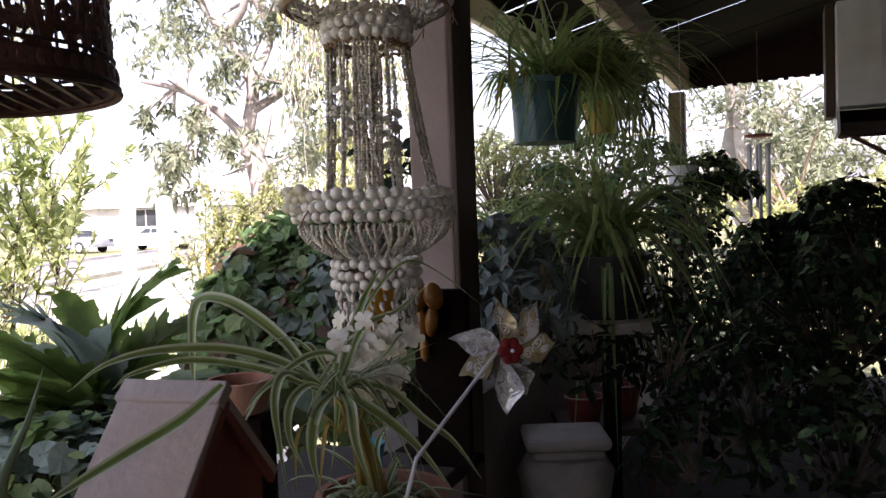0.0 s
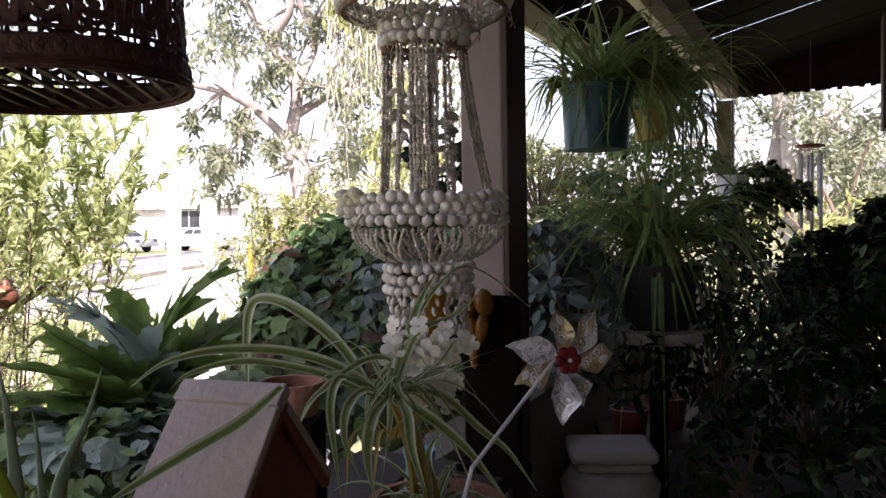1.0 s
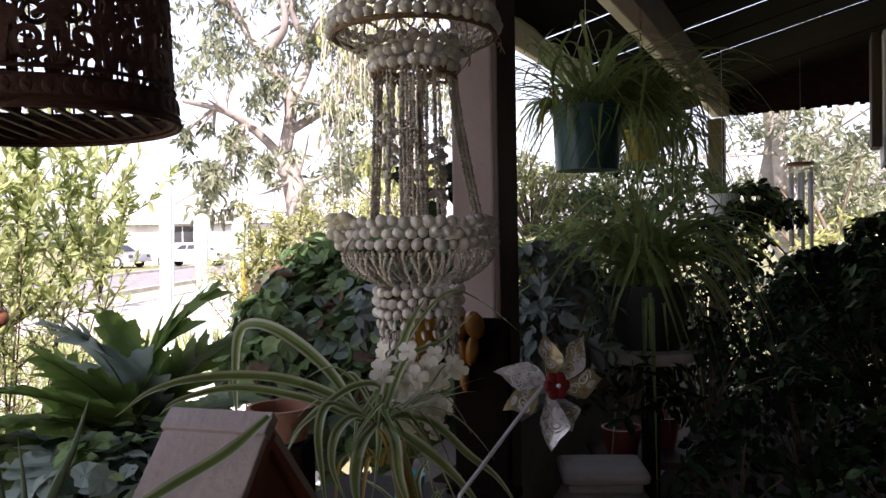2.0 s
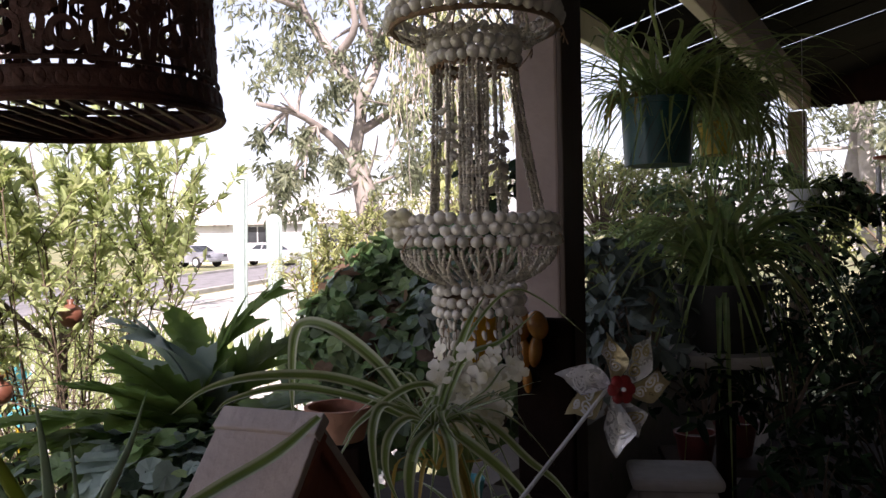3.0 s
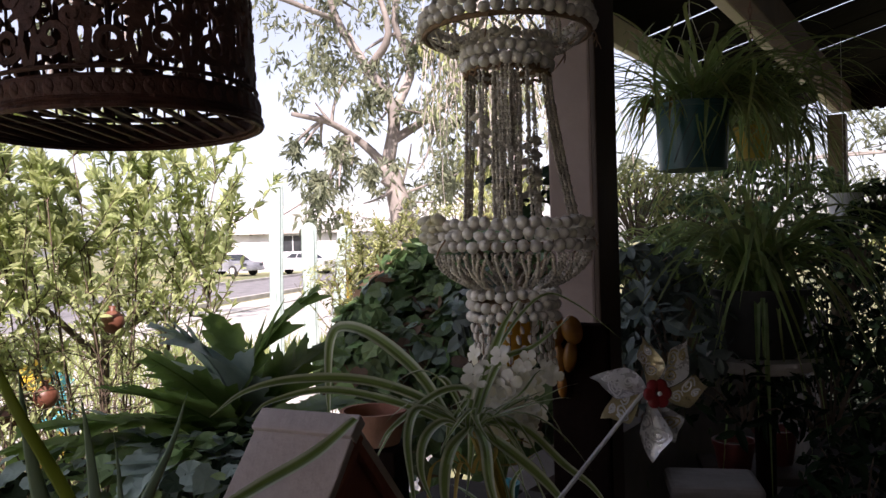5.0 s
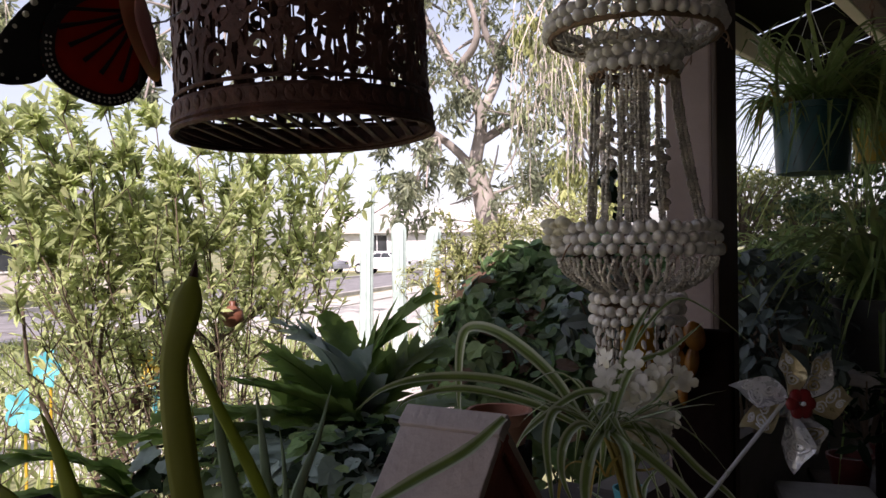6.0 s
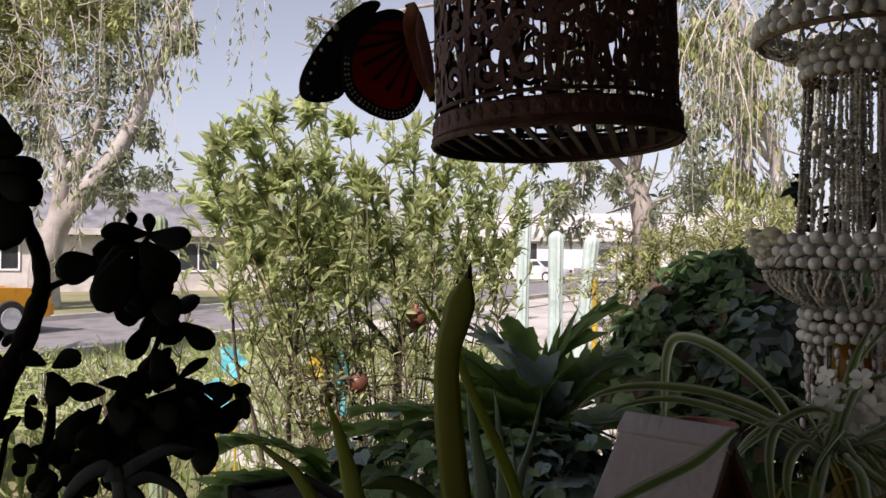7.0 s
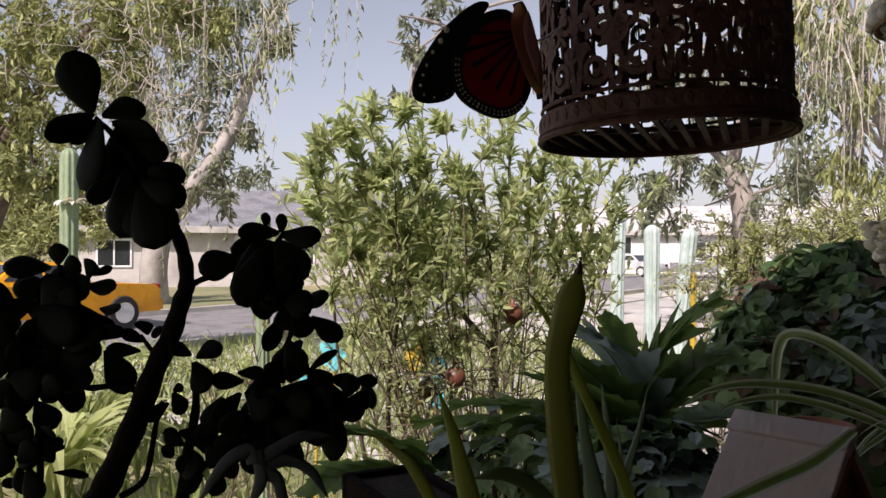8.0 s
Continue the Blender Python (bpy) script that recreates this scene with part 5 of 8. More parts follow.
# grass tufts over the near lawn
rng = np.random.default_rng(5)
b = MB()
n = 11000
px_ = np.stack([rng.uniform(-10.2, -3.0, n), rng.uniform(1.0, 12.0, n), np.zeros(n)], 1)
d = rng.normal(size=(n, 3)) * 0.35 + np.array([0, 0, 1.0])
b.scatter([(0, 0, 0), (-0.05, 0.5, 0), (0, 1, 0.1), (0.05, 0.5, 0)], DIAMOND_F, px_, frames_along(d, rng.normal(size=(n, 3))), 0.10 + 0.22 * rng.random((n, 1)) * np.ones((1, 3)))
tagged(part("grass", b, M["blade"]), "tufts of dry yellow-green grass", "grass", kind="stuff")
blades("yucca", (-4.6, 2.55, 0), 70, 0.3, 0.95, 0.10, M["bush"], "bright green strap-leaved plant by the lawn", "plant", 71, 1.0)
leaf_bank((-5.1, 4.1, 0), [((-5.69, 3.46, 0.52), (0.42, 0.4, 0.42), 420), ((-5.40, 3.86, 0.50), (0.40, 0.4, 0.40), 420), ((-5.10, 4.20, 0.42), (0.40, 0.4, 0.38), 380), ((-4.80, 4.55, 0.44), (0.40, 0.4, 0.40), 420), ((-4.50, 4.85, 0.38), (0.36, 0.4, 0.36), 320)],
          0.085, "low pale green shrubs along the edge of the lawn", 36, M["bush"], [(0, 0, 0), (-0.16, 0.45, 0.03), (0, 1, -0.05), (0.16, 0.45, 0.03)], DIAMOND_F, "shrub", 0.8, extra=((M["blade"], 0.35),))
blades("yucca", (-5.4, 3.2, 0), 60, 0.3, 0.8, 0.06, M["blade"], "bright green strap-leaved plant by the lawn", "plant", 72, 1.0)


# ---- things under the porch roof ----
# plant shelf on a low wall at the porch edge
mb = MB()
# Added wall; past the post it only blocks light from outside.
mb.box((-1.14, -1.6, 0.06), (-1.0, 7.3, 0.96), PORCH)
structure("wall_low", mb, M["housewall"], "low plaster wall added along the porch edge to block light", "wall")
SHELF_Z = 1.0
shelf = thing("plant_shelf", PORCH @ V(-0.85, 0.3, 0.06), "rough grey board shelf for potted plants", "shelf", turn=-AZ)
for k in range(3):
    mb = MB()
    mb.bevel_box((-0.31 + 0.21 * k, -1.85, 0.90), (-0.105 + 0.21 * k, 1.03 if k == 2 else 1.55, 0.94), 0.006)
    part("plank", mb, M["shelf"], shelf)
for x, ys in ((-0.08, (-1.7, 0.0, 1.4)), (0.27, (-1.7, 0.0, 0.95))):
    for y in ys:
        mb = MB()
        mb.bevel_box((x - 0.03, y - 0.03, 0), (x + 0.03, y + 0.03, 0.90), 0.004)
        part("leg", mb, M["shelf"], shelf)

# ---- shell chandelier ----
CH = V(-0.142, 1.79, 0)
chand = thing("shell_chandelier", (CH.x, CH.y, 1.26), "cream shell and wooden bead chandelier in tiers", "chandelier")
CO = V(0, 0, -1.26)
bead_big = MB()
bead_big.ball((0, 0, 0), 0.0145, 10, 7, (1, 1, 0.92))
bead_me = bead_big.mesh("bead", M["bead"])
chr_ = random.Random(8)


def bead_ring(z, r, count, size, parent, phase=0.0, tilt=0.0):
    for k in range(count):
        a = 2 * math.pi * (k + phase) / count
        ob = new("bead", bead_me)
        ob.parent = parent
        s = size / 0.0145 * chr_.uniform(0.86, 1.14)
        ob.matrix_basis = Matrix.LocRotScale(V(r * math.cos(a), r * math.sin(a), z + chr_.uniform(-0.003, 0.003)) + CO, Euler((chr_.uniform(0, 6), chr_.uniform(0, 6), 0)), V(s, s * chr_.uniform(0.9, 1.1), s))


def hoop(name, z, r, wire, parent):
    b = MB()
    b.ring(CO + V(0, 0, z), r, wire, 48, 6)
    return part(name, b, M["cord"], parent)


def shell_line(b, pts, size, flat=0.6, step=None, seed=0):
    """Small shells threaded along a line."""
    q = [Vector(p) for p in pts]
    step = step or size * 1.5
    rr = random.Random(seed)
    for a, c in zip(q, q[1:]):
        n = max(1, int((c - a).length / step))
        for i in range(n):
            p = a.lerp(c, (i + 0.5) / n)
            m = Euler((rr.uniform(-0.7, 0.7), rr.uniform(-0.7, 0.7), rr.uniform(0, 6.28))).to_matrix().to_4x4()
            b.ball(p + V(rr.uniform(-1, 1), rr.uniform(-1, 1), 0) * size * 0.25, size * rr.uniform(0.8, 1.15), 5, 4, (1, flat, 1.15), m)


TOP_Z, TOP_R = 1.998, 0.164
SM_Z, SM_R = 1.935, 0.078
MID_Z, MID_R = 1.598, 0.154
LOW_Z, LOW_R = 1.462, 0.082
top = hoop("top_hoop", TOP_Z, TOP_R, 0.006, chand)
bead_ring(TOP_Z + 0.012, TOP_R + 0.006, 44, 0.0118, top)
bead_ring(TOP_Z + 0.033, TOP_R + 0.002, 43, 0.0115, top, 0.5)
small = hoop("small_hoop", SM_Z, SM_R, 0.006, chand)
b = MB()
for k in range(26):                          # brown cord wrapped round the small hoop
    a = 2 * math.pi * k / 26
    pts = [CO + V((SM_R + 0.004 + chr_.uniform(-0.006, 0.006)) * math.cos(a + 0.09 * q), (SM_R + 0.004 + chr_.uniform(-0.006, 0.006)) * math.sin(a + 0.09 * q), SM_Z - 0.016 + chr_.uniform(-0.008, 0.008)) for q in range(6)]
    b.tube(spline(pts, 3), 0.0026, 5)
part("cord_wrap", b, M["cord"], small, "brown cord wrapping", kind="stuff")
for k, dz in enumerate((0.0, 0.025, 0.048)):
    bead_ring(SM_Z + dz, SM_R + 0.006, 25, 0.0122, small, 0.5 * k)
mid = hoop("middle_hoop", MID_Z - 0.02, MID_R - 0.004, 0.007, chand)
for k, dz in enumerate((-0.020, 0.002, 0.023)):
    bead_ring(MID_Z + dz, MID_R + 0.004 - 0.003 * k, 42, 0.0114, mid, 0.5 * k)
low = hoop("lower_hoop", LOW_Z, LOW_R - 0.004, 0.006, chand)
for k, dz in enumerate((-0.022, 0.0, 0.021)):
    bead_ring(LOW_Z + dz, LOW_R + 0.003, 25, 0.0106, low, 0.5 * k)
# netting under the roof of the lamp, knotted in diamonds
for nm, za, ra, zb, rb, n in (("upper_net", 2.20, 0.05, TOP_Z + 0.04, TOP_R, 16), ("inner_net", TOP_Z, TOP_R - 0.006, SM_Z + 0.05, SM_R + 0.004, 15)):
    b = MB()
    for k in range(n):
        for sgn in (-1, 1):
            pts = []
            for i in range(6):
                s = i / 5
                a = 2 * math.pi * (k + sgn * s * 1.5) / n
                r = ra + (rb - ra) * s
                pts.append(CO + V(r * math.cos(a), r * math.sin(a), za + (zb - za) * s - (0.02 * math.sin(math.pi * s) if nm == "inner_net" else 0)))
            shell_line(b, pts, 0.0035, 0.8, 0.0054, k)
    part(nm, b, M["strand"], chand, smooth=True)
# hanging columns of threaded shells from the small hoop to the wide one
for g_, (deg, many, out) in enumerate(((181, 7, 0.012), (4, 7, 0.050), (259, 4, 0.008), (284, 7, 0.006), (84, 3, 0.02), (112, 3, 0.02), (238, 2, 0.010), (271, 3, 0.004), (304, 2, 0.016), (60, 2, 0.02), (135, 2, 0.02))):
    a0 = radians(deg)
    side_, away = V(-math.sin(a0), math.cos(a0), 0), V(math.cos(a0), math.sin(a0), 0)
    for j in range(many):
        b = MB()
        du, dr = ((j % 3) - 1) * 0.0072 + chr_.uniform(-0.0012, 0.0012), 0.004 - 0.0072 * (j // 3) + chr_.uniform(-0.0012, 0.0012)
        pts = []
        for i in range(9):
            s = i / 8
            tight = 1.0 - 0.35 * s
            pts.append(CO + away * (SM_R + dr + out * s ** 1.3) + side_ * (du * tight + 0.0030 * math.sin(4 * s + 1.7 * j + g_)) + V(0, 0, SM_Z - 0.01 + (MID_Z + 0.036 - SM_Z) * s))
        shell_line(b, pts, 0.0039, 0.8, 0.0054, 10 * g_ + j)
        part("hanging_strand", b, M["strand"], chand, smooth=True, kind="stuff")
# inner drop with leaf-shaped shells
for g_ in range(3):
    b = MB()
    rr = random.Random(60 + g_)
    cx, cy = (-0.05, -0.005, 0.045)[g_], (-0.04, -0.06, -0.03)[g_]
    b.tube([CO + V(cx, cy, SM_Z), CO + V(cx, cy, 1.74 - 0.05 * g_)], 0.0012, 4)
    for i in range(22):
        z = SM_Z - 0.09 - i * 0.006 - 0.03 * g_
        aa = rr.uniform(0, 6.28)
        b.ball(CO + V(cx + 0.012 * math.cos(aa), cy + 0.012 * math.sin(aa), z), 0.010, 7, 4, (1.25, 0.35, 0.7), Euler((rr.uniform(-0.5, 0.5), 0.4, aa)).to_matrix().to_4x4())
    part("shell_drop", b, M["strand"], chand, smooth=True)
# a bundle of cotton wrapped on the wide hoop
b = MB()
for k in range(34):
    a = math.pi * chr_.uniform(0.90, 1.22)
    r_ = MID_R + chr_.uniform(0.0, 0.020)
    b.ball(CO + V(r_ * math.cos(a), r_ * math.sin(a), MID_Z + chr_.uniform(-0.012, 0.036)), chr_.uniform(0.007, 0.014), 8, 6, (1.3, 1.0, 0.75), Euler((0, chr_.uniform(-0.6, 0.6), chr_.uniform(0, 3))).to_matrix().to_4x4())
part("cotton_wad", b, M["petal"], chand, "loose white cotton bundle", smooth=True, kind="stuff")
# bowl of strands between wide and narrow hoops
for k in range(64):
    b = MB()
    a = 2 * math.pi * k / 64
    tw = chr_.uniform(-0.30, 0.30)
    pts = []
    for i in range(8):
        s = i / 7
        r = MID_R + (LOW_R - MID_R) * (s ** 1.7)
        z = MID_Z - 0.035 + (LOW_Z + 0.035 - MID_Z + 0.035) * (s ** 0.8)
        pts.append(CO + V(r * math.cos(a + tw * s), r * math.sin(a + tw * s), z))
    shell_line(b, pts, 0.0040, 0.8, 0.0056, 300 + k)
    part("bowl_strand", b, M["strand"], chand, smooth=True, kind="stuff")
# yellow glass cup inside the fringe
b = MB()
b.lathe([(0.012, 1.33), (0.030, 1.335), (0.034, 1.38), (0.032, 1.425), (0.030, 1.425), (0.031, 1.38), (0.027, 1.34)], 20, Matrix.Translation(CO))
part("glass_cup", b, M["cup"], chand, "amber yellow glass cup", smooth=True)
# fringe of cowrie shells below
cow = MB()
cow.ball((0, 0, 0), 0.0088, 8, 6, (0.56, 0.45, 1.05))
cow_me = cow.mesh("cowrie", M["bead"])
b = MB()
for k in range(24):
    a = 2 * math.pi * k / 24
    ln = chr_.uniform(0.09, 0.17)
    x, y = (LOW_R - 0.004) * math.cos(a), (LOW_R - 0.004) * math.sin(a)
    b.tube([CO + V(x, y, LOW_Z - 0.02), CO + V(x, y, LOW_Z - 0.03 - ln)], 0.0012, 4)
    m = int(ln / 0.0185)
    for i in range(m):
        ob = new("cowrie", cow_me)
        ob.parent = chand
        ob.matrix_basis = Matrix.LocRotScale(V(x + chr_.uniform(-0.006, 0.006), y + chr_.uniform(-0.006, 0.006), LOW_Z - 0.045 - i * 0.0185) + CO, Euler((chr_.uniform(-0.5, 0.5), chr_.uniform(-0.5, 0.5), chr_.uniform(0, 6.28))), V(1, 1, 1) * chr_.uniform(0.85, 1.25))
part("fringe_thread", b, M["cord"], chand)
b = MB()
for k in range(20):          # loose frayed thread ends on the wide hoops
    a = chr_.uniform(0, 6.28)
    r, z = (TOP_R, TOP_Z) if k % 3 else (MID_R, MID_Z)
    p = CO + V(r * math.cos(a), r * math.sin(a), z)
    b.tube(bezier(p, p + V(0.02 * math.cos(a), 0.02 * math.sin(a), -0.01), p + V(chr_.uniform(-0.03, 0.03), chr_.uniform(-0.03, 0.03), -chr_.uniform(0.02, 0.055)), 5), 0.0016, 4)
part("frayed_thread", b, M["cord"], chand, kind="stuff")
b = MB()
b.tube([CO + V(0, 0, 2.20), CO + V(0, 0, roof_z(-0.85) - 0.01)], 0.004, 6)
b.ring(CO + V(0, 0, 2.20), 0.05, 0.006, 24, 6)
part("hanger", b, M["cord"], chand)

# ---- pierced iron cage lantern ----
CG = V(-0.412, 0.893, 1.701)
CR, CHT = 0.121, 0.30
cage = thing("cage_lantern", CG, "rusty dark iron hanging lantern with pierced scrollwork", "lantern")
cage.matrix_world = Matrix.Translation(CG) @ pose(0, 0, 0, 0, -2.0, 0)


def ribbon(b, pts2, w0, w1, R, th=0.0022):
    """A flat bar of iron bent on a cylinder; pts2: (arc length, height)."""
    n = len(pts2)
    inner, outer = [], []
    for i, (u, z) in enumerate(pts2):
        u0, z0 = pts2[max(0, i - 1)]
        u1, z1 = pts2[min(n - 1, i + 1)]
        L = math.hypot(u1 - u0, z1 - z0) or 1
        nx, nz = -(z1 - z0) / L, (u1 - u0) / L
        w = 1.05 * (w0 + (w1 - w0) * i / (n - 1)) / 2
        for sgn in (-1, 1):
            a, zz = (u + sgn * nx * w) / R, z + sgn * nz * w
            inner.append(V((R - th) * math.cos(a), (R - th) * math.sin(a), zz))
            outer.append(V(R * math.cos(a), R * math.sin(a), zz))
    verts = inner + outer
    k = 2 * n
    faces = []
    for i in range(n - 1):
        p, q = 2 * i, 2 * i + 2
        faces += [(k + p, k + p + 1, k + q + 1, k + q), (p + 1, p, q, q + 1), (p, k + p, k + q, q), (k + p + 1, p + 1, q + 1, k + q + 1)]
    faces += [(0, 1, k + 1, k), (k - 2, 2 * k - 2, 2 * k - 1, k - 1)]
    b.add(verts, faces)


def curl(cx, cz, r0, a0, turns, n=26, sgn=1, r1=0.2):
    out = []
    for i in range(n):
        s = i / (n - 1)
        r = r0 * (1 - s * (1 - r1))
        a = a0 + sgn * turns * 2 * math.pi * s
        out.append((cx + r * math.cos(a), cz + r * math.sin(a)))
    return out


panels = 9
pw = 2 * math.pi * CR / panels


def disc(b, u, z, r, R):
    """A flat round boss on the cylinder, where a scroll ends."""
    ring = [(u + r * math.cos(0.7854 * q), z + r * math.sin(0.7854 * q)) for q in range(8)]
    vs = [V(rad * math.cos(x / R), rad * math.sin(x / R), y) for rad in (R - 0.003, R + 0.0008) for x, y in ring]
    b.add(vs, [tuple(range(8, 16)), tuple(range(7, -1, -1))] + [(q, (q + 1) % 8, 8 + (q + 1) % 8, 8 + q) for q in range(8)])


def leaf_bar(b, u, z, deg, ln, w, R):
    """A curved leaf of iron growing from a stem."""
    a = radians(deg)
    pts = [(u + ln * q / 5 * math.cos(a + 0.12 * q), z + ln * q / 5 * math.sin(a + 0.12 * q)) for q in range(6)]
    ribbon(b, pts, w, w * 0.35, R)


def scroll_panel(seed):
    rs_ = random.Random(seed)
    b = MB()
    for tier in range(3):
        zb = 0.031 + tier * 0.090
        for sgn in (-1, 1):
            c, h = pw / 2, rs_.uniform(-0.003, 0.003)
            for du, dz, r, a0, tu, way in ((0.0200, 0.020, 0.0150, math.pi / 2 * (3 - sgn), 1.2, 1), (0.0125, 0.056, 0.0118, -math.pi / 2, 1.2, -1), (0.0310, 0.066, 0.0115, math.pi / 2, 1.1, 1), (0.0350, 0.036, 0.0085, 0.0, 1.0, -1)):
                u, z = c + sgn * du, zb + dz + h
                pts = curl(u, z, r, a0, tu, 20, sgn * way, 0.32)
                ribbon(b, pts, 0.0058, 0.0050, CR)
                disc(b, pts[-1][0], pts[-1][1], 0.0044, CR)
            ribbon(b, [(c + sgn * 0.002, zb), (c + sgn * 0.0065, zb + 0.02), (c + sgn * 0.0015, zb + 0.045), (c + sgn * 0.0075, zb + 0.07), (c + sgn * 0.002, zb + 0.092)], 0.0052, 0.0052, CR)
            ribbon(b, [(c + sgn * 0.0405, zb - 0.002), (c + sgn * 0.0365, zb + 0.025), (c + sgn * 0.0425, zb + 0.055), (c + sgn * 0.039, zb + 0.092)], 0.0062, 0.0052, CR)
            for du, dz, dg, ln, w in ((0.004, 0.012, 35, 0.013, 0.007), (0.003, 0.040, 20, 0.014, 0.007), (0.006, 0.074, 40, 0.015, 0.007), (0.028, 0.046, 110, 0.013, 0.006), (0.030, 0.006, 70, 0.012, 0.006), (0.022, 0.082, -30, 0.012, 0.006)):
                leaf_bar(b, c + sgn * du, zb + dz, dg + rs_.uniform(-12, 12) if sgn > 0 else 180 - dg + rs_.uniform(-12, 12), ln, w, CR)
        disc(b, pw / 2, zb + 0.033, 0.0062, CR)
        disc(b, pw / 2, zb + 0.086, 0.0055, CR)
        disc(b, 0.0, zb + 0.058, 0.0058, CR)
    return b.mesh("scroll_panel", M["iron"], smooth=False)


scroll_meshes = [scroll_panel(k) for k in (3, 4, 5)]
for k in range(panels):
    ob = new("scroll_panel", scroll_meshes[k % 3])
    ob.parent = cage
    ob.matrix_basis = pose(0, 0, 0, 0, 0, 360 / panels * k + 9)
for k in range(42):
    a = 2 * math.pi * k / 42
    if k == 0:
        b = MB()
        b.tube([(CR - 0.005, 0, 0.02), (CR - 0.005, 0, CHT)], 0.0013, 5)
        wire_me = b.mesh("upright_wire", M["iron"])
    ob = new("upright_wire", wire_me)
    ob.parent = cage
    ob.matrix_basis = pose(0, 0, 0, 0, 0, math.degrees(a) + random.uniform(-2, 2))
b = MB()
b.lathe([(CR + 0.001, 0.0), (CR + 0.005, 0.003), (CR + 0.003, 0.006), (CR + 0.003, 0.020), (CR + 0.001, 0.023), (CR - 0.003, 0.023), (CR - 0.003, 0.0)], 64)
del b.f[-2:]
b.f += [((6 * 64) + k, k, (k + 1) % 64, 6 * 64 + (k + 1) % 64) for k in range(64)]
band = part("band", b, M["iron"], cage, smooth=False)
bump = MB()
bump.ball((0, 0, 0), 0.0062, 8, 6, (0.22, 0.8, 1.1))
bump_me = bump.mesh("boss", M["iron"])
for k in range(52):
    ob = new("boss", bump_me)
    ob.parent = band
    ob.matrix_basis = pose(0, 0, 0.013, 0, 0, 360 / 52 * k) @ Matrix.Translation((CR + 0.0026, 0, 0))
for z, w in ((0.0285, 0.0020), (CHT, 0.004), (-0.002, 0.0030)):
    b = MB()
    b.ring((0, 0, z), CR + (0.003 if z < 0 else 0), w, 64, 6)
    part("hoop", b, M["iron"], cage)
b = MB()
for k in range(13):                       # slats across the bottom
    x = -CR + 2 * CR * (k + 0.5) / 13
    h = math.sqrt(CR * CR - x * x)
    b.box((-0.0034, -h, 0.002), (0.0034, h, 0.0045), pose(0, 0, 0, 0, 0, 12) @ Matrix.Translation((x, 0, 0)) @ pose(0, 0, 0, 0, 12, 0))
part("bottom_slats", b, M["iron"], cage, "thin rusty bottom slats")
b = MB()
b.box((-0.004, -CR, 0.005), (0.004, CR, 0.008), pose(0, 0, 0, 0, 0, -62))
b.box((-0.004, -CR, 0.005), (0.004, CR, 0.008), pose(0, 0, 0, 0, 0, 28))
part("cross_bar", b, M["iron"], cage)
b = MB()
for k in range(7):                        # closing dome and chain, above the view
    a = 2 * math.pi * k / 7
    b.tube(bezier((CR * math.cos(a), CR * math.sin(a), CHT), (CR * math.cos(a) * 0.9, CR * math.sin(a) * 0.9, CHT + 0.10), (0, 0, CHT + 0.13), 8), 0.003, 5)
b.tube([(0, 0, CHT + 0.13), (0.0, 0, roof_z(-0.72) - CG.z - 0.02)], 0.004, 6)
part("hanger", b, M["iron"], cage)

# ---- butterfly ornament beside the lantern ----
BO = V(-0.502, 0.766, 1.784)
bf = thing("butterfly_ornament", BO, "painted black and orange feather butterfly ornament on the lantern", "ornament")
BX = (Vector((-0.549, 0.661, 1.771)) - BO) / -190.0
BY = (Vector((-0.5, 0.763, 1.714)) - BO) / 140.0
BN = BX.cross(BY).normalized()
if BN.y > 0:
    BN = -BN                              # the side that faces the porch


def on_wing(x, y, lift=0.0):
    return BX * x + BY * y + BN * lift


def wing(pts, mat, name, parent, label="", lift=0.0, bulge=0.0):
    """A thin rounded plate from an outline."""
    n0 = len(pts)
    ring = [V(x, y, 0) for x, y in pts]
    loop = spline(ring[-2:] + ring + ring[:2], 4)[8:8 + 4 * n0]
    c = sum(loop, V(0, 0, 0)) / len(loop)
    n = len(loop)
    half = [c.lerp(p, 0.55) for p in loop]
    b = MB()
    top = [on_wing(p.x, p.y, lift) for p in loop] + [on_wing(p.x, p.y, lift + bulge) for p in half] + [on_wing(c.x, c.y, lift + bulge * 1.3)]
    bot = [p - BN * 0.0016 for p in top]
    m = len(top)
    f = [(i, (i + 1) % n, n + (i + 1) % n, n + i) for i in range(n)] + [(n + i, n + (i + 1) % n, 2 * n) for i in range(n)]
    b.add(top + bot, f + [tuple(m + j for j in q[::-1]) for q in f] + [(i, m + i, m + (i + 1) % n, (i + 1) % n) for i in range(n)])
    return part(name, b, mat, parent, label, smooth=True)


fore = wing([(-68, -58), (-95, -60), (-145, -15), (-178, 35), (-197, 80), (-194, 112), (-165, 120), (-130, 106), (-124, 55), (-104, -5)], M["wing_black"], "forewing", bf, "black forewing with pale dots", 0.0)
HP_ = [(2, -15), (-40, -50), (-90, -35), (-128, 10), (-138, 65), (-125, 110), (-90, 138), (-50, 151), (-15, 138), (6, 100), (12, 40)]
hind = wing(HP_, M["wing_orange"], "hindwing", bf, "black-edged dark orange hindwing", 0.003, 0.004)
edge = spline([V(x, y, 0) for x, y in HP_ + HP_[:1]], 5)[:-1]
cen = sum(edge, V(0, 0, 0)) / len(edge)
b = MB()
n = len(edge)
vs = [on_wing(p.x, p.y, 0.0036 - back) for back in (0.0, 0.0026) for p in edge] + [on_wing(cen.x + (p.x - cen.x) * 0.80, cen.y + (p.y - cen.y) * 0.80, 0.0062 - back) for back in (0.0, 0.0050) for p in edge]
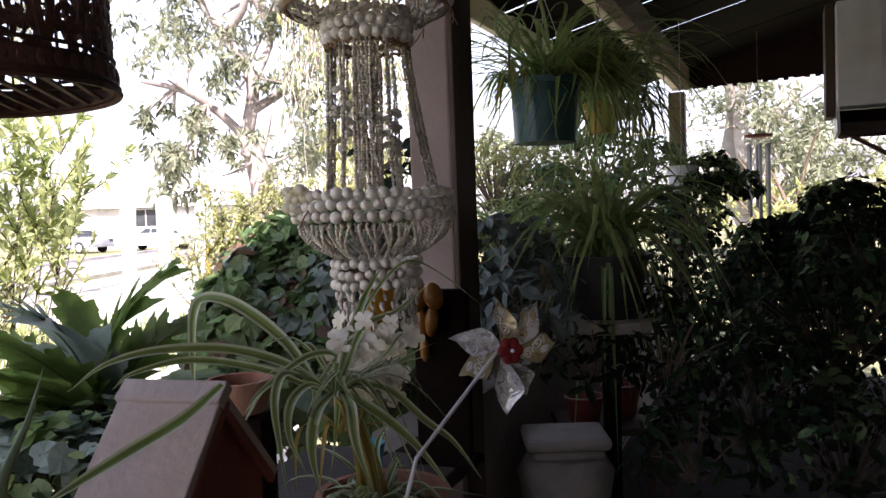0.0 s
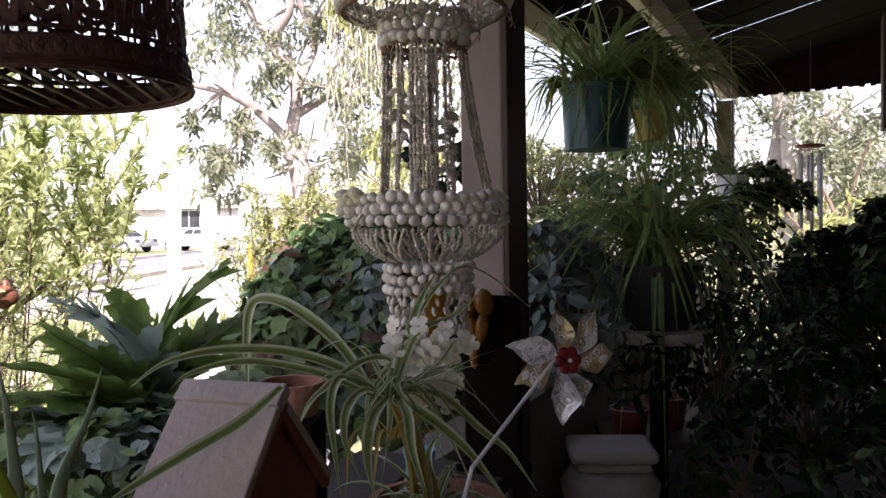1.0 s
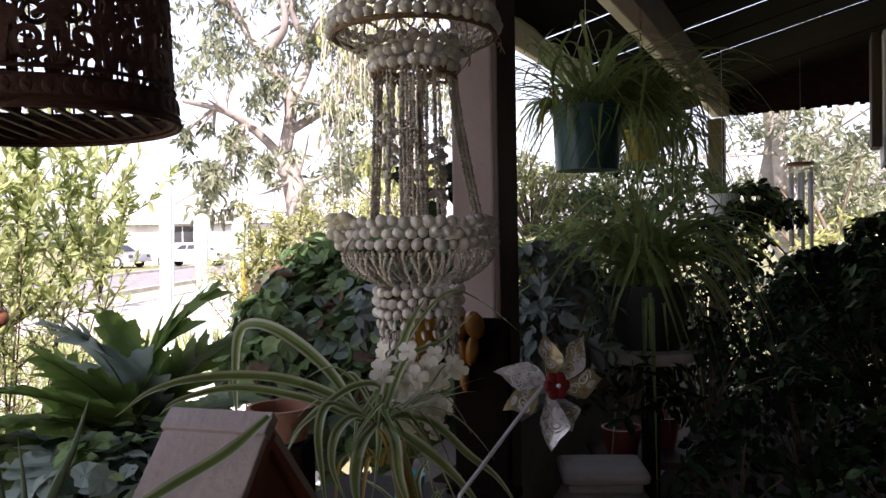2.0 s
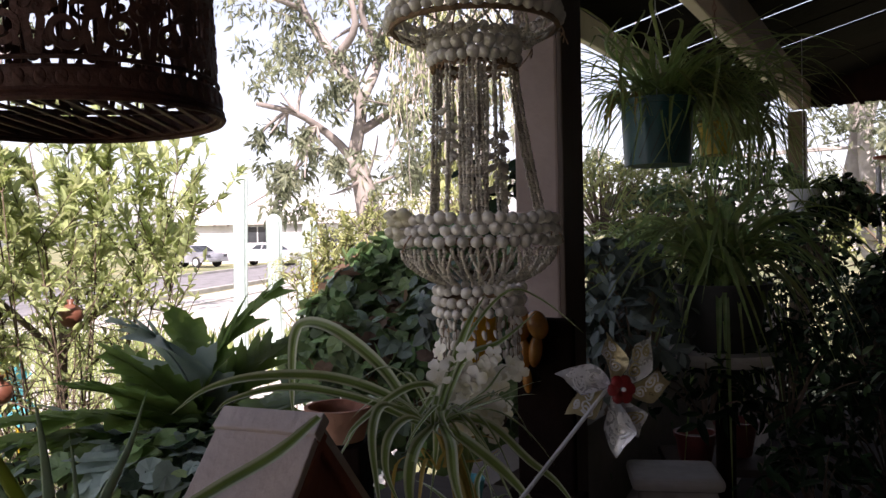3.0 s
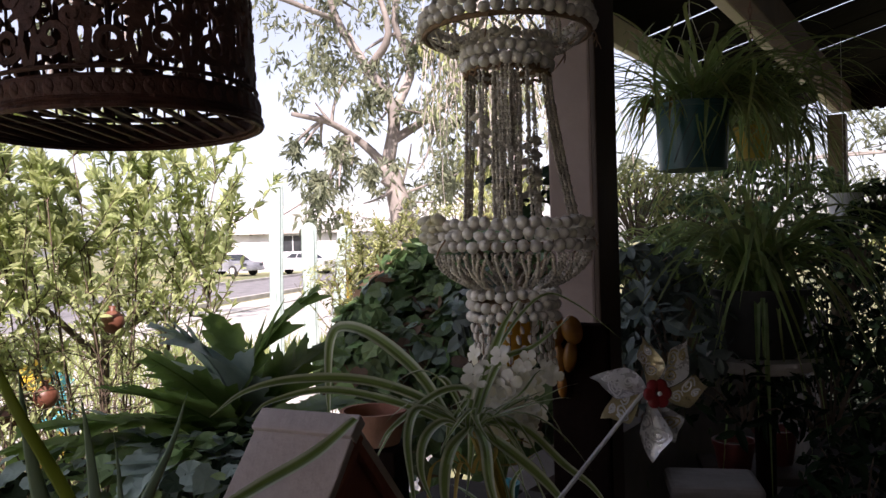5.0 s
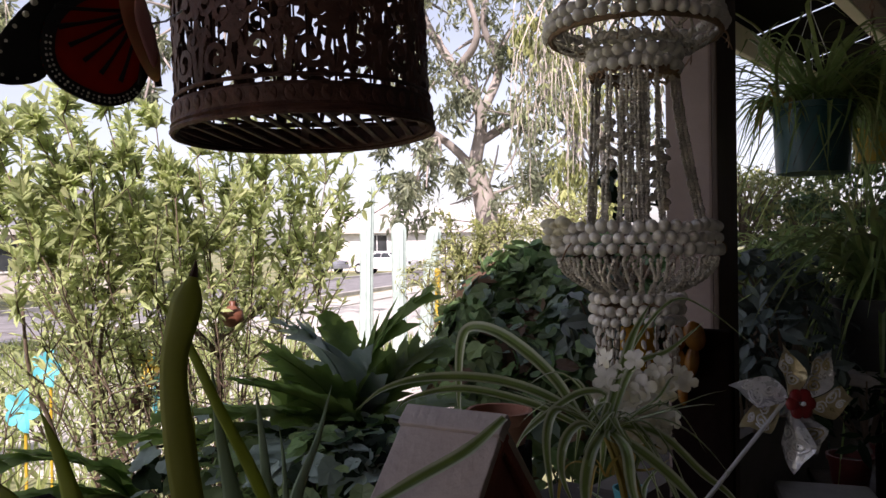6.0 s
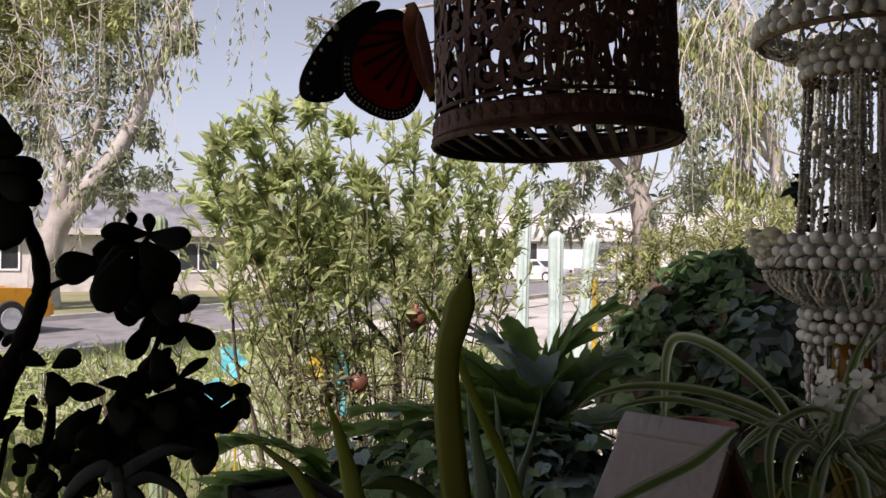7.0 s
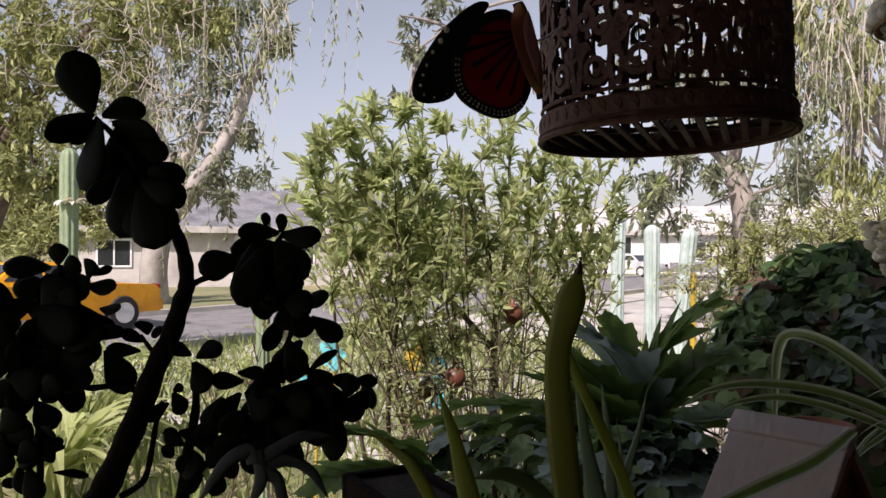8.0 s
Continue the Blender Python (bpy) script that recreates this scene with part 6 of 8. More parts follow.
b.add(vs, [(i, (i + 1) % n, 2 * n + (i + 1) % n, 2 * n + i) for i in range(n)] + [(n + i, 3 * n + i, 3 * n + (i + 1) % n, n + (i + 1) % n) for i in range(n)] + [(i, n + i, n + (i + 1) % n, (i + 1) % n) for i in range(n)])
part("wing_border", b, M["wing_black"], hind, "black wing border")
for k in range(8):
    a0 = 1.25 + 0.25 * k
    b = MB()
    b.tube([on_wing(r * math.cos(a0 + 0.0006 * r) * 0.92 - 8, r * math.sin(a0 + 0.0006 * r) - 10, 0.0062 + 0.0012 * math.sin(r / 40)) for r in (8, 35, 65, 95, 125)], [0.0022, 0.0019, 0.0016, 0.0016, 0.0024], 6)
    part("wing_vein", b, M["wing_black"], hind)
near = wing([(-25, -60), (-42, -30), (-38, 10), (-22, 60), (0, 105), (14, 108), (15, 70), (5, 20), (-8, -30)], M["wing_pale"], "near_wing", bf, "pale orange near wing", 0.014, 0.002)
wing([(-18, -40), (-25, 0), (-15, 45), (2, 90), (8, 60), (-2, 10)], M["pink"], "orange_cell", near, lift=0.0185)
b = MB()
b.tube([on_wing(-25, -60, 0.008), on_wing(2, 30, 0.010), on_wing(18, 118, 0.008)], [0.005, 0.006, 0.003], 7)
part("body", b, M["wing_black"], bf)
for i, p in enumerate(edge):
    if p.y < 35 or p.x > -5:
        continue
    for sc in (0.87, 0.94):
        q = cen + (p - cen) * sc
        b = MB()
        b.ball(on_wing(q.x, q.y, 0.0056), 0.0012 if i % 2 else 0.0009, 6, 4)
        part("wing_dot", b, M["petal"], hind)
for x, y, r in ((-188, 90, 1.4), (-182, 106, 1.3), (-165, 111, 1.2), (-145, -8, 3.0), (-155, 12, 2.6), (-168, 32, 1.8), (-178, 55, 1.4), (-184, 72, 1.4), (-144, 105, 1.2)):
    b = MB()
    b.ball(on_wing(x, y, 0.002), 0.001 * r, 6, 4)
    part("wing_dot", b, M["petal"], fore)
b = MB()
b.tube([on_wing(5, 10, 0.004), on_wing(35, 0, 0.002), Vector((CG.x - 0.06, CG.y - 0.10, CG.z + 0.10)) - BO], 0.0012, 4)
part("wire", b, M["metal"], bf)

# ---- birdhouse ----
RR, RL = V(-0.272, 1.142, 1.362), V(-0.412, 1.176, 1.362)
along = (RL - RR).normalized()
across = V(along.y, -along.x, 0)          # towards the far side
if across.y < 0:
    across = -across
bh_m = Matrix.Translation((RR + RL) / 2) @ Matrix(((along.x, across.x, 0, 0), (along.y, across.y, 0, 0), (0, 0, 1, 0), (0, 0, 0, 1)))
bh = thing("birdhouse", (0, 0, 0), "weathered wooden birdhouse with steep plank roof", "birdhouse")
base_z = SHELF_Z - bh_m.translation.z
bh.matrix_world = bh_m
hl = (RL - RR).length / 2
SL = 0.19
for sgn, nm in ((-1, "roof_board"), (1, "roof_board")):
    b = MB()
    m = pose(0, 0, 0, sgn * -47, 0, 0)
    lo, hi = (-hl, 0.0, -0.006), (hl, SL, 0.006)
    if sgn < 0:
        lo, hi = (-hl, -SL, -0.006), (hl, 0.0, 0.006)
    b.bevel_box(lo, hi, 0.002, m)
    part(nm, b, M["wood"], bh)
b = MB()
b.bevel_box((-hl - 0.002, -0.020, -0.012), (hl + 0.002, 0.012, 0.006), 0.002, pose(0, 0, 0.006, 40, 0, 0))
part("ridge_cap", b, M["wood"], bh)
w = 0.105
t = math.tan(radians(47))
b = MB()
xs = (-hl + 0.012, hl - 0.012)
prof = [(-w, base_z + 0.01), (w, base_z + 0.01), (w, -w * t - 0.012), (0, -0.014), (-w, -w * t - 0.012)]
n = len(prof)
b.add([(x, y, z) for x in xs for y, z in prof], [tuple(range(n)), tuple(range(2 * n - 1, n - 1, -1))] + [(i, n + i, n + (i + 1) % n, (i + 1) % n) for i in range(n)])
part("body", b, M["wood_dark"], bh, "dark red-brown gable wall")
b = MB()
for sgn in (-1, 1):
    b.bevel_box((-hl - 0.001, 0.0 if sgn > 0 else -SL, -0.018), (-hl + 0.010, SL if sgn > 0 else 0.0, -0.006), 0.002, pose(0, 0, 0, sgn * -47, 0, 0))
part("gable_trim", b, M["wood_dark"], bh)
# Black disc stands in for a shaded hole; nothing is cut.
b = MB()
b.lathe([(0.001, 0), (0.018, 0), (0.018, 0.004), (0.001, 0.004)], 20, pose(-hl + 0.0125, 0, -0.17, 0, -90, 0))
part("hole_disc", b, M["blackpot"], bh, "round black disc for the dark of an entrance hole")
b = MB()
b.bevel_box((-hl - 0.01, -0.13, base_z - 0.058), (hl + 0.01, 0.13, base_z + 0.01), 0.003)
part("base_board", b, M["wood_dark"], bh)

# ---- pots and plants ----
def pot(root, r_top, r_bot, h, mat, rim=0.02, name="pot", z=0.0, soil=True):
    b = MB()
    b.lathe([(r_bot, z), (r_top * 0.97, z + h - rim), (r_top * 1.04, z + h - rim), (r_top * 1.06, z + h), (r_top * 0.94, z + h), (r_top * 0.90, z + h - 0.03), (r_bot * 0.85, z + 0.02)], 80)
    p = part(name, b, mat, root, smooth=False)
    if soil:
        b = MB()
        b.lathe([(0.01, z + h - 0.034), (r_top * 0.90, z + h - 0.03), (r_top * 0.5, z + h - 0.02), (0.01, z + h - 0.018)], 24)
        part("soil", b, M["soil"], p)
    return p


def strap_leaves(root, mat, n, length, width, seed, centre=(0, 0, 0), spread=0.03, low=-0.6, bias=None, rise=0.6, name="leaf", joined=True, reach0=0.45, reach1=1.0, wild=0.0):
    """A fountain of arching strap leaves."""
    rng = random.Random(seed)
    b = MB()
    for k in range(n):
        a = 6.283 * k / n * 1.618 * 3 + rng.uniform(-0.4, 0.4)
        if bias and rng.random() < 0.4:
            a = bias + rng.uniform(-0.7, 0.7)
        ln = length * rng.uniform(0.55, 1.15)
        c, s = math.cos(a), math.sin(a)
        o = Vector(centre) + V(c, s, 0) * rng.uniform(0, spread)
        reach = ln * rng.uniform(reach0, reach1)
        up = ln * rise * rng.uniform(0.45, 1.1)
        end = V(c * reach, s * reach, ln * (low + (0.35 - low) * rng.random() ** 0.8))
        pts = bezier(o, o + V(c * reach * 0.45, s * reach * 0.45, up), o + end, 12)
        if wild:
            w1, w2, f1 = rng.uniform(-wild, wild), rng.uniform(-wild, wild), rng.uniform(2.5, 5.5)
            pts = [p + V(-s * w1, c * w1, w2 * 0.6) * math.sin(f1 * i / 11) * (i / 11) for i, p in enumerate(pts)]
        b.strap(pts, width * rng.uniform(0.7, 1.2), fold=0.35)
        if not joined:
            part(name, b, mat, root)
            b = MB()
    if joined:
        part(name, b, mat, root)


# variegated spider plant in a terracotta pot, beside the birdhouse
SP = V(-0.105, 1.385, 1.0)
sp = thing("spider_plant", SP, "variegated spider plant in a terracotta pot", "potted plant")
pot(sp, 0.100, 0.075, 0.148, M["terracotta"], 0.03)
strap_leaves(sp, M["spider"], 18, 0.28, 0.013, 101, (0, 0, 0.13), 0.04, low=-1.0, rise=0.4, joined=False, reach0=0.3, reach1=0.7, wild=0.05)
strap_leaves(sp, M["spider"], 30, 0.22, 0.010, 102, (-0.02, -0.02, 0.13), 0.05, low=-1.1, rise=0.4, joined=False, reach0=0.2, reach1=0.6, wild=0.05)

CROWN = V(-0.066, 0.008, 0.300)
b = MB()
for k in range(5):                          # old bare stems that lift the crown above the pot
    a = k * 1.2566
    foot = V(-0.015 + 0.022 * math.cos(a), 0.022 * math.sin(a), 0.125)
    b.tube(bezier(foot, foot * 0.5 + CROWN * 0.5 + V(0.02, 0, 0.01), CROWN + V(0.006 * math.cos(a), 0.006 * math.sin(a), 0.01), 8), [0.006 - 0.0003 * i for i in range(8)], 6)
part("stem", b, M["dry_leaf"], sp)
strap_leaves(sp, M["spider"], 16, 0.27, 0.012, 103, CROWN, 0.012, low=-1.0, rise=0.45, joined=False, reach0=0.25, reach1=0.7, wild=0.05)
strap_leaves(sp, M["spider"], 14, 0.33, 0.008, 104, CROWN, 0.012, low=-1.15, bias=-0.4, rise=0.38, joined=False, reach0=0.3, reach1=0.8, wild=0.07)
strap_leaves(sp, M["dry_leaf"], 7, 0.20, 0.010, 105, CROWN + V(0, 0, -0.06), 0.012, low=-1.0, rise=0.3, joined=False, reach0=0.2, reach1=0.6, wild=0.05)


def arching_leaf(width, *line):
    """A long leaf of the variegated spider plant along a line."""
    b = MB()
    b.strap(spline([Vector(p) - SP for p in line], 6), width * 0.82, fold=0.3, up=V(0.1, -0.8, 0.75))
    part("leaf", b, M["spider"], sp, "long arching leaf with pale margins")


arching_leaf(0.026, (-0.204, 1.391, 1.317), (-0.255, 1.411, 1.385), (-0.333, 1.438, 1.44), (-0.391, 1.455, 1.453), (-0.412, 1.453, 1.426), (-0.416, 1.45, 1.343), (-0.41, 1.438, 1.299))
arching_leaf(0.022, (-0.182, 1.392, 1.308), (-0.252, 1.39, 1.353), (-0.333, 1.366, 1.382), (-0.414, 1.301, 1.394), (-0.467, 1.248, 1.386), (-0.499, 1.205, 1.36))
arching_leaf(0.017, (-0.2, 1.391, 1.309), (-0.282, 1.368, 1.349), (-0.375, 1.333, 1.373), (-0.432, 1.259, 1.371), (-0.447, 1.218, 1.357))
arching_leaf(0.020, (-0.267, 1.119, 1.381), (-0.298, 1.066, 1.354), (-0.341, 1.023, 1.332), (-0.384, 0.979, 1.31), (-0.41, 0.937, 1.296))
arching_leaf(0.017, (-0.174, 1.393, 1.304), (-0.21, 1.352, 1.335), (-0.232, 1.291, 1.356), (-0.241, 1.269, 1.321), (-0.236, 1.267, 1.258), (-0.227, 1.265, 1.187))
arching_leaf(0.017, (-0.174, 1.393, 1.299), (-0.196, 1.312, 1.335), (-0.213, 1.251, 1.325), (-0.216, 1.239, 1.282), (-0.194, 1.238, 1.228))
arching_leaf(0.021, (-0.165, 1.393, 1.308), (-0.109, 1.346, 1.285), (-0.052, 1.347, 1.234), (0.006, 1.348, 1.158))
arching_leaf(0.016, (-0.165, 1.394, 1.317), (-0.095, 1.398, 1.307), (-0.035, 1.399, 1.253), (0.008, 1.4, 1.218), (0.051, 1.401, 1.156))
arching_leaf(0.018, (-0.174, 1.393, 1.308), (-0.152, 1.447, 1.387), (-0.133, 1.501, 1.445), (-0.108, 1.564, 1.49))
arching_leaf(0.014, (-0.165, 1.394, 1.317), (-0.133, 1.449, 1.396), (-0.081, 1.503, 1.416), (-0.024, 1.558, 1.458))
arching_leaf(0.008, (-0.165, 1.394, 1.317), (-0.138, 1.499, 1.417), (-0.074, 1.586, 1.491), (-0.014, 1.629, 1.472), (0.068, 1.632, 1.404))
arching_leaf(0.019, (-0.165, 1.393, 1.308), (-0.135, 1.275, 1.311), (-0.125, 1.244, 1.265), (-0.103, 1.243, 1.196))
arching_leaf(0.02, (-0.174, 1.393, 1.308), (-0.179, 1.252, 1.309), (-0.186, 1.24, 1.258), (-0.175, 1.238, 1.197))
arching_leaf(0.016, (-0.2, 1.392, 1.317), (-0.173, 1.395, 1.361), (-0.208, 1.343, 1.37), (-0.265, 1.288, 1.332), (-0.289, 1.285, 1.301))
# second terracotta pot behind the birdhouse
RZ = 1.296
# Added block; its near-black colour stands in for the gable's shadow.
rs = thing("plant_riser", (-0.372, 1.561, SHELF_Z), "near-black block added for the shadow under a terracotta bowl", "plant riser")
b = MB()
b.bevel_box((-0.05, -0.05, 0), (0.05, 0.05, RZ - 0.062 - SHELF_Z), 0.004)
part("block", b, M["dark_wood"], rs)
tp = thing("terracotta_pot", (rs.location.x, rs.location.y, RZ - 0.058), "round terracotta bowl behind the birdhouse", "pot")
pot(tp, 0.056, 0.045, 0.058, M["terracotta"], 0.02)

# white blossom cluster
fl = thing("white_flowers", (-0.147, 1.573, 1.267), "cluster of white artificial hydrangea blossoms in a slim vase", "flowers")
rr = random.Random(12)
pet = MB()
for k in range(4):
    a = k * math.pi / 2 + 0.3
    c, s = math.cos(a), math.sin(a)
    x, y = V(c, s, 0), V(-s, c, 0)
    prof = [(0.001, 0.001, 0.0), (0.007, 0.008, 0.002), (0.015, 0.010, 0.004), (0.021, 0.006, 0.002)]
    vs = []
    for d_, w_, z_ in prof:
        vs += [x * d_ - y * w_ + V(0, 0, z_ + 0.002), x * d_ + V(0, 0, z_), x * d_ + y * w_ + V(0, 0, z_ + 0.002)]
    pet.add(vs, [(3 * i + j, 3 * i + j + 1, 3 * i + j + 4, 3 * i + j + 3) for i in range(3) for j in range(2)])
pet_me = pet.mesh("blossom", M["petal"])
fo = fl.location
FL_SPOTS = [(-0.159, 1.467, 1.384), (-0.13, 1.459, 1.395), (-0.109, 1.48, 1.382), (-0.172, 1.455, 1.349), (-0.138, 1.437, 1.362), (-0.111, 1.448, 1.35), (-0.152, 1.435, 1.321), (-0.125, 1.436, 1.307), (-0.1, 1.467, 1.305), (-0.14, 1.444, 1.292), (-0.082, 1.488, 1.296), (-0.086, 1.49, 1.357), (-0.063, 1.512, 1.367)]
for c in FL_SPOTS:
    for _ in range(4):
        ob = new("blossom", pet_me)
        ob.parent = fl
        d = V(rr.uniform(-0.8, 0.6), -1.0 + rr.uniform(-0.3, 0.3), rr.uniform(-0.4, 0.7))
        ob.matrix_basis = Matrix.Translation(Vector(c) - fo + V(rr.uniform(-1, 1), rr.uniform(-1, 1), rr.uniform(-1, 1)) * 0.022) @ d.to_track_quat("Z", "Y").to_matrix().to_4x4() @ pose(0, 0, 0, 0, 0, rr.uniform(0, 90)) @ Matrix.Scale(rr.uniform(0.65, 1.0), 4)
b = MB()
for c in FL_SPOTS:
    b.tube(bezier(V(0, 0, SHELF_Z + 0.16 - fo.z), (Vector(c) - fo) * 0.4 + V(0, 0.02, 0), Vector(c) - fo + V(0, 0.01, 0), 6), 0.0016, 4)
part("stem", b, M["spider_g"], fl)
b = MB()
b.lathe([(0.03, SHELF_Z - fo.z), (0.038, SHELF_Z + 0.05 - fo.z), (0.024, SHELF_Z + 0.14 - fo.z), (0.03, SHELF_Z + 0.17 - fo.z), (0.026, SHELF_Z + 0.17 - fo.z), (0.02, SHELF_Z + 0.14 - fo.z)], 20)
part("vase", b, M["turquoise"], fl, "small turquoise vase")

# foil pinwheel
PW = V(0.093, 1.461, 1.349)
pwl = thing("pinwheel", PW, "silver and gold foil pinwheel with red flower hub", "pinwheel")
pwm = (V(0.42, -1, 0.16)).to_track_quat("Z", "Y").to_matrix().to_4x4()
def vane_at(a, s, j, dip, ln=1.0):
    """Point on a vane: narrow at the hub, widest past its middle, drawn out to a sharp tip and cupped."""
    r = 0.012 + 0.084 * ln * s
    w_ = 0.049 * (min(1.0, s / 0.55) ** 0.8 if s < 0.55 else max(0.0, 1 - ((s - 0.55) / 0.45) ** 1.3)) + 0.004 * (1 - s)
    y = (j - 0.38) * w_ + 0.030 * s * s
    cup = 0.020 * (2 * j - 1) ** 2 * math.sin(math.pi * min(1, s + 0.1)) + 0.022 * j * s * (1 - 0.5 * s)
    return pwm @ (Matrix.Rotation(a, 4, "Z") @ V(r - 0.012 * j * s, y, cup + dip))


for k in range(7):
    a, dip = k * 2 * math.pi / 7 + (0.55, 0.30, 0.75, 0.50, 0.80, 0.36, 0.62)[k], (0.004, -0.010, 0.006, -0.014, 0.0, -0.008, 0.008)[k]
    ln = (1.08, 0.84, 1.0, 0.78, 1.05, 0.86, 0.95)[k]
    b = MB()
    b.add([vane_at(a, i / 14, j / 6, dip, ln) for i in range(15) for j in range(7)], [(7 * i + j, 7 * i + j + 1, 7 * i + j + 8, 7 * i + j + 7) for i in range(14) for j in range(6)])
    gold = k in (1, 3, 6)
    vane = part("vane", b, M["foil_gold"] if gold else M["foil"], pwl, "cupped gold foil vane with scroll print" if gold else "cupped silver foil vane with scroll print", smooth=True)
    b = MB()
    for cs, cj, cr_ in ((0.36, 0.36, 0.14), (0.58, 0.66, 0.15), (0.76, 0.34, 0.10)):
        line = []
        for i in range(20):
            g_ = 1 - i / 22
            line.append(vane_at(a, min(0.96, max(0.05, cs + cr_ * g_ * math.cos(i * 0.62))), max(0.05, min(0.95, cj + 1.9 * cr_ * g_ * math.sin(i * 0.62))), dip + 0.0006, ln))
        b.tube(line, 0.0017, 4)
    part("scroll_print", b, M["foil_gold"] if k in (0, 5) else M["foil_mark"], vane)
b = MB()
for k in range(6):
    a = k * math.pi / 3
    b.ball(pwm @ V(0.013 * math.cos(a), 0.013 * math.sin(a), 0.030), 0.0105, 10, 7, (1, 1, 0.45), pwm)
part("hub_flower", b, M["red"], pwl, "red flower hub", smooth=True)
b = MB()
b.ball(pwm @ V(0, 0, 0.037), 0.0035, 8, 6)
part("pin", b, M["white"], pwl)
b = MB()
b.tube([pwm @ V(0, 0, 0), pwm @ V(-0.004, 0, -0.01), Vector((-0.046, 1.297, 1.226)) - PW, Vector((-0.074, 1.274, 1.191)) - PW + V(0, 0, -0.06)], 0.0032, 7)
part("stick", b, M["white"], pwl, "white plastic stick")

# agave and aloe blades in a trough
AL = V(-0.52, 0.86, 1.0)
al = thing("aloe_plant", AL, "aloe with thick upright blades in a dark trough", "potted plant")
b = MB()
b.bevel_box((-0.16, -0.07, 0), (0.30, 0.07, 0.16), 0.012, pose(0, 0, 0, 0, 0, 97))
tr_ = part("trough", b, M["blackpot"], al, "dark plastic trough")
b = MB()
b.bevel_box((-0.15, -0.063, 0.13), (0.29, 0.063, 0.168), 0.006, pose(0, 0, 0, 0, 0, 97))
part("soil", b, M["soil"], tr_)


def fleshy_blade(root, pts, width, mat, o, label="", taper=0.7, power=1.6, end=0.03):
    """A thick blade: flat face in front, round back, pointed tip."""
    q = spline([Vector(p) - o for p in pts], 6)
    n = len(q)
    verts, faces = [], []
    for i, p in enumerate(q):
        s = i / (n - 1)
        t = (q[min(i + 1, n - 1)] - q[max(0, i - 1)]).normalized()
        x = t.cross(V(-0.35, 0.94, 0)).normalized()
        nr = x.cross(t)
        w = width / 2 * (0.92 + 0.08 * math.sin(9 * s)) * (1 if s < taper else max(end, 1 - ((s - taper) / (1 - taper)) ** power))
        for a in (-1, -0.5, 0, 0.5, 1):
            verts.append(p + x * a * w + nr * (0.12 * w * a * a))
        for a in (0.6, 0, -0.6):
            verts.append(p + x * a * w - nr * w * 0.16 * (1 - 0.6 * a * a))
    for i in range(n - 1):
        for k in range(8):
            faces.append((i * 8 + k, i * 8 + (k + 1) % 8, (i + 1) * 8 + (k + 1) % 8, (i + 1) * 8 + k))
    faces += [tuple(range(8)), tuple((n - 1) * 8 + k for k in range(8))]
    b = MB()
    b.add(verts, faces)
    return part("blade", b, mat, root, label, smooth=True)


def aloe_blade(width, mat, taper, power, end, *pts):
    fleshy_blade(al, pts, width, mat, AL, "", taper, power, end)


aloe_blade(0.026, M["aloe"], 0.84, 1.5, 0.26, (-0.447, 0.756, 1.336), (-0.453, 0.743, 1.425), (-0.454, 0.737, 1.492), (-0.445, 0.736, 1.53), (-0.435, 0.74, 1.57))
aloe_blade(0.012, M["aloe"], 0.5, 1.3, 0.03, (-0.423, 0.838, 1.341), (-0.435, 0.818, 1.394), (-0.457, 0.803, 1.45), (-0.484, 0.797, 1.507), (-0.524, 0.794, 1.559))
aloe_blade(0.026, M["aloe_grey"], 0.15, 1.0, 0.03, (-0.461, 0.849, 1.297), (-0.462, 0.835, 1.356), (-0.472, 0.829, 1.422), (-0.483, 0.833, 1.49))
aloe_blade(0.022, M["aloe_grey"], 0.2, 1.0, 0.03, (-0.548, 1.116, 1.195), (-0.54, 1.109, 1.267), (-0.547, 1.189, 1.325), (-0.552, 1.246, 1.387))
aloe_blade(0.016, M["aloe_grey"], 0.3, 1.2, 0.03, (-0.488, 0.939, 1.263), (-0.487, 0.94, 1.326), (-0.49, 0.937, 1.388), (-0.496, 0.934, 1.446))
aloe_blade(0.021, M["aloe"], 0.35, 1.2, 0.03, (-0.533, 0.739, 1.315), (-0.545, 0.731, 1.372), (-0.555, 0.724, 1.42), (-0.567, 0.716, 1.461))
aloe_blade(0.013, M["aloe"], 0.4, 1.2, 0.03, (-0.566, 0.741, 1.308), (-0.595, 0.721, 1.375), (-0.621, 0.715, 1.396), (-0.651, 0.707, 1.416))
aloe_blade(0.018, M["aloe_grey"], 0.5, 1.5, 0.03, (-0.451, 0.747, 1.331), (-0.458, 0.717, 1.376), (-0.472, 0.684, 1.401), (-0.491, 0.658, 1.401))
aloe_blade(0.011, M["aloe_grey"], 0.2, 1.0, 0.03, (-0.486, 0.989, 1.248), (-0.489, 0.987, 1.3), (-0.496, 0.994, 1.35), (-0.505, 1, 1.391))
aloe_blade(0.020, M["aloe"], 0.3, 1.1, 0.03, (-0.447, 0.774, 1.323), (-0.454, 0.768, 1.364), (-0.463, 0.775, 1.407), (-0.468, 0.783, 1.452))
b = MB()
b.tube([Vector((-0.435, 0.738, 1.566)) - AL, Vector((-0.434, 0.739, 1.572)) - AL, Vector((-0.433, 0.739, 1.58)) - AL], [0.0034, 0.0024, 0.0005], 6)
part("dry_tip", b, M["aloe_tip"], al, "dried dark blade tip")

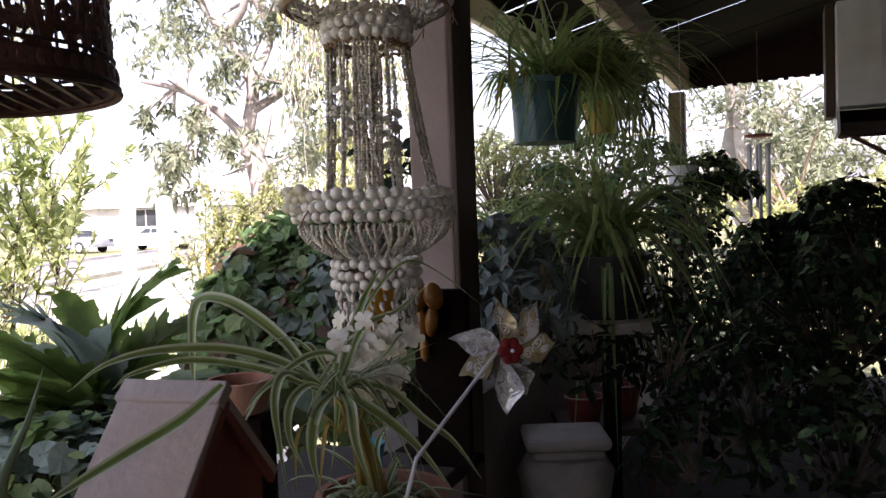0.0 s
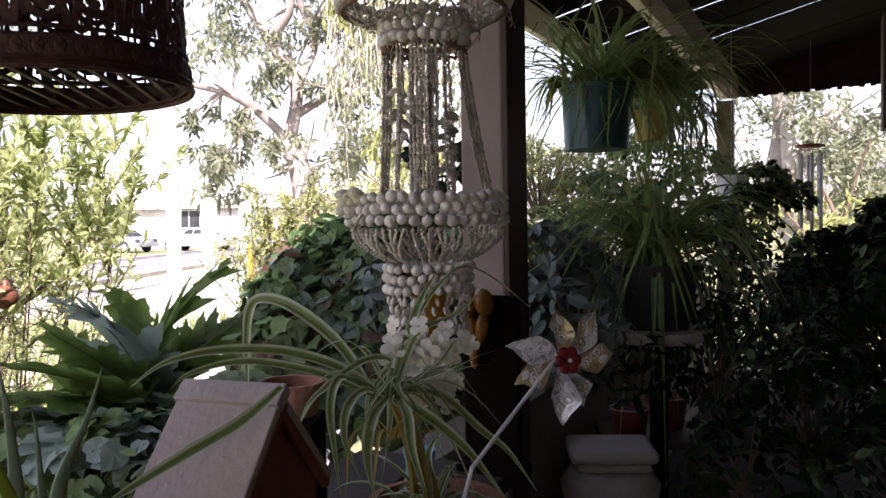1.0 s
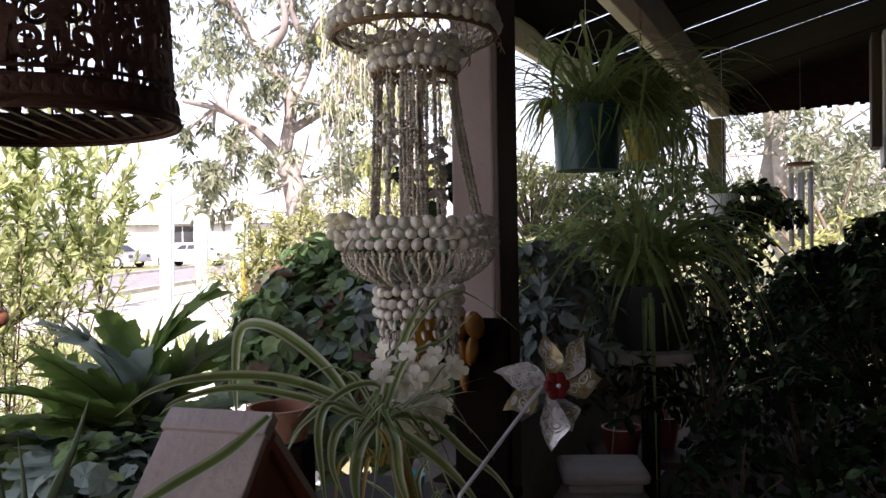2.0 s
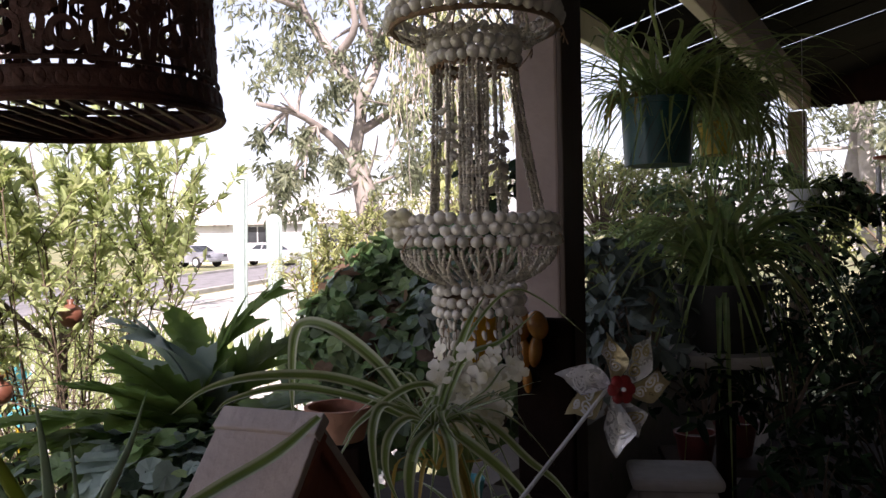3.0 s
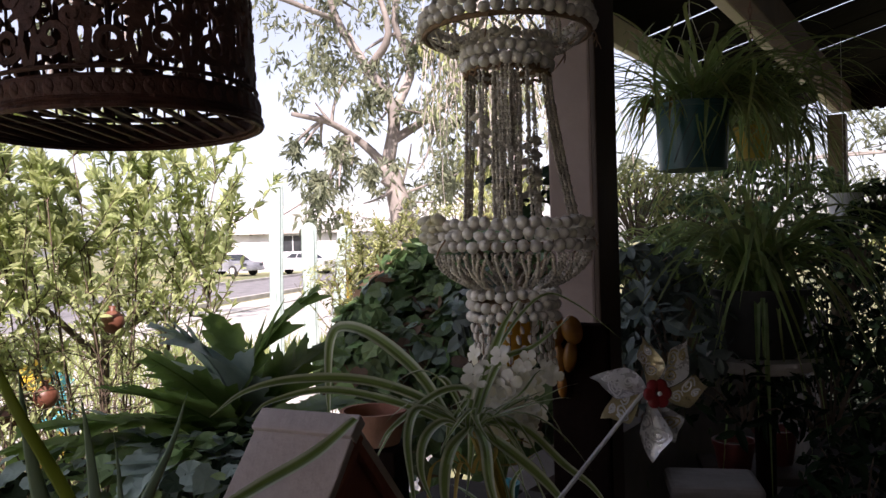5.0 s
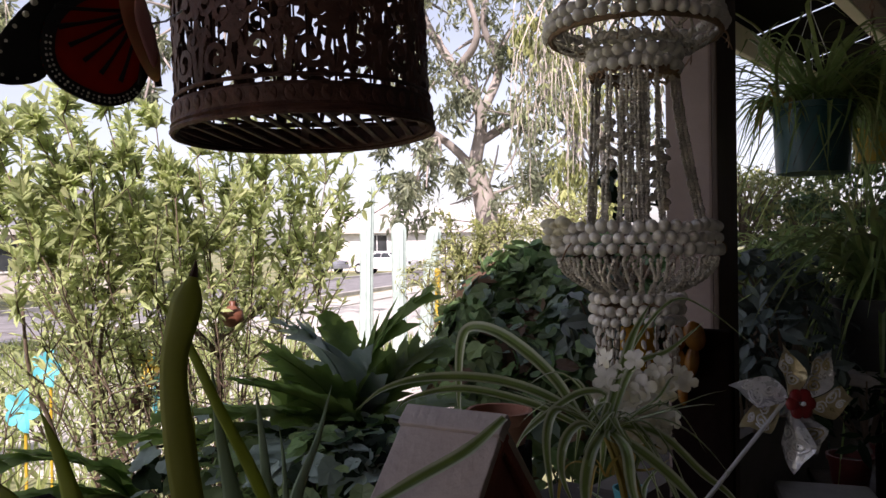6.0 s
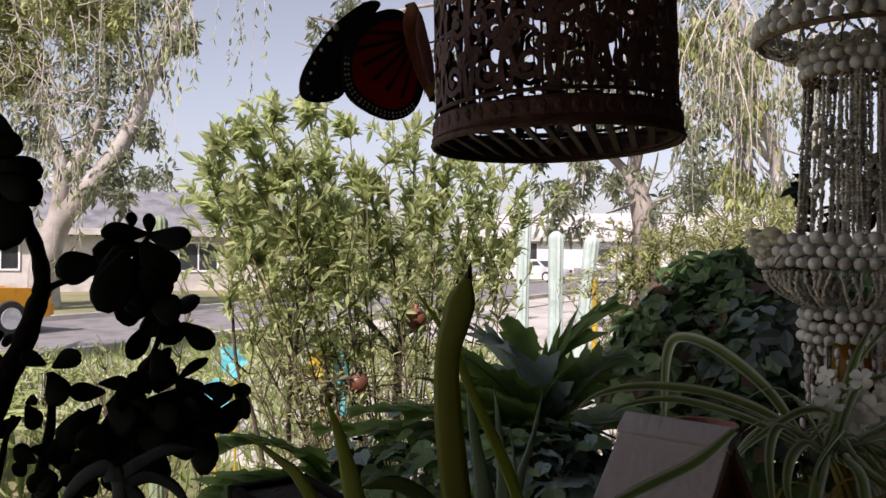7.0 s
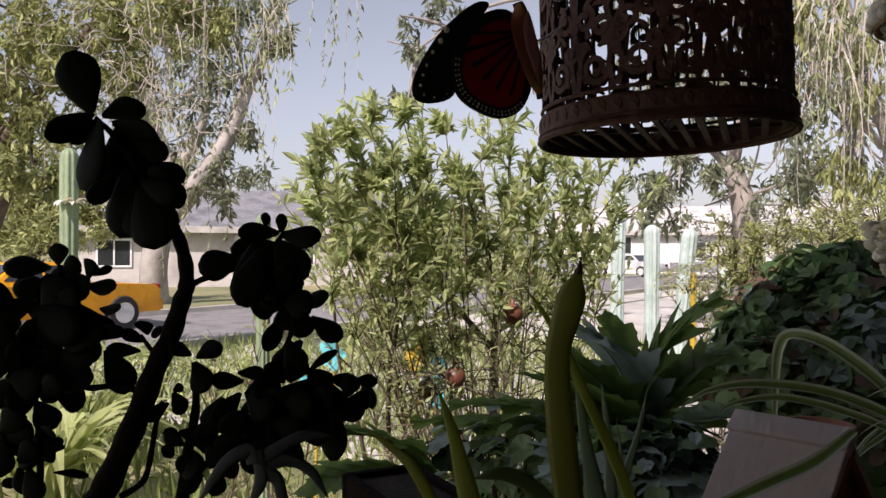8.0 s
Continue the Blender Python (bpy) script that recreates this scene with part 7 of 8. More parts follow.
# dark planter box beside the aloe
BXR, BXL = V(-0.581, 0.803, 1.356), V(-0.625, 0.721, 1.352)
pb = thing("planter_box", (BXL.x, BXL.y, SHELF_Z), "dark wooden planter box on the shelf", "planter box")
dirb = (BXR - BXL)
dirb.z = 0
mbx = Matrix.Rotation(math.atan2(dirb.y, dirb.x), 4, "Z")
hb = BXR.z - SHELF_Z - 0.022
for nm, lo, hi in (("front", (0.0, -0.006, 0.0), (dirb.length, 0.006, hb)), ("back", (0.0, 0.124, 0.0), (dirb.length, 0.136, hb)), ("side", (0.0, 0.0065, 0.0), (0.012, 0.1235, hb)), ("side", (dirb.length - 0.012, 0.0065, 0.0), (dirb.length, 0.1235, hb))):
    b = MB()
    b.bevel_box(lo, hi, 0.002, mbx)
    part(nm, b, M["dark_wood"], pb)
b = MB()
b.box((0.0125, 0.0065, 0.0), (dirb.length - 0.0125, 0.1235, hb - 0.006), mbx)
part("soil", b, M["soil"], pb)

# jade plant, close to the camera
JD = V(-0.623, 0.436, 1.382)
jd = thing("jade_plant", (JD.x, JD.y, SHELF_Z), "old jade plant, thick paddle leaves coloured as a black silhouette", "potted plant")
JO = V(JD.x, JD.y, SHELF_Z)
b = MB()
b.lathe([(0.07, 0), (0.095, 0.14), (0.10, 0.14), (0.10, 0.16), (0.088, 0.16), (0.085, 0.13)], 28)
part("pot", b, M["terracotta"], jd)
JR, JU, JF = V(0.829, 0.559, 0.0), V(0, 0, 1), V(0.559, -0.829, 0.0)      # the plant's flat side: across, up, out
JP = JD - JO + JF * 0.03


def jade_at(u, v, out=0.0):
    return JP + JR * u + JU * v + JF * out


def jade_branch(r0, r1, *pts):
    b = MB()
    q = spline([jade_at(u, v) for u, v in pts], 6)
    n = len(q) - 1
    b.tube(q, [1.12 * (r0 + (r1 - r0) * (i / n) ** 0.8) * (1 + 0.07 * math.sin(i * 1.3)) for i in range(n + 1)], 9)
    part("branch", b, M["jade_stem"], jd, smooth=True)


jade_branch(0.0086, 0.0014, (-0.011, 0.040), (-0.001, 0.058), (0.016, 0.096), (0.028, 0.128), (0.038, 0.150), (0.045, 0.172), (0.048, 0.183), (0.046, 0.201), (0.039, 0.220), (0.030, 0.238), (0.018, 0.254), (0.005, 0.272), (-0.010, 0.287))
jade_branch(0.0020, 0.0014, (0.049, 0.181), (0.062, 0.187), (0.083, 0.194), (0.101, 0.205), (0.108, 0.213))
jade_branch(0.0039, 0.0018, (0.045, 0.041), (0.049, 0.076), (0.054, 0.105), (0.053, 0.133))
jade_branch(0.0020, 0.0014, (0.007, 0.048), (0.021, 0.058), (0.026, 0.076), (0.029, 0.094), (0.033, 0.108))
jade_branch(0.0021, 0.0014, (0.048, 0.055), (0.070, 0.080), (0.087, 0.107), (0.101, 0.126), (0.113, 0.149), (0.116, 0.166))
jade_branch(0.0018, 0.0012, (0.084, 0.101), (0.109, 0.116), (0.130, 0.122), (0.155, 0.122))
jade_branch(0.0020, 0.0014, (0.018, 0.115), (0.003, 0.118), (-0.016, 0.117), (-0.034, 0.129), (-0.041, 0.158), (-0.033, 0.187), (-0.032, 0.194))
jade_branch(0.0016, 0.0012, (-0.038, 0.147), (-0.024, 0.169), (-0.016, 0.183), (-0.009, 0.194))
jade_branch(0.0023, 0.0014, (-0.045, 0.040), (-0.044, 0.065), (-0.046, 0.097), (-0.049, 0.126))
jade_branch(0.0016, 0.0011, (0.032, 0.133), (0.024, 0.143), (0.019, 0.150))
jade_branch(0.0014, 0.0011, (0.130, 0.116), (0.139, 0.105), (0.143, 0.084))
leaf = MB()
lv, lf = [], []
NS, NR = 10, 9
for i in range(NR):
    s = i / (NR - 1)
    w_ = 0.0105 * math.sin(math.pi * min(0.985, 0.05 + s * 0.95) ** 1.75) ** 0.58 + 0.0010
    for k in range(NS):
        a = 2 * math.pi * k / NS
        lv.append((w_ * math.cos(a), 0.034 * s, 0.20 * w_ * math.sin(a) + 0.004 * s * s))
for i in range(NR - 1):
    for k in range(NS):
        lf.append((i * NS + k, i * NS + (k + 1) % NS, (i + 1) * NS + (k + 1) % NS, (i + 1) * NS + k))
lf += [tuple(range(NS)), tuple((NR - 1) * NS + k for k in range(NS))]
leaf.add(lv, lf)
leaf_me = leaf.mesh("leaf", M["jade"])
rr = random.Random(77)


def jade_leaf(u0, v0, u1, v1, wide):
    """One paddle leaf from its node to its tip; a narrow one is seen turned on edge."""
    o = rr.uniform(-0.012, 0.010)
    p, tip = jade_at(u0, v0, o), jade_at(u1, v1, o + rr.uniform(-0.008, 0.008))
    d = tip - p
    wide *= 1.10
    full = max(wide, 0.58 * d.length)
    turn = math.acos(min(1.0, wide / full)) * rr.choice((-1, 1)) * 0.85
    across = d.cross(JF).normalized()
    h = JF * math.cos(turn) + across * math.sin(turn)
    R = frames_along(np.array([tuple(d)]), np.array([tuple(h)]))[0]
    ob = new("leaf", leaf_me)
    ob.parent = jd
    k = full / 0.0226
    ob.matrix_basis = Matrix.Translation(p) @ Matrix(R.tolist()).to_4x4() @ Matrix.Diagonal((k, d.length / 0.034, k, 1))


jade_leaf(-0.010, 0.289, -0.023, 0.326, 0.026)
jade_leaf(-0.009, 0.289, 0.021, 0.297, 0.011)
jade_leaf(-0.012, 0.290, -0.041, 0.275, 0.010)
jade_leaf(-0.013, 0.287, -0.030, 0.273, 0.009)
jade_leaf(-0.004, 0.284, -0.014, 0.241, 0.020)
jade_leaf(-0.003, 0.285, 0.032, 0.273, 0.015)
jade_leaf(0.001, 0.282, 0.005, 0.238, 0.030)
jade_leaf(0.014, 0.272, 0.035, 0.263, 0.014)
jade_leaf(0.015, 0.257, 0.043, 0.249, 0.015)
jade_leaf(0.021, 0.247, 0.046, 0.235, 0.015)
jade_leaf(0.010, 0.254, 0.012, 0.211, 0.024)
jade_leaf(0.005, 0.251, -0.006, 0.231, 0.013)
jade_leaf(0.020, 0.244, 0.038, 0.205, 0.029)
jade_leaf(0.015, 0.247, 0.023, 0.210, 0.021)
jade_leaf(0.003, 0.244, 0.006, 0.220, 0.018)
jade_leaf(0.107, 0.214, 0.107, 0.227, 0.007)
jade_leaf(0.108, 0.214, 0.135, 0.210, 0.013)
jade_leaf(0.105, 0.215, 0.079, 0.216, 0.011)
jade_leaf(0.083, 0.198, 0.058, 0.192, 0.018)
jade_leaf(0.102, 0.208, 0.074, 0.202, 0.014)
jade_leaf(0.105, 0.210, 0.123, 0.185, 0.021)
jade_leaf(0.098, 0.205, 0.088, 0.169, 0.021)
jade_leaf(0.101, 0.205, 0.098, 0.164, 0.026)
jade_leaf(0.108, 0.205, 0.113, 0.173, 0.017)
jade_leaf(0.092, 0.208, 0.092, 0.176, 0.021)
jade_leaf(0.098, 0.218, 0.096, 0.227, 0.005)
jade_leaf(0.116, 0.169, 0.138, 0.174, 0.009)
jade_leaf(0.114, 0.167, 0.095, 0.173, 0.009)
jade_leaf(0.118, 0.167, 0.119, 0.148, 0.016)
jade_leaf(0.125, 0.161, 0.145, 0.146, 0.012)
jade_leaf(0.109, 0.162, 0.096, 0.141, 0.009)
jade_leaf(0.119, 0.146, 0.101, 0.126, 0.013)
jade_leaf(0.114, 0.148, 0.121, 0.129, 0.014)
jade_leaf(0.127, 0.129, 0.143, 0.144, 0.004)
jade_leaf(0.084, 0.121, 0.063, 0.121, 0.011)
jade_leaf(0.080, 0.126, 0.098, 0.126, 0.009)
jade_leaf(0.091, 0.122, 0.118, 0.128, 0.009)
jade_leaf(0.125, 0.129, 0.137, 0.115, 0.016)
jade_leaf(0.139, 0.124, 0.154, 0.120, 0.010)
jade_leaf(0.154, 0.122, 0.169, 0.122, 0.008)
jade_leaf(0.157, 0.121, 0.168, 0.105, 0.009)
jade_leaf(0.141, 0.116, 0.149, 0.096, 0.015)
jade_leaf(0.139, 0.105, 0.143, 0.071, 0.016)
jade_leaf(0.073, 0.112, 0.064, 0.090, 0.016)
jade_leaf(0.084, 0.115, 0.067, 0.097, 0.011)
jade_leaf(0.087, 0.116, 0.106, 0.102, 0.018)
jade_leaf(0.109, 0.116, 0.131, 0.105, 0.016)
jade_leaf(0.102, 0.102, 0.087, 0.079, 0.021)
jade_leaf(0.116, 0.105, 0.117, 0.083, 0.018)
jade_leaf(0.084, 0.091, 0.073, 0.076, 0.018)
jade_leaf(0.091, 0.098, 0.102, 0.076, 0.021)
jade_leaf(0.130, 0.112, 0.123, 0.097, 0.013)
jade_leaf(0.053, 0.133, 0.063, 0.115, 0.015)
jade_leaf(0.055, 0.136, 0.073, 0.146, 0.011)
jade_leaf(0.053, 0.138, 0.040, 0.145, 0.009)
jade_leaf(0.053, 0.095, 0.063, 0.096, 0.006)
jade_leaf(0.036, 0.112, 0.045, 0.099, 0.011)
jade_leaf(0.038, 0.114, 0.046, 0.118, 0.006)
jade_leaf(0.033, 0.105, 0.019, 0.095, 0.009)
jade_leaf(0.044, 0.086, 0.035, 0.091, 0.007)
jade_leaf(0.039, 0.081, 0.032, 0.072, 0.009)
jade_leaf(0.045, 0.090, 0.067, 0.084, 0.014)
jade_leaf(0.048, 0.076, 0.060, 0.065, 0.014)
jade_leaf(0.019, 0.140, -0.001, 0.142, 0.009)
jade_leaf(0.019, 0.149, 0.019, 0.160, 0.011)
jade_leaf(0.034, 0.155, 0.024, 0.149, 0.006)
jade_leaf(0.019, 0.145, 0.004, 0.151, 0.006)
jade_leaf(-0.005, 0.140, 0.009, 0.113, 0.019)
jade_leaf(-0.007, 0.147, 0.011, 0.157, 0.009)
jade_leaf(-0.005, 0.167, 0.011, 0.166, 0.006)
jade_leaf(-0.011, 0.163, -0.004, 0.150, 0.012)
jade_leaf(-0.032, 0.194, -0.033, 0.207, 0.012)
jade_leaf(-0.035, 0.189, -0.022, 0.196, 0.013)
jade_leaf(-0.018, 0.187, -0.010, 0.197, 0.012)
jade_leaf(-0.013, 0.187, -0.004, 0.193, 0.004)
jade_leaf(-0.038, 0.192, -0.067, 0.192, 0.012)
jade_leaf(-0.016, 0.181, 0.005, 0.179, 0.009)
jade_leaf(-0.041, 0.184, -0.058, 0.179, 0.009)
jade_leaf(-0.031, 0.188, -0.012, 0.174, 0.016)
jade_leaf(-0.042, 0.187, -0.023, 0.164, 0.027)
jade_leaf(-0.045, 0.172, -0.068, 0.161, 0.014)
jade_leaf(-0.050, 0.166, -0.013, 0.151, 0.024)
jade_leaf(-0.024, 0.169, -0.008, 0.140, 0.028)
jade_leaf(-0.062, 0.168, -0.079, 0.180, 0.015)
jade_leaf(-0.041, 0.162, -0.048, 0.132, 0.030)
jade_leaf(-0.062, 0.157, -0.066, 0.129, 0.030)
jade_leaf(-0.051, 0.133, -0.059, 0.111, 0.021)
jade_leaf(-0.034, 0.139, -0.030, 0.114, 0.030)
jade_leaf(-0.023, 0.133, -0.016, 0.115, 0.020)
jade_leaf(-0.045, 0.119, -0.039, 0.107, 0.014)
jade_leaf(-0.062, 0.122, -0.074, 0.106, 0.018)
jade_leaf(-0.045, 0.093, -0.043, 0.075, 0.012)
jade_leaf(-0.041, 0.093, -0.026, 0.092, 0.007)
jade_leaf(-0.038, 0.086, -0.032, 0.079, 0.011)
jade_leaf(-0.062, 0.093, -0.070, 0.075, 0.021)
jade_leaf(-0.053, 0.097, -0.066, 0.099, 0.011)
jade_leaf(-0.040, 0.075, -0.027, 0.083, 0.004)
jade_leaf(-0.059, 0.082, -0.048, 0.065, 0.017)
jade_leaf(-0.041, 0.060, -0.021, 0.058, 0.007)
jade_leaf(-0.057, 0.058, -0.070, 0.054, 0.007)
jade_leaf(-0.048, 0.068, -0.041, 0.047, 0.014)


def jade_fill(u, v, n, s):
    """Leaves crowded behind a node."""
    for k in range(n):
        a = k * 2.4 + rr.uniform(-0.4, 0.4)
        c, q = math.cos(a) * s, math.sin(a) * s
        jade_leaf(u + 0.15 * c, v + 0.15 * q, u + c, v + q, s * rr.uniform(0.6, 0.8))


jade_fill(0.008, 0.262, 3, 0.018)
jade_fill(0.024, 0.236, 5, 0.023)
jade_fill(0.100, 0.190, 5, 0.020)
jade_fill(0.108, 0.174, 5, 0.022)
jade_fill(0.112, 0.118, 5, 0.020)
jade_fill(0.100, 0.098, 6, 0.024)
jade_fill(0.125, 0.106, 5, 0.020)
jade_fill(0.148, 0.110, 4, 0.017)
jade_fill(0.090, 0.086, 5, 0.022)
jade_fill(0.118, 0.088, 5, 0.020)
jade_fill(-0.034, 0.174, 4, 0.018)
jade_fill(-0.050, 0.160, 7, 0.028)
jade_fill(-0.034, 0.140, 7, 0.026)
jade_fill(-0.064, 0.128, 7, 0.028)
jade_fill(-0.044, 0.112, 5, 0.022)
jade_fill(-0.066, 0.086, 5, 0.024)
jade_fill(-0.056, 0.070, 4, 0.020)
jade_fill(0.052, 0.082, 4, 0.016)
jade_fill(0.064, 0.066, 5, 0.020)

# dark fleshy rosette in a small pot, beside the jade plant
RS_ = V(-0.551, 0.488, SHELF_Z)
ros = thing("succulent", RS_, "dark fleshy rosette with arching thick leaves in a small pot", "potted plant")
b = MB()
b.lathe([(0.032, 0), (0.040, 0.30), (0.044, 0.30), (0.044, 0.325), (0.038, 0.325), (0.034, 0.29)], 24)
part("pot", b, M["blackpot"], ros)


def rosette_leaf(wide, *pts):
    fleshy_blade(ros, [jade_at(u, v, 0.05) + JO - RS_ for u, v in pts], wide, M["rosette"], V(0, 0, 0), "", 0.55, 1.8, 0.25)


rosette_leaf(0.010, (0.103, 0.083), (0.100, 0.090), (0.087, 0.083), (0.072, 0.061))
rosette_leaf(0.008, (0.107, 0.085), (0.119, 0.093), (0.132, 0.099), (0.147, 0.099))
rosette_leaf(0.008, (0.110, 0.082), (0.122, 0.085), (0.135, 0.079), (0.145, 0.064))
rosette_leaf(0.010, (0.105, 0.083), (0.104, 0.090), (0.107, 0.074), (0.100, 0.058))
rosette_leaf(0.008, (0.104, 0.083), (0.105, 0.087), (0.110, 0.086), (0.110, 0.091))
rosette_leaf(0.009, (0.107, 0.080), (0.116, 0.074), (0.119, 0.064), (0.123, 0.055))

# ---- hanging spider plant in the teal pot ----
HP = V(0.354, 2.908, 1.807)
hp = thing("hanging_plant", HP, "spider plant in a teal plastic hanging pot", "hanging plant", "hanging pots")
pot(hp, 0.120, 0.108, 0.215, M["teal"], 0.018)
strap_leaves(hp, M["spider_g"], 120, 0.62, 0.0125, 201, (0, 0, 0.21), 0.09, low=-0.6, rise=0.5, bias=-0.3, wild=0.11)
strap_leaves(hp, M["spider_g"], 34, 0.60, 0.013, 215, (0.02, 0, 0.21), 0.10, low=0.0, rise=0.75, reach0=0.3, reach1=0.9, wild=0.12)
strap_leaves(hp, M["spider_g"], 70, 0.56, 0.012, 202, (0.07, 0, 0.21), 0.08, low=-1.0, rise=0.4, bias=0.2, reach0=0.3, reach1=0.8, wild=0.10)
strap_leaves(hp, M["spider_g"], 80, 0.58, 0.012, 218, (0.20, 0.06, 0.18), 0.09, low=-0.9, rise=0.55, bias=-0.2, reach0=0.2, reach1=0.75, wild=0.16)
strap_leaves(hp, M["spider_g"], 40, 0.34, 0.010, 216, (-0.08, -0.02, 0.21), 0.05, low=-0.9, rise=0.35, bias=3.1, reach0=0.3, reach1=0.6, wild=0.04)
strap_leaves(hp, M["dry_leaf"], 14, 0.28, 0.013, 214, (-0.09, -0.03, 0.21), 0.05, low=-0.9, rise=0.3, bias=3.1, reach0=0.2, reach1=0.5, wild=0.04)
strap_leaves(hp, M["twig"], 30, 0.20, 0.004, 217, (0, 0, 0.20), 0.12, low=-0.5, rise=0.3, name="dry_root", wild=0.05)
b = MB()
for k in range(3):
    a = k * 2.094 + 0.4
    b.tube([(0.122 * math.cos(a), 0.122 * math.sin(a), 0.21), (0, 0, 0.52)], 0.0014, 4)
b.tube([(0, 0, 0.52), (0, 0, 2.57 - HP.z)], 0.0018, 4)
part("hanger_wire", b, M["metal"], hp)
b = MB()
for k in range(5):
    a = -2.6 + 0.35 * k
    b.tube([(0.1095 * math.cos(a), 0.1095 * math.sin(a), 0.02), (0.1135 * math.cos(a + 0.35), 0.1135 * math.sin(a + 0.35), 0.11), (0.117 * math.cos(a + 0.7), 0.117 * math.sin(a + 0.7), 0.185)], 0.0016, 4)
part("raised_line", b, M["blackpot"], hp, "dark slanting line")
H2 = V(0.685, 3.617, 1.90)
h2p = thing("hanging_plant", H2, "spider plant with drooping leaves in a yellow hanging pot", "hanging plant", "hanging pots")
pot(h2p, 0.078, 0.064, 0.13, M["yellow"], 0.015)
strap_leaves(h2p, M["dry_leaf"], 14, 0.30, 0.022, 213, (0, 0, 0.12), 0.07, low=-0.9, rise=0.3, reach0=0.2, reach1=0.5)
strap_leaves(h2p, M["spider_g"], 170, 0.60, 0.014, 203, (0, 0, 0.12), 0.07, low=-1.0, rise=0.6, reach0=0.3, reach1=0.8, wild=0.15)
strap_leaves(h2p, M["spider_g"], 60, 0.5, 0.013, 219, (0.10, -0.02, 0.06), 0.10, low=-1.0, rise=0.5, reach0=0.2, reach1=0.7, wild=0.16)
b = MB()
for k in range(int((2.57 - H2.z - 0.30) / 0.026)):
    z, turn_ = 0.30 + 0.026 * k, math.pi / 2 * (k % 2)
    loop = [(0.0075 * math.cos(q * 0.7854) * math.cos(turn_), 0.0075 * math.cos(q * 0.7854) * math.sin(turn_), z + 0.017 * math.sin(q * 0.7854)) for q in range(9)]
    b.tube(loop, 0.0018, 4, cap=False)
part("chain", b, M["iron"], h2p, "rusty link chain")
b = MB()
for k in range(3):
    a = k * 2.094 + 0.9
    b.tube([(0.076 * math.cos(a), 0.076 * math.sin(a), 0.125), (0, 0, 0.30)], 0.0014, 4)
part("hanger_wire", b, M["metal"], h2p)
H3 = V(1.328, 4.615, 1.655)
h3p = thing("hanging_plant", H3, "trailing plant in a small white hanging pot", "hanging plant", "hanging pots")
pot(h3p, 0.085, 0.065, 0.14, M["white"], 0.018)
strap_leaves(h3p, M["spider_g"], 60, 0.25, 0.010, 204, (0, 0, 0.13), 0.05, low=-0.5, rise=0.6)
b = MB()
b.tube([(0, 0, 0.12), (0, 0, 2.6 - H3.z)], 0.0018, 4)
part("hanger_wire", b, M["metal"], h3p)

# large spider plant on a tall stand
SB = V(0.557, 2.932, 1.193)
sb = thing("spider_plant", SB, "big green spider plant spilling from a dark pot on a stand", "potted plant")
pot(sb, 0.15, 0.11, 0.22, M["blackpot"], 0.02)
strap_leaves(sb, M["spider_g"], 80, 0.55, 0.022, 205, (0, 0, 0.24), 0.08, low=-0.55, rise=0.7, wild=0.05)
strap_leaves(sb, M["spider_g"], 70, 0.46, 0.022, 206, (-0.03, -0.03, 0.28), 0.07, low=-0.2, rise=0.75, wild=0.06)
strap_leaves(sb, M["spider_g"], 60, 0.62, 0.018, 207, (0, 0, 0.22), 0.10, low=-1.3, rise=0.35, reach0=0.2, reach1=0.5)
st = thing("plant_stand", (SB.x, SB.y, 0.06), "dark wooden plant stand with round top", "plant stand")
b = MB()
b.lathe([(0.15, SB.z - 0.105), (0.165, SB.z - 0.098), (0.165, SB.z - 0.082), (0.185, SB.z - 0.078), (0.185, SB.z - 0.062), (0.17, SB.z - 0.060)], 32)
part("top", b, M["plaster"], st, "pale plaster top")
b = MB()
b.lathe([(0.13, 0.0), (0.13, 0.02), (0.035, 0.05), (0.03, 0.3), (0.035, SB.z - 0.14), (0.09, SB.z - 0.107), (0.02, SB.z - 0.107)], 20, Matrix.Translation((0.02, 0.06, 0)))
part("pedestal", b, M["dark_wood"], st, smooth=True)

# rubber-leaved plant behind the lamp, grey succulents, shrubs darkened for shade
leaf_bank((-0.12, 2.62, 0.9), [((-0.044, 2.952, 1.764), (0.08, 0.07, 0.13), 60), ((-0.177, 2.946, 1.678), (0.10, 0.06, 0.08), 24), ((-0.28, 2.999, 1.765), (0.05, 0.05, 0.08), 12)], 0.09, "dark glossy rubber plant behind the lamp", 41, M["shade_leaf"], OVAL_V, LANCE_F, "plant")
leaf_bank((0.2, 2.9, 0.5), [((0.211, 2.89, 1.447), (0.16, 0.15, 0.13), 130), ((0.254, 2.782, 1.261), (0.2, 0.16, 0.16), 150), ((0.136, 2.773, 1.114), (0.18, 0.16, 0.2), 120), ((-0.303, 2.579, 1.357), (0.12, 0.1, 0.12), 80)], 0.075, "grey-green succulent rosettes in shade", 42, M["succulent"], OVAL_V, LANCE_F, "succulent", 0.3)
for k, p in enumerate(((0.262, 3.59, 1.413), (0.434, 3.793, 1.423), (0.21, 3.991, 1.451), (0.418, 4.399, 1.553))):
    tuft = thing("strap_leaf_plant", (p[0], p[1], 0.06 if k < 2 else 0.0), "strap-leaved clump growing beside the porch", "plant", "strap-leaved clumps")
    strap_leaves(tuft, M["spider_g"], 60, 0.42, 0.022, 220 + k, (0, 0, p[2] - 0.1), 0.05, low=-0.4, rise=0.9)
    b = MB()
    b.tube([(0, 0, 0), (0.01, 0.0, p[2] * 0.5), (0, 0, p[2] - 0.05)], [0.04, 0.035, 0.03], 8)
    part("stalk", b, M["twig"], tuft)
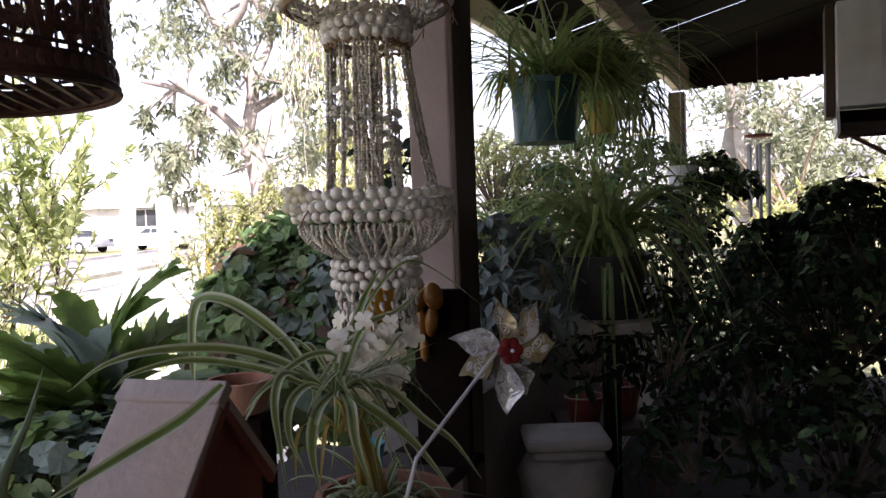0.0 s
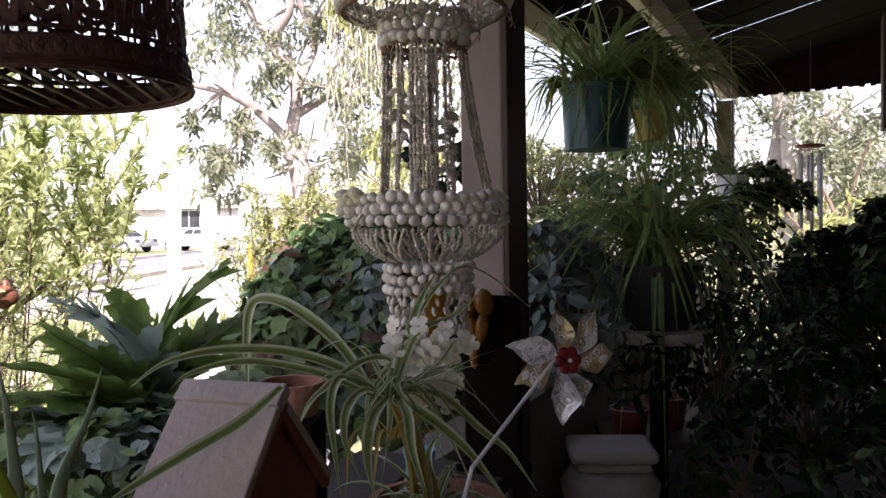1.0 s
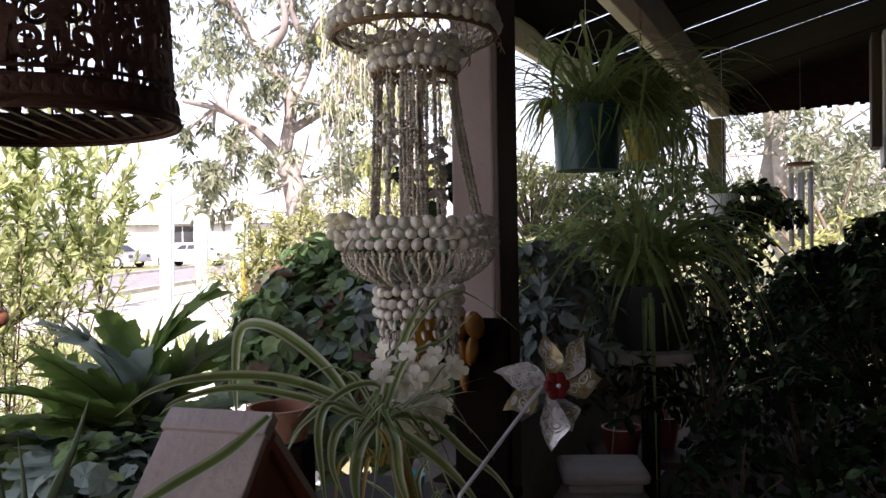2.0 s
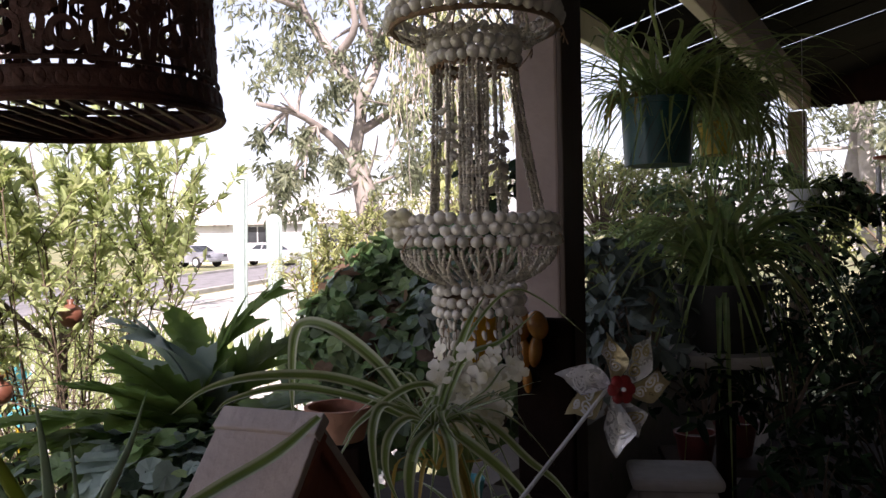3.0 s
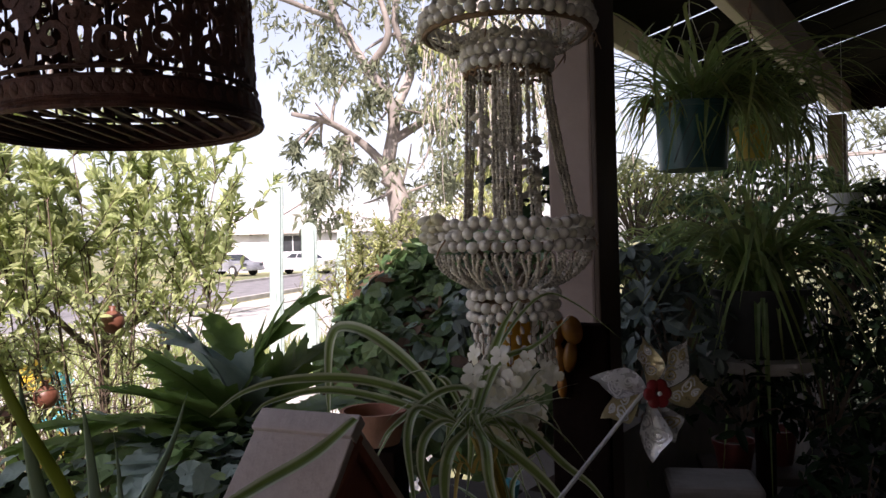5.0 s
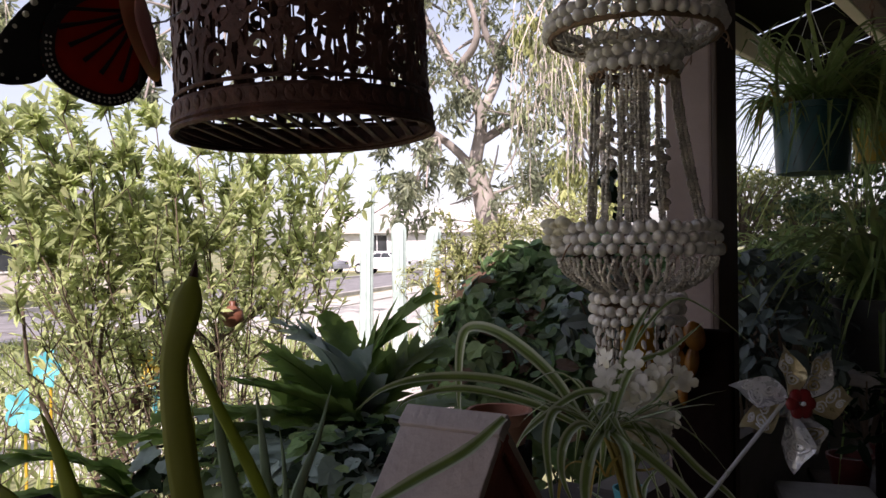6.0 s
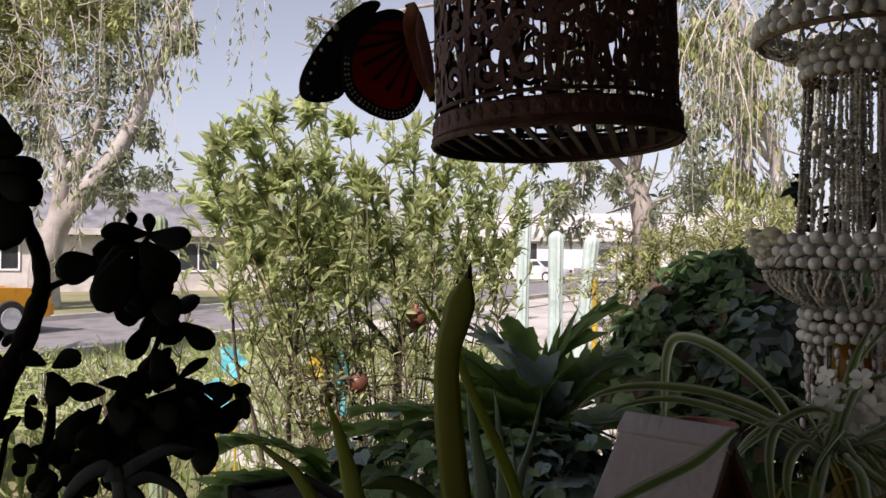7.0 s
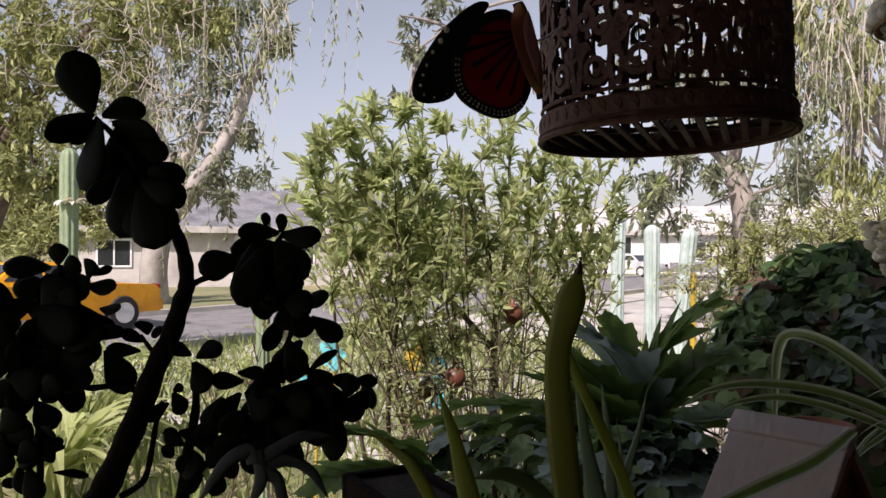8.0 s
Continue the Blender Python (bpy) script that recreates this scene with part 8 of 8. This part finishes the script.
leaf_bank((1.1, 5.4, 0.5), [((1.054, 5.622, 1.841), (0.4, 0.3, 0.32), 520), ((1.46, 5.829, 1.879), (0.25, 0.3, 0.2), 260), ((0.608, 5.208, 1.671), (0.35, 0.3, 0.22), 420), ((1.185, 5.208, 1.524), (0.4, 0.3, 0.3), 420)], 0.07, "green shrubs beyond the hanging pots", 49, M["ivy"], OVAL_V, LANCE_F, "shrub")
leaf_bank((0.6, 4.6, 0.5), [((0.278, 4.806, 1.724), (0.3, 0.3, 0.28), 600), ((0.41, 5.414, 1.853), (0.4, 0.3, 0.22), 700), ((0.784, 5.413, 1.726), (0.3, 0.3, 0.25), 360)], 0.055, "fine leafy shrubs outside the porch in half sun", 43, M["lemon"], LANCE_V, LANCE_F, "shrub")
leaf_bank((1.55, 4.2, 0.3), [((1.568, 4.823, 1.746), (0.16, 0.15, 0.14), 320), ((1.663, 4.72, 1.672), (0.16, 0.12, 0.10), 220), ((1.363, 4.506, 1.457), (0.18, 0.2, 0.3), 520), ((1.62, 4.386, 0.961), (0.35, 0.3, 0.35), 600)], 0.055, "rose-like shrub with small round leaves", 44, M["shade_leaf"], OVAL_V, LANCE_F, "shrub", extra=((M["ivy"], 0.4),))
leaf_bank((1.55, 3.1, 0.2), [((1.586, 3.805, 1.383), (0.28, 0.2, 0.14), 660), ((1.699, 3.512, 1.511), (0.2, 0.2, 0.16), 520), ((1.626, 3.2, 1.296), (0.3, 0.25, 0.25), 720), ((1.449, 3.795, 1.204), (0.2, 0.2, 0.2), 440), ((1.486, 3.187, 1.039), (0.4, 0.3, 0.3), 660), ((1.115, 2.972, 0.84), (0.4, 0.3, 0.3), 600), ((1.315, 2.77, 0.732), (0.3, 0.25, 0.25), 440), ((2.304, 4.592, 0.91), (0.45, 0.3, 0.5), 900), ((1.766, 4.776, 0.702), (0.4, 0.3, 0.45), 700), ((2.168, 4.995, 1.001), (0.3, 0.3, 0.4), 500)], 0.06, "dense shrub in deep shade, leaves coloured near black for it", 45, M["shade_leaf"], OVAL_V, LANCE_F, "shrub", extra=((M["ivy"], 0.12),))
leaf_bank((0.75, 2.6, 0.2), [((0.749, 2.879, 1.075), (0.22, 0.2, 0.25), 220), ((0.774, 2.665, 0.782), (0.22, 0.2, 0.2), 170), ((0.475, 2.775, 1.064), (0.2, 0.15, 0.15), 130), ((1.397, 5.007, 1.447), (0.2, 0.2, 0.25), 340), ((1.293, 4.787, 1.053), (0.25, 0.2, 0.3), 420), ((1.176, 4.568, 0.694), (0.3, 0.2, 0.3), 360)], 0.07, "trailing plants beneath the hanging pots, darkened for shade", 46, M["shade_leaf"], LANCE_V, LANCE_F, "plant")

# hedge added along the outside of the porch, past the post, to block light
HB = []
for i in range(9):
    p = PORCH @ V(-1.55, 3.1 + 0.55 * i, 0.62)
    HB.append((tuple(p), (0.34, 0.36, 0.66 + 0.05 * (i % 3)), 640))
    p = PORCH @ V(-1.35, 3.0 + 0.55 * i, 0.35)
    HB.append((tuple(p), (0.30, 0.32, 0.45), 200))
leaf_bank((0.1, 4.5, 0.0), HB, 0.10, "dense dark hedge added outside the porch to block light", 47, M["shade_leaf"], OVAL_V, LANCE_F, "hedge")
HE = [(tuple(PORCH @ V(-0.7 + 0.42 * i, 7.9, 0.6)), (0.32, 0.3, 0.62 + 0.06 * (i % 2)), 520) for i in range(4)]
leaf_bank((2.6, 7.6, 0.0), HE, 0.085, "dark shrubs added to close the porch end against light", 48, M["shade_leaf"], OVAL_V, LANCE_F, "hedge")

# white plaster urn with red pots
UR = V(0.397, 2.957, 0.703)
ur = thing("urn", (UR.x, UR.y, 0.06), "white plaster urn with square rim", "urn")
hz = (0.4, 2.961, 0.78)[2] - 0.06
b = MB()
b.bevel_box((-0.15, -0.12, hz - 0.045), (0.15, 0.12, hz), 0.018)
b.bevel_box((-0.13, -0.10, hz - 0.08), (0.13, 0.10, hz - 0.046), 0.014)
part("rim", b, M["plaster"], ur)
b = MB()
b.lathe([(0.13, 0.0), (0.14, 0.05), (0.08, 0.09), (0.10, 0.2), (0.155, hz - 0.25), (0.175, hz - 0.14), (0.14, hz - 0.081), (0.12, hz - 0.081)], 36)
part("bowl", b, M["plaster"], ur, smooth=True)
for p, r, lab in (((0.522, 3.262, 0.752), 0.075, "small dark red pot in shade"), ((0.68, 3.315, 0.786), 0.08, "small red pot in shade")):
    q = thing("small_pot", (p[0], p[1], p[2] - 0.05), lab, "pot", "small red pots")
    pot(q, r, r * 0.72, 0.13, M["red_pot"], 0.018)
tb = thing("side_table", (0.631, 3.309, 0.06), "dark low table under the small pots", "table")
tz = 0.664
b = MB()
b.bevel_box((-0.22, -0.16, tz - 0.03), (0.22, 0.16, tz), 0.005)
part("tabletop", b, M["post_in"], tb)
for x in (-0.19, 0.19):
    for y in (-0.13, 0.13):
        b = MB()
        b.bevel_box((x - 0.02, y - 0.02, 0), (x + 0.02, y + 0.02, tz - 0.03), 0.003)
        part("leg", b, M["post_in"], tb)
# near-black board added for the dark area before the post, amber pods hung on it
AMB = PORCH @ V(-0.775, 1.795, SHELF_Z)
am = thing("dark_post_board", AMB, "near-black board added for the dark before the post, with glossy amber pods", "plaque", turn=-AZ)
b = MB()
b.bevel_box((-0.075, 0.0, 0.0), (0.060, 0.022, 0.405), 0.006)
part("board", b, M["dark_wood"], am)
b = MB()
b.bevel_box((-0.090, -0.020, 0.0), (0.075, 0.045, 0.022), 0.005)
part("foot", b, M["dark_wood"], am)
for x, z, r, sq, tilt in ((-0.048, 0.386, 0.022, 1.5, 14), (-0.010, 0.392, 0.024, 1.35, -18), (-0.018, 0.335, 0.016, 2.3, 8), (-0.044, 0.328, 0.013, 2.6, -4), (-0.040, 0.268, 0.011, 2.6, -3)):
    b = MB()
    b.ball((x, -0.010 - 0.6 * r, z), r, 16, 12, (1, 0.9, sq), pose(0, 0, 0, 0, tilt, 0))
    part("pod", b, M["amber"], am, "glossy amber pod", smooth=True)
b = MB()
b.tube([(-0.038, -0.002, 0.39), (-0.038, -0.014, 0.42), (-0.040, 0.01, 0.396)], 0.0018, 5)
part("hook", b, M["cord"], am)

# white wall unit on its bracket
AC = PORCH @ V(0.24, 5.36, 2.12)
ac = thing("wall_unit", AC, "white metal wall unit on a bracket", "wall unit", turn=-AZ)
b = MB()
b.bevel_box((0, 0, 0), (0.70, 0.34, 0.62), 0.012)
part("case", b, M["white"], ac)
for k in range(5):
    b = MB()
    b.bevel_box((0.20 + 0.11 * k, -0.010, 0.20), (0.24 + 0.11 * k, -0.001, 0.60), 0.003)
    part("front_rib", b, M["white"], ac)
# Added strip stands in for the unit's shadowed edge.
b = MB()
b.bevel_box((-0.055, 0.06, -0.05), (-0.004, 0.30, 0.62), 0.006)
part("dark_edge", b, M["post_in"], ac, "dark strip for the unit's shadowed edge")
for x0 in (0.0, 0.685):                     # slanted cheeks of the louvre below the case
    b = MB()
    b.add([(x0 + dx, y, z) for dx in (0.0, 0.015) for y, z in ((0.0, -0.003), (0.30, -0.003), (0.30, -0.17), (-0.06, -0.15))], [(0, 3, 2, 1), (4, 5, 6, 7), (0, 1, 5, 4), (1, 2, 6, 5), (2, 3, 7, 6), (3, 0, 4, 7)])
    part("cheek", b, M["white"], ac)
b = MB()
b.bevel_box((0.015, -0.065, -0.168), (0.685, -0.050, -0.150), 0.003)
part("lower_bar", b, M["post_in"], ac, "dark lower bar")
for k in range(3):
    b = MB()
    b.bevel_box((0.016, 0.0, -0.004), (0.684, 0.085, 0.004), 0.001, pose(0, -0.03 + 0.075 * k, -0.10, -58, 0, 0))
    part("louvre_vane", b, M["shelf"], ac, "grey louvre vane")
# Near-black panel stands in for the shade inside the louvre.
b = MB()
b.box((0.016, 0.20, -0.165), (0.684, 0.215, -0.004))
part("dark_inside", b, M["dark_wood"], ac)
b = MB()
b.tube([(0.02, 0.10, -0.17), (0.08, 0.06, -0.17), (0.35, 0.06, -0.34), (0.70, 0.06, -0.50)], 0.014, 6)
part("bracket", b, M["iron"], ac)

# wind chime
WC = V(2.328, 6.048, 2.059)
wc = thing("wind_chime", WC, "silver tube wind chime with round wooden top", "wind chime")
b = MB()
b.lathe([(0.085, 0), (0.10, 0.004), (0.10, 0.018), (0.085, 0.022)], 28)
part("top_disc", b, M["wood_dark"], wc)
for k in range(6):
    a = k * math.pi / 3 + 0.3
    b = MB()
    b.tube([(0.075 * math.cos(a), 0.075 * math.sin(a), -0.05), (0.075 * math.cos(a), 0.075 * math.sin(a), -0.50 - 0.03 * k)], 0.013, 10)
    part("tube", b, M["white"], wc, smooth=True)
b = MB()
b.tube([(0, 0, 0.02), (0, 0, roof_z(-0.4) - WC.z - 0.01)], 0.002, 4)
b.tube([(0, 0, 0), (0, 0, -0.72)], 0.0015, 4)
for k in range(6):
    a = k * math.pi / 3 + 0.3
    b.tube([(0.075 * math.cos(a), 0.075 * math.sin(a), 0), (0.075 * math.cos(a), 0.075 * math.sin(a), -0.06)], 0.001, 4)
part("string", b, M["cord"], wc)
b = MB()
b.lathe([(0.03, -0.34), (0.035, -0.335), (0.035, -0.325), (0.03, -0.32)], 20)
part("striker", b, M["wood_dark"], wc)
